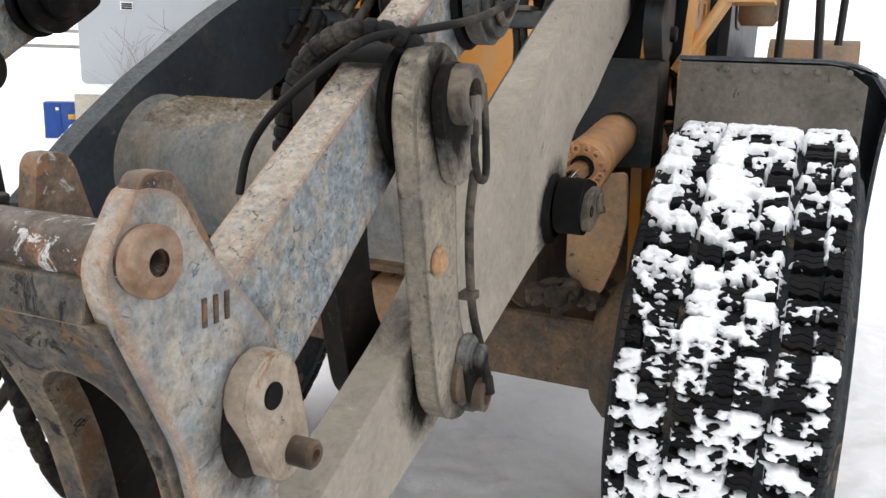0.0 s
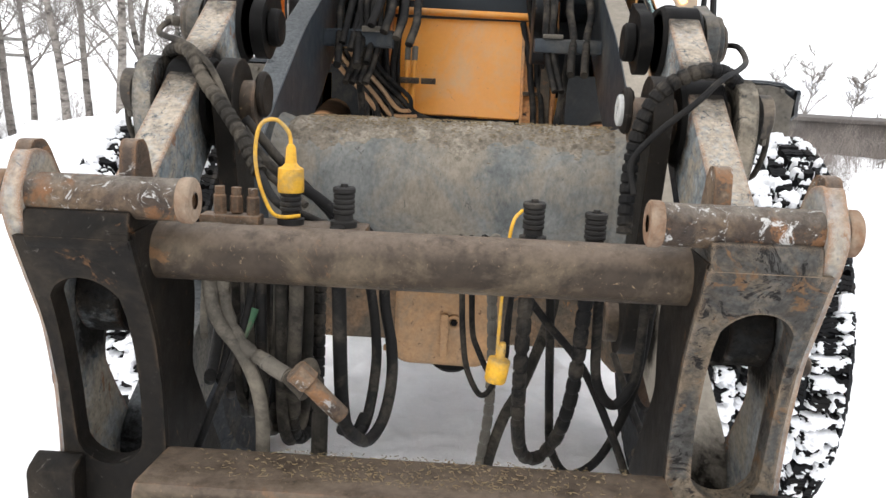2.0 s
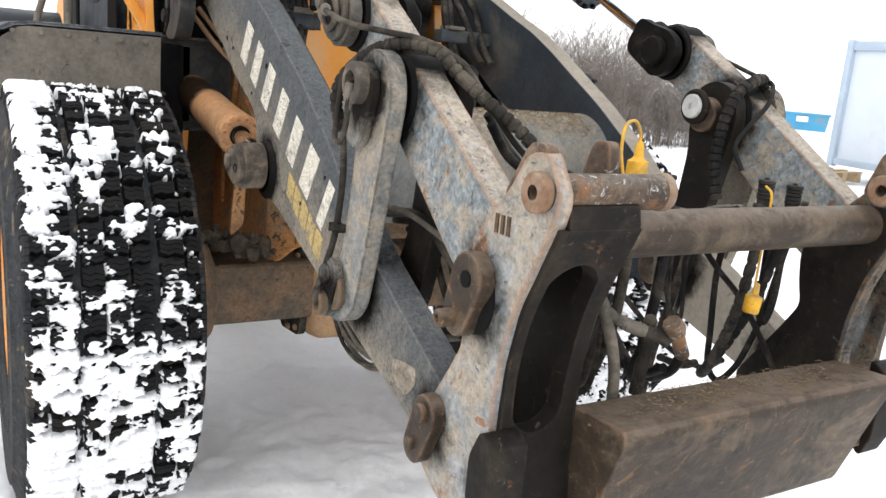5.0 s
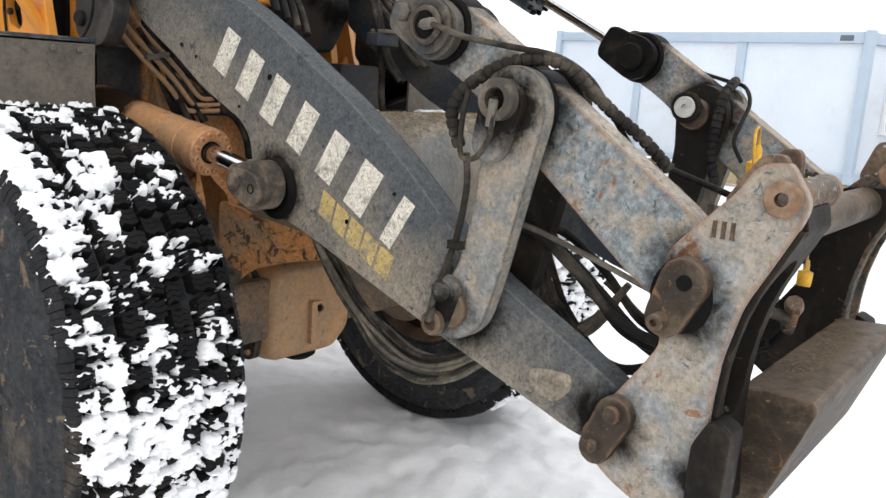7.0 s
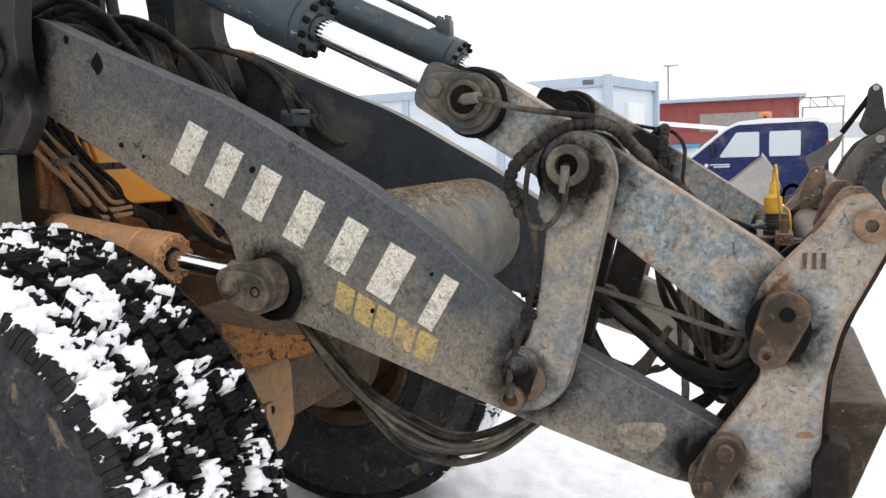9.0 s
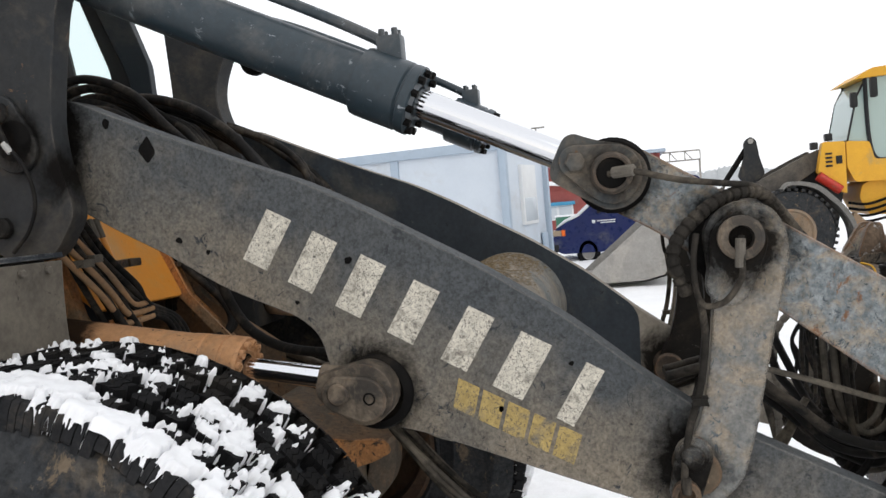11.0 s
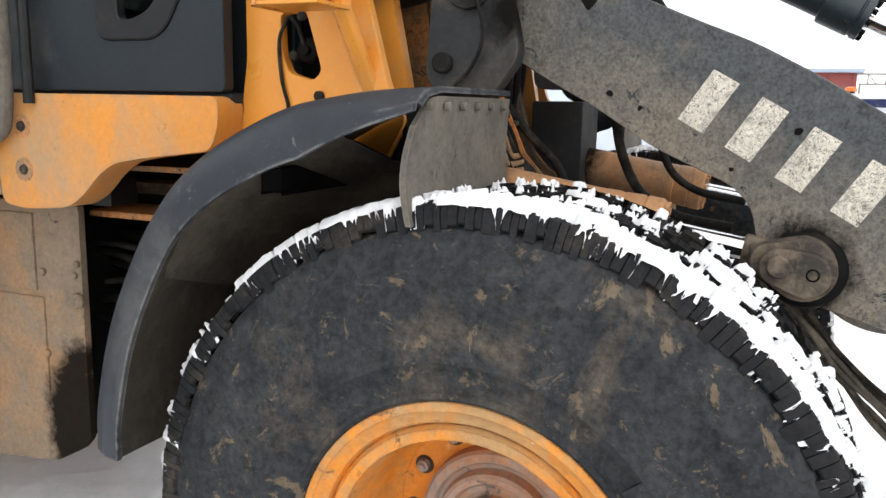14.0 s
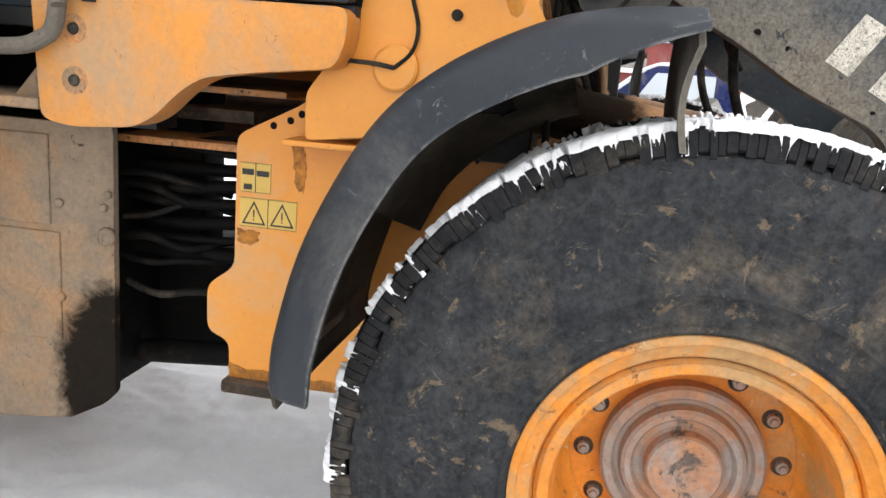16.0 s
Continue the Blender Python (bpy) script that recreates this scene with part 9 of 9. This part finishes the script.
def make_kiosk():
    k = thing("grey_kiosk", "pale grey sheet-clad service building on a beige block plinth", "building", at=(-10.95, 11.1, 0))
    m = Matrix.Rotation(math.atan2(1.95, 2.05), 4, "Z")
    bm = bmesh.new()
    plate(bm, rounded([(0, 0.98), (2.8, 0.98), (2.8, 2.75), (2.55, 3.0), (0, 3.0)], 0.12, 4), 0, 3.4, bevel=0.02, axis="y")
    bmesh.ops.transform(bm, matrix=m, verts=bm.verts[:])
    part("cladding", bm, GREYCLAD, k)
    part("plinth", box(bmesh.new(), (-0.12, -0.25, 0), (3.2, 3.4, 0.80), 0.02, m), PLINTH, k, "beige block plinth")
    part("snow_ledge", box(bmesh.new(), (-0.15, -0.3, 0.80), (3.25, 3.4, 0.98), 0.03, m), ROOFSNOW, k)
    v = part("vent", box(bmesh.new(), (0.72, -0.02, 2.30), (0.94, 0.05, 2.45), 0.01, m), WHITEP, k)
    for i in range(3):
        part("louvre", box(bmesh.new(), (0.74, -0.04, 2.32 + 0.04 * i), (0.92, 0.0, 2.345 + 0.04 * i), 0.003, m), BLACKPL, v)
    c = thing("blue_cabinet", "blue steel cabinet with a yellow label standing in the snow", "cabinet", at=(-11.41, 10.63, 0))
    part("body", box(bmesh.new(), (0, 0, -0.05), (0.57, 0.45, 0.64), 0.015, m), BLUESTEEL, c)
    part("door", box(bmesh.new(), (0.02, -0.015, 0.0), (0.28, 0.01, 0.61), 0.005, m), BLUESTEEL, c)
    part("door", box(bmesh.new(), (0.30, -0.015, 0.0), (0.55, 0.01, 0.61), 0.005, m), BLUESTEEL, c)
    part("label_plate", box(bmesh.new(), (0.40, -0.022, 0.34), (0.55, -0.012, 0.43), 0.003, m), YELLOW, c)
    part("paper_label", box(bmesh.new(), (0.20, -0.022, 0.50), (0.25, -0.012, 0.55), 0.003, m), WHITEP, c)
    fe = thing("railing", "thin grey railing on posts beyond the yard", "railing", at=(-16, 13, 0))
    mm = Matrix.Rotation(radians(42), 4, "Z")
    for i in range(5):
        part("post", sweep(bmesh.new(), [mm @ Vector((-2 + 2.2 * i, 0, 0)), mm @ Vector((-2 + 2.2 * i, 0, 1.6))], 0.035, 8), BUCKETGREY, fe)
    for z in (1.6, 1.95):
        part("rail", sweep(bmesh.new(), [mm @ Vector((-2.5, 0, z)), mm @ Vector((7.5, 0, z + 0.05))], 0.04, 8), BUCKETGREY, fe)


make_kiosk()


def limb(bm, p, d, length, r, depth, rnd, droop=0.0):
    pts, q = [Vector(p)], Vector(d).normalized()
    n = 4 if depth else 3
    for i in range(n):
        q = (q + Vector((rnd.uniform(-1, 1), rnd.uniform(-1, 1), rnd.uniform(-0.6, 0.8) - droop)) * 0.22).normalized()
        pts.append(pts[-1] + q * length / n)
    L = length
    sweep(bm, pts, lambda s: max(0.0035, r * (1 - 0.75 * s / L)), 4 if depth else 3)
    if depth:
        for i in range(1, n + 1):
            for _ in range(2 if depth > 1 else 3):
                side = Vector((rnd.uniform(-1, 1), rnd.uniform(-1, 1), rnd.uniform(-0.1, 0.9)))
                limb(bm, pts[i], (q * 0.5 + side).normalized(), length * rnd.uniform(0.32, 0.55), r * 0.45, depth - 1, rnd, droop)


def make_tree(x, y, h, seed, lean=0.0, group="birches by the yard"):
    rnd = random.Random(seed)
    t = thing("birch_tree", "leafless birch with pale spotted bark in the snow", "tree", group, at=(x, y, -0.1))
    pts = [Vector((0, 0, 0))]
    for i in range(7):
        pts.append(pts[-1] + Vector((rnd.uniform(-0.08, 0.08) + lean * 0.1, rnd.uniform(-0.08, 0.08), h / 7)))
    bm = bmesh.new()
    sweep(bm, spline(pts, 3), lambda s: 0.075 * (1 - 0.8 * s / h) * (h / 6), 9)
    part("trunk", bm, BARK, t, "pale birch trunk with dark marks", 60)
    bm = bmesh.new()
    for k in range(15):
        i = rnd.uniform(0.18, 1.0)
        j = min(6, int(i * 7))
        p = pts[j].lerp(pts[j + 1], i * 7 - j if i < 1 else 1)
        a = rnd.uniform(0, 6.28)
        limb(bm, p, (math.cos(a), math.sin(a), rnd.uniform(0.3, 1.1)), h * rnd.uniform(0.16, 0.34) * (1.15 - 0.5 * i), 0.022, 2, rnd)
    part("crown", bm, TWIG, t, "crown of bare thin twigs", 180)


rt = random.Random(4)
CAM0 = (0.2, -0.7)
for brg, dist, h in ((33.5, 15.5, 6.5), (27.5, 14.2, 6.0), (24.2, 13.6, 6.6), (22.6, 15.0, 5.6), (19.5, 17, 7), (17.2, 15.5, 5.8), (14.5, 18.5, 7.2), (11.0, 17.5, 6.2), (8.6, 20, 7), (6.5, 19, 6.4), (13.0, 22, 7.5), (30.5, 19, 7), (36.5, 17.5, 6.5), (29.2, 23, 6.8), (26.0, 21, 7.4), (23.4, 24, 6.2), (21.0, 22, 7.0), (18.4, 25, 6.4), (16.0, 23, 7.6), (12.0, 26, 6.6), (9.8, 24, 7.2), (34.8, 22, 7.0), (7.4, 26, 6.0)):
    a = radians(brg)
    make_tree(CAM0[0] - math.sin(a) * dist, CAM0[1] + math.cos(a) * dist, h, int(brg * 10), rt.uniform(-1, 1))


def make_fir(x, y, h):
    rnd = random.Random(77)
    t = thing("fir_tree", "small dark green fir among bare birches", "tree", at=(x, y, -0.1))
    part("trunk", sweep(bmesh.new(), [Vector((0, 0, 0)), Vector((0.02, 0, h * 0.5)), Vector((0, 0.02, h))], lambda q: 0.06 * (1.05 - q / h), 8), BARK, t)
    bm = bmesh.new()
    for i in range(70):
        z = h * (0.10 + 0.88 * i / 70)
        ln = (h - z) * 0.34 + 0.08
        a = i * 2.4
        d = Vector((math.cos(a), math.sin(a), -0.18))
        p0 = Vector((0, 0, z))
        for q in range(7):
            c = p0 + d * ln * (q + 1) / 7
            side = Vector((-d.y, d.x, 0))
            for sg in (-1, 1):
                tip = c + side * sg * ln * 0.26 * (1.1 - q / 8) + d * 0.05 + Vector((0, 0, rnd.uniform(-0.08, 0.03)))
                u = bm.verts.new(c + Vector((0, 0, 0.02)))
                v = bm.verts.new(c + d * 0.07 - Vector((0, 0, 0.02)))
                w = bm.verts.new(tip)
                bm.faces.new((u, v, w))
    part("crown", bm, FIRGREEN, t, "drooping dark green needles", 180)


FIRGREEN = weathered("dark_fir_needles", (0.055, 0.060, 0.048), (0.040, 0.045, 0.036), (0.09, 0.09, 0.08), 0.3, 0.9, scale=4)
make_fir(CAM0[0] - math.sin(radians(20.3)) * 20.5, CAM0[1] + math.cos(radians(20.3)) * 20.5, 3.4)


def bush_mesh(seed, h, stems):
    rnd = random.Random(seed)
    bm = bmesh.new()
    for k in range(stems):
        a = rnd.uniform(0, 6.28)
        rr = rnd.uniform(0, 0.9)
        p = Vector((math.cos(a) * rr, math.sin(a) * rr, -0.05))
        limb(bm, p, (rnd.uniform(-0.16, 0.16), rnd.uniform(-0.16, 0.16), 1), h * rnd.uniform(0.5, 1.1), 0.0085, 1, rnd)
    return bm


bushes = []
for k in range(3):
    b = part("bare_bush", bush_mesh(40 + k, 2.3, 26), BRUSH, None, "", 180)
    tagged(b, "leafless brown thicket bush standing in snow", "bush", "thicket beside the yard")
    bushes.append(b)
k = 0
spots = []
rb = random.Random(9)
for i in range(40):
    # thicket, tapering off at its far end
    f = i / 40
    brg = -32.5 - 14.5 * f + rb.uniform(-0.7, 0.7)
    dist = 20.5 + 3.0 * f + abs(rb.gauss(0, 1)) * 1.8
    spots.append((brg, dist, rb.uniform(0.85, 1.15) * (1.0 if brg > -42.5 else 0.75)))
for i in range(26):
    # low scattered brush in front of the shed
    spots.append((rb.uniform(-32, -14), rb.uniform(14, 21), rb.uniform(0.22, 0.42)))
for i in range(16):
    spots.append((rb.uniform(5, 40), rb.uniform(13, 21), rb.uniform(0.4, 0.75)))
for i, (brg, dist, sc) in enumerate(spots):
    a = radians(brg)
    m = Matrix.Translation((CAM0[0] - math.sin(a) * dist, CAM0[1] + math.cos(a) * dist, snow_height(CAM0[0] - math.sin(a) * dist, CAM0[1] + math.cos(a) * dist) - 0.02)) @ Matrix.Rotation(rb.uniform(0, 6.28), 4, "Z")
    if i < 3:
        bushes[i].matrix_basis = m @ Matrix.Scale(sc, 4)
    else:
        c = copy_thing(bushes[i % 3], m)
        c.scale = (sc, sc, sc)

# long brown shed and blue bins behind the thicket
sh = thing("brown_shed", "long low brown board shed behind bare bushes", "shed", at=(7.0, 22.0, 0))
mm = Matrix.Rotation(radians(-24), 4, "Z")
part("wall", box(bmesh.new(), (-1.5, 0, -0.1), (6.5, 2.5, 0.85), 0.02, mm), FENCEBROWN, sh)
part("roof", box(bmesh.new(), (-1.7, -0.2, 0.85), (6.7, 2.7, 0.95), 0.03, mm), FENCEBROWN, sh)
part("annex", box(bmesh.new(), (4.6, -0.6, -0.1), (9.2, 2.2, 1.25), 0.02, mm), FENCEBROWN, sh)
for i in range(10):
    part("wall_board", box(bmesh.new(), (-1.4 + 0.8 * i, -0.03, -0.1), (-1.36 + 0.8 * i, 0.02, 0.83), 0.004, mm), FENCEBROWN, sh)
for i, (x, y, w, h) in enumerate(((33.2, 28.3, 2.1, 1.3), (35.5, 26.2, 2.5, 0.95))):
    bn = thing("blue_bin", "light blue waste skip standing in the snow", "skip", "blue skips", at=(x, y, 0))
    mm = Matrix.Rotation(radians(-51), 4, "Z")
    bm = bmesh.new()
    plate(bm, rounded([(-w / 2 + 0.12, 0.05), (w / 2 - 0.12, 0.05), (w / 2, h), (-w / 2, h)], 0.04, 2), 0, 1.6, bevel=0.02, axis="y")
    bmesh.ops.transform(bm, matrix=mm, verts=bm.verts[:])
    part("body", bm, BINBLUE, bn)
    part("rim", box(bmesh.new(), (-w / 2 - 0.05, -0.05, h - 0.08), (w / 2 + 0.05, 1.65, h + 0.02), 0.02, mm), BINBLUE, bn)
    part("paper_label", box(bmesh.new(), (-0.3, -0.06, h * 0.55), (0.25, -0.02, h * 0.85), 0.01, mm), WHITEP, bn)


# bare saplings standing up behind the shed
for brg, dist, h in ((-18.5, 27, 2.4), (-20.5, 29, 2.9), (-23.0, 28, 2.2), (-25.6, 27, 3.0), (-26.4, 29, 2.7), (-28.8, 27, 3.1), (-29.6, 28, 3.6), (-31.0, 27, 3.2), (-32.0, 29, 3.4)):
    a = radians(brg)
    make_tree(CAM0[0] - math.sin(a) * dist, CAM0[1] + math.cos(a) * dist, h, int(-brg * 10), 0.2, "saplings behind the shed")


# distance: snowy hills with dark patches and a hazy line of woods
def ridge(name, brg0, brg1, dist, top, seed, material, label, category, jag, step=0.25):
    bm = bmesh.new()
    rows = []
    n = int(abs(brg1 - brg0) / step)
    for i in range(n + 1):
        b = radians(brg0 + (brg1 - brg0) * i / n)
        edge = min(1, i / (n * 0.12), (n - i) / (n * 0.12))
        h = top * (0.72 + 0.28 * noise.noise(Vector((i * step * 0.35, seed, 0)))) * edge + jag * noise.noise(Vector((i * step * 6, seed, 4)))
        c = []
        for dd, hh in ((0, -1.0), (12, h * 0.4), (40, h), (90, h * 0.8), (140, -1)):
            c.append(bm.verts.new((-math.sin(b) * (dist + dd), math.cos(b) * (dist + dd), hh)))
        rows.append(c)
    for A, B in zip(rows, rows[1:]):
        for j in range(4):
            bm.faces.new((A[j], A[j + 1], B[j + 1], B[j]))
    ob = part(name, bm, material, None, "", 60)
    tagged(ob, label, category, kind="structure")


# haze is mixed into these two pale colours, no fog is modelled
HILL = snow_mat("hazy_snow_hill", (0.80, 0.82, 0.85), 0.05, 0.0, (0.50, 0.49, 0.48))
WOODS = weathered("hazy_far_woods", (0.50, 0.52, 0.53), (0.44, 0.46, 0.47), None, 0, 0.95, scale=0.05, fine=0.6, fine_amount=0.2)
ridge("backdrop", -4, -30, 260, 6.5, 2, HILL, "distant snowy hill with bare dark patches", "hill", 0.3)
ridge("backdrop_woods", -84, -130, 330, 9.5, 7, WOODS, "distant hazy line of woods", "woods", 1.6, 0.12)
gf = thing("goal_frame", "thin grey steel frame standing on the far snow", "steel frame", at=(13.6, 66, 0.0))
for x in (0, 2.0):
    part("post", sweep(bmesh.new(), [Vector((x, 0, -0.2)), Vector((x, 0, 2.7))], 0.07, 8), BUCKETGREY, gf)
part("crossbar", sweep(bmesh.new(), [Vector((0, 0, 2.7)), Vector((2.0, 0, 2.7))], 0.07, 8), BUCKETGREY, gf)
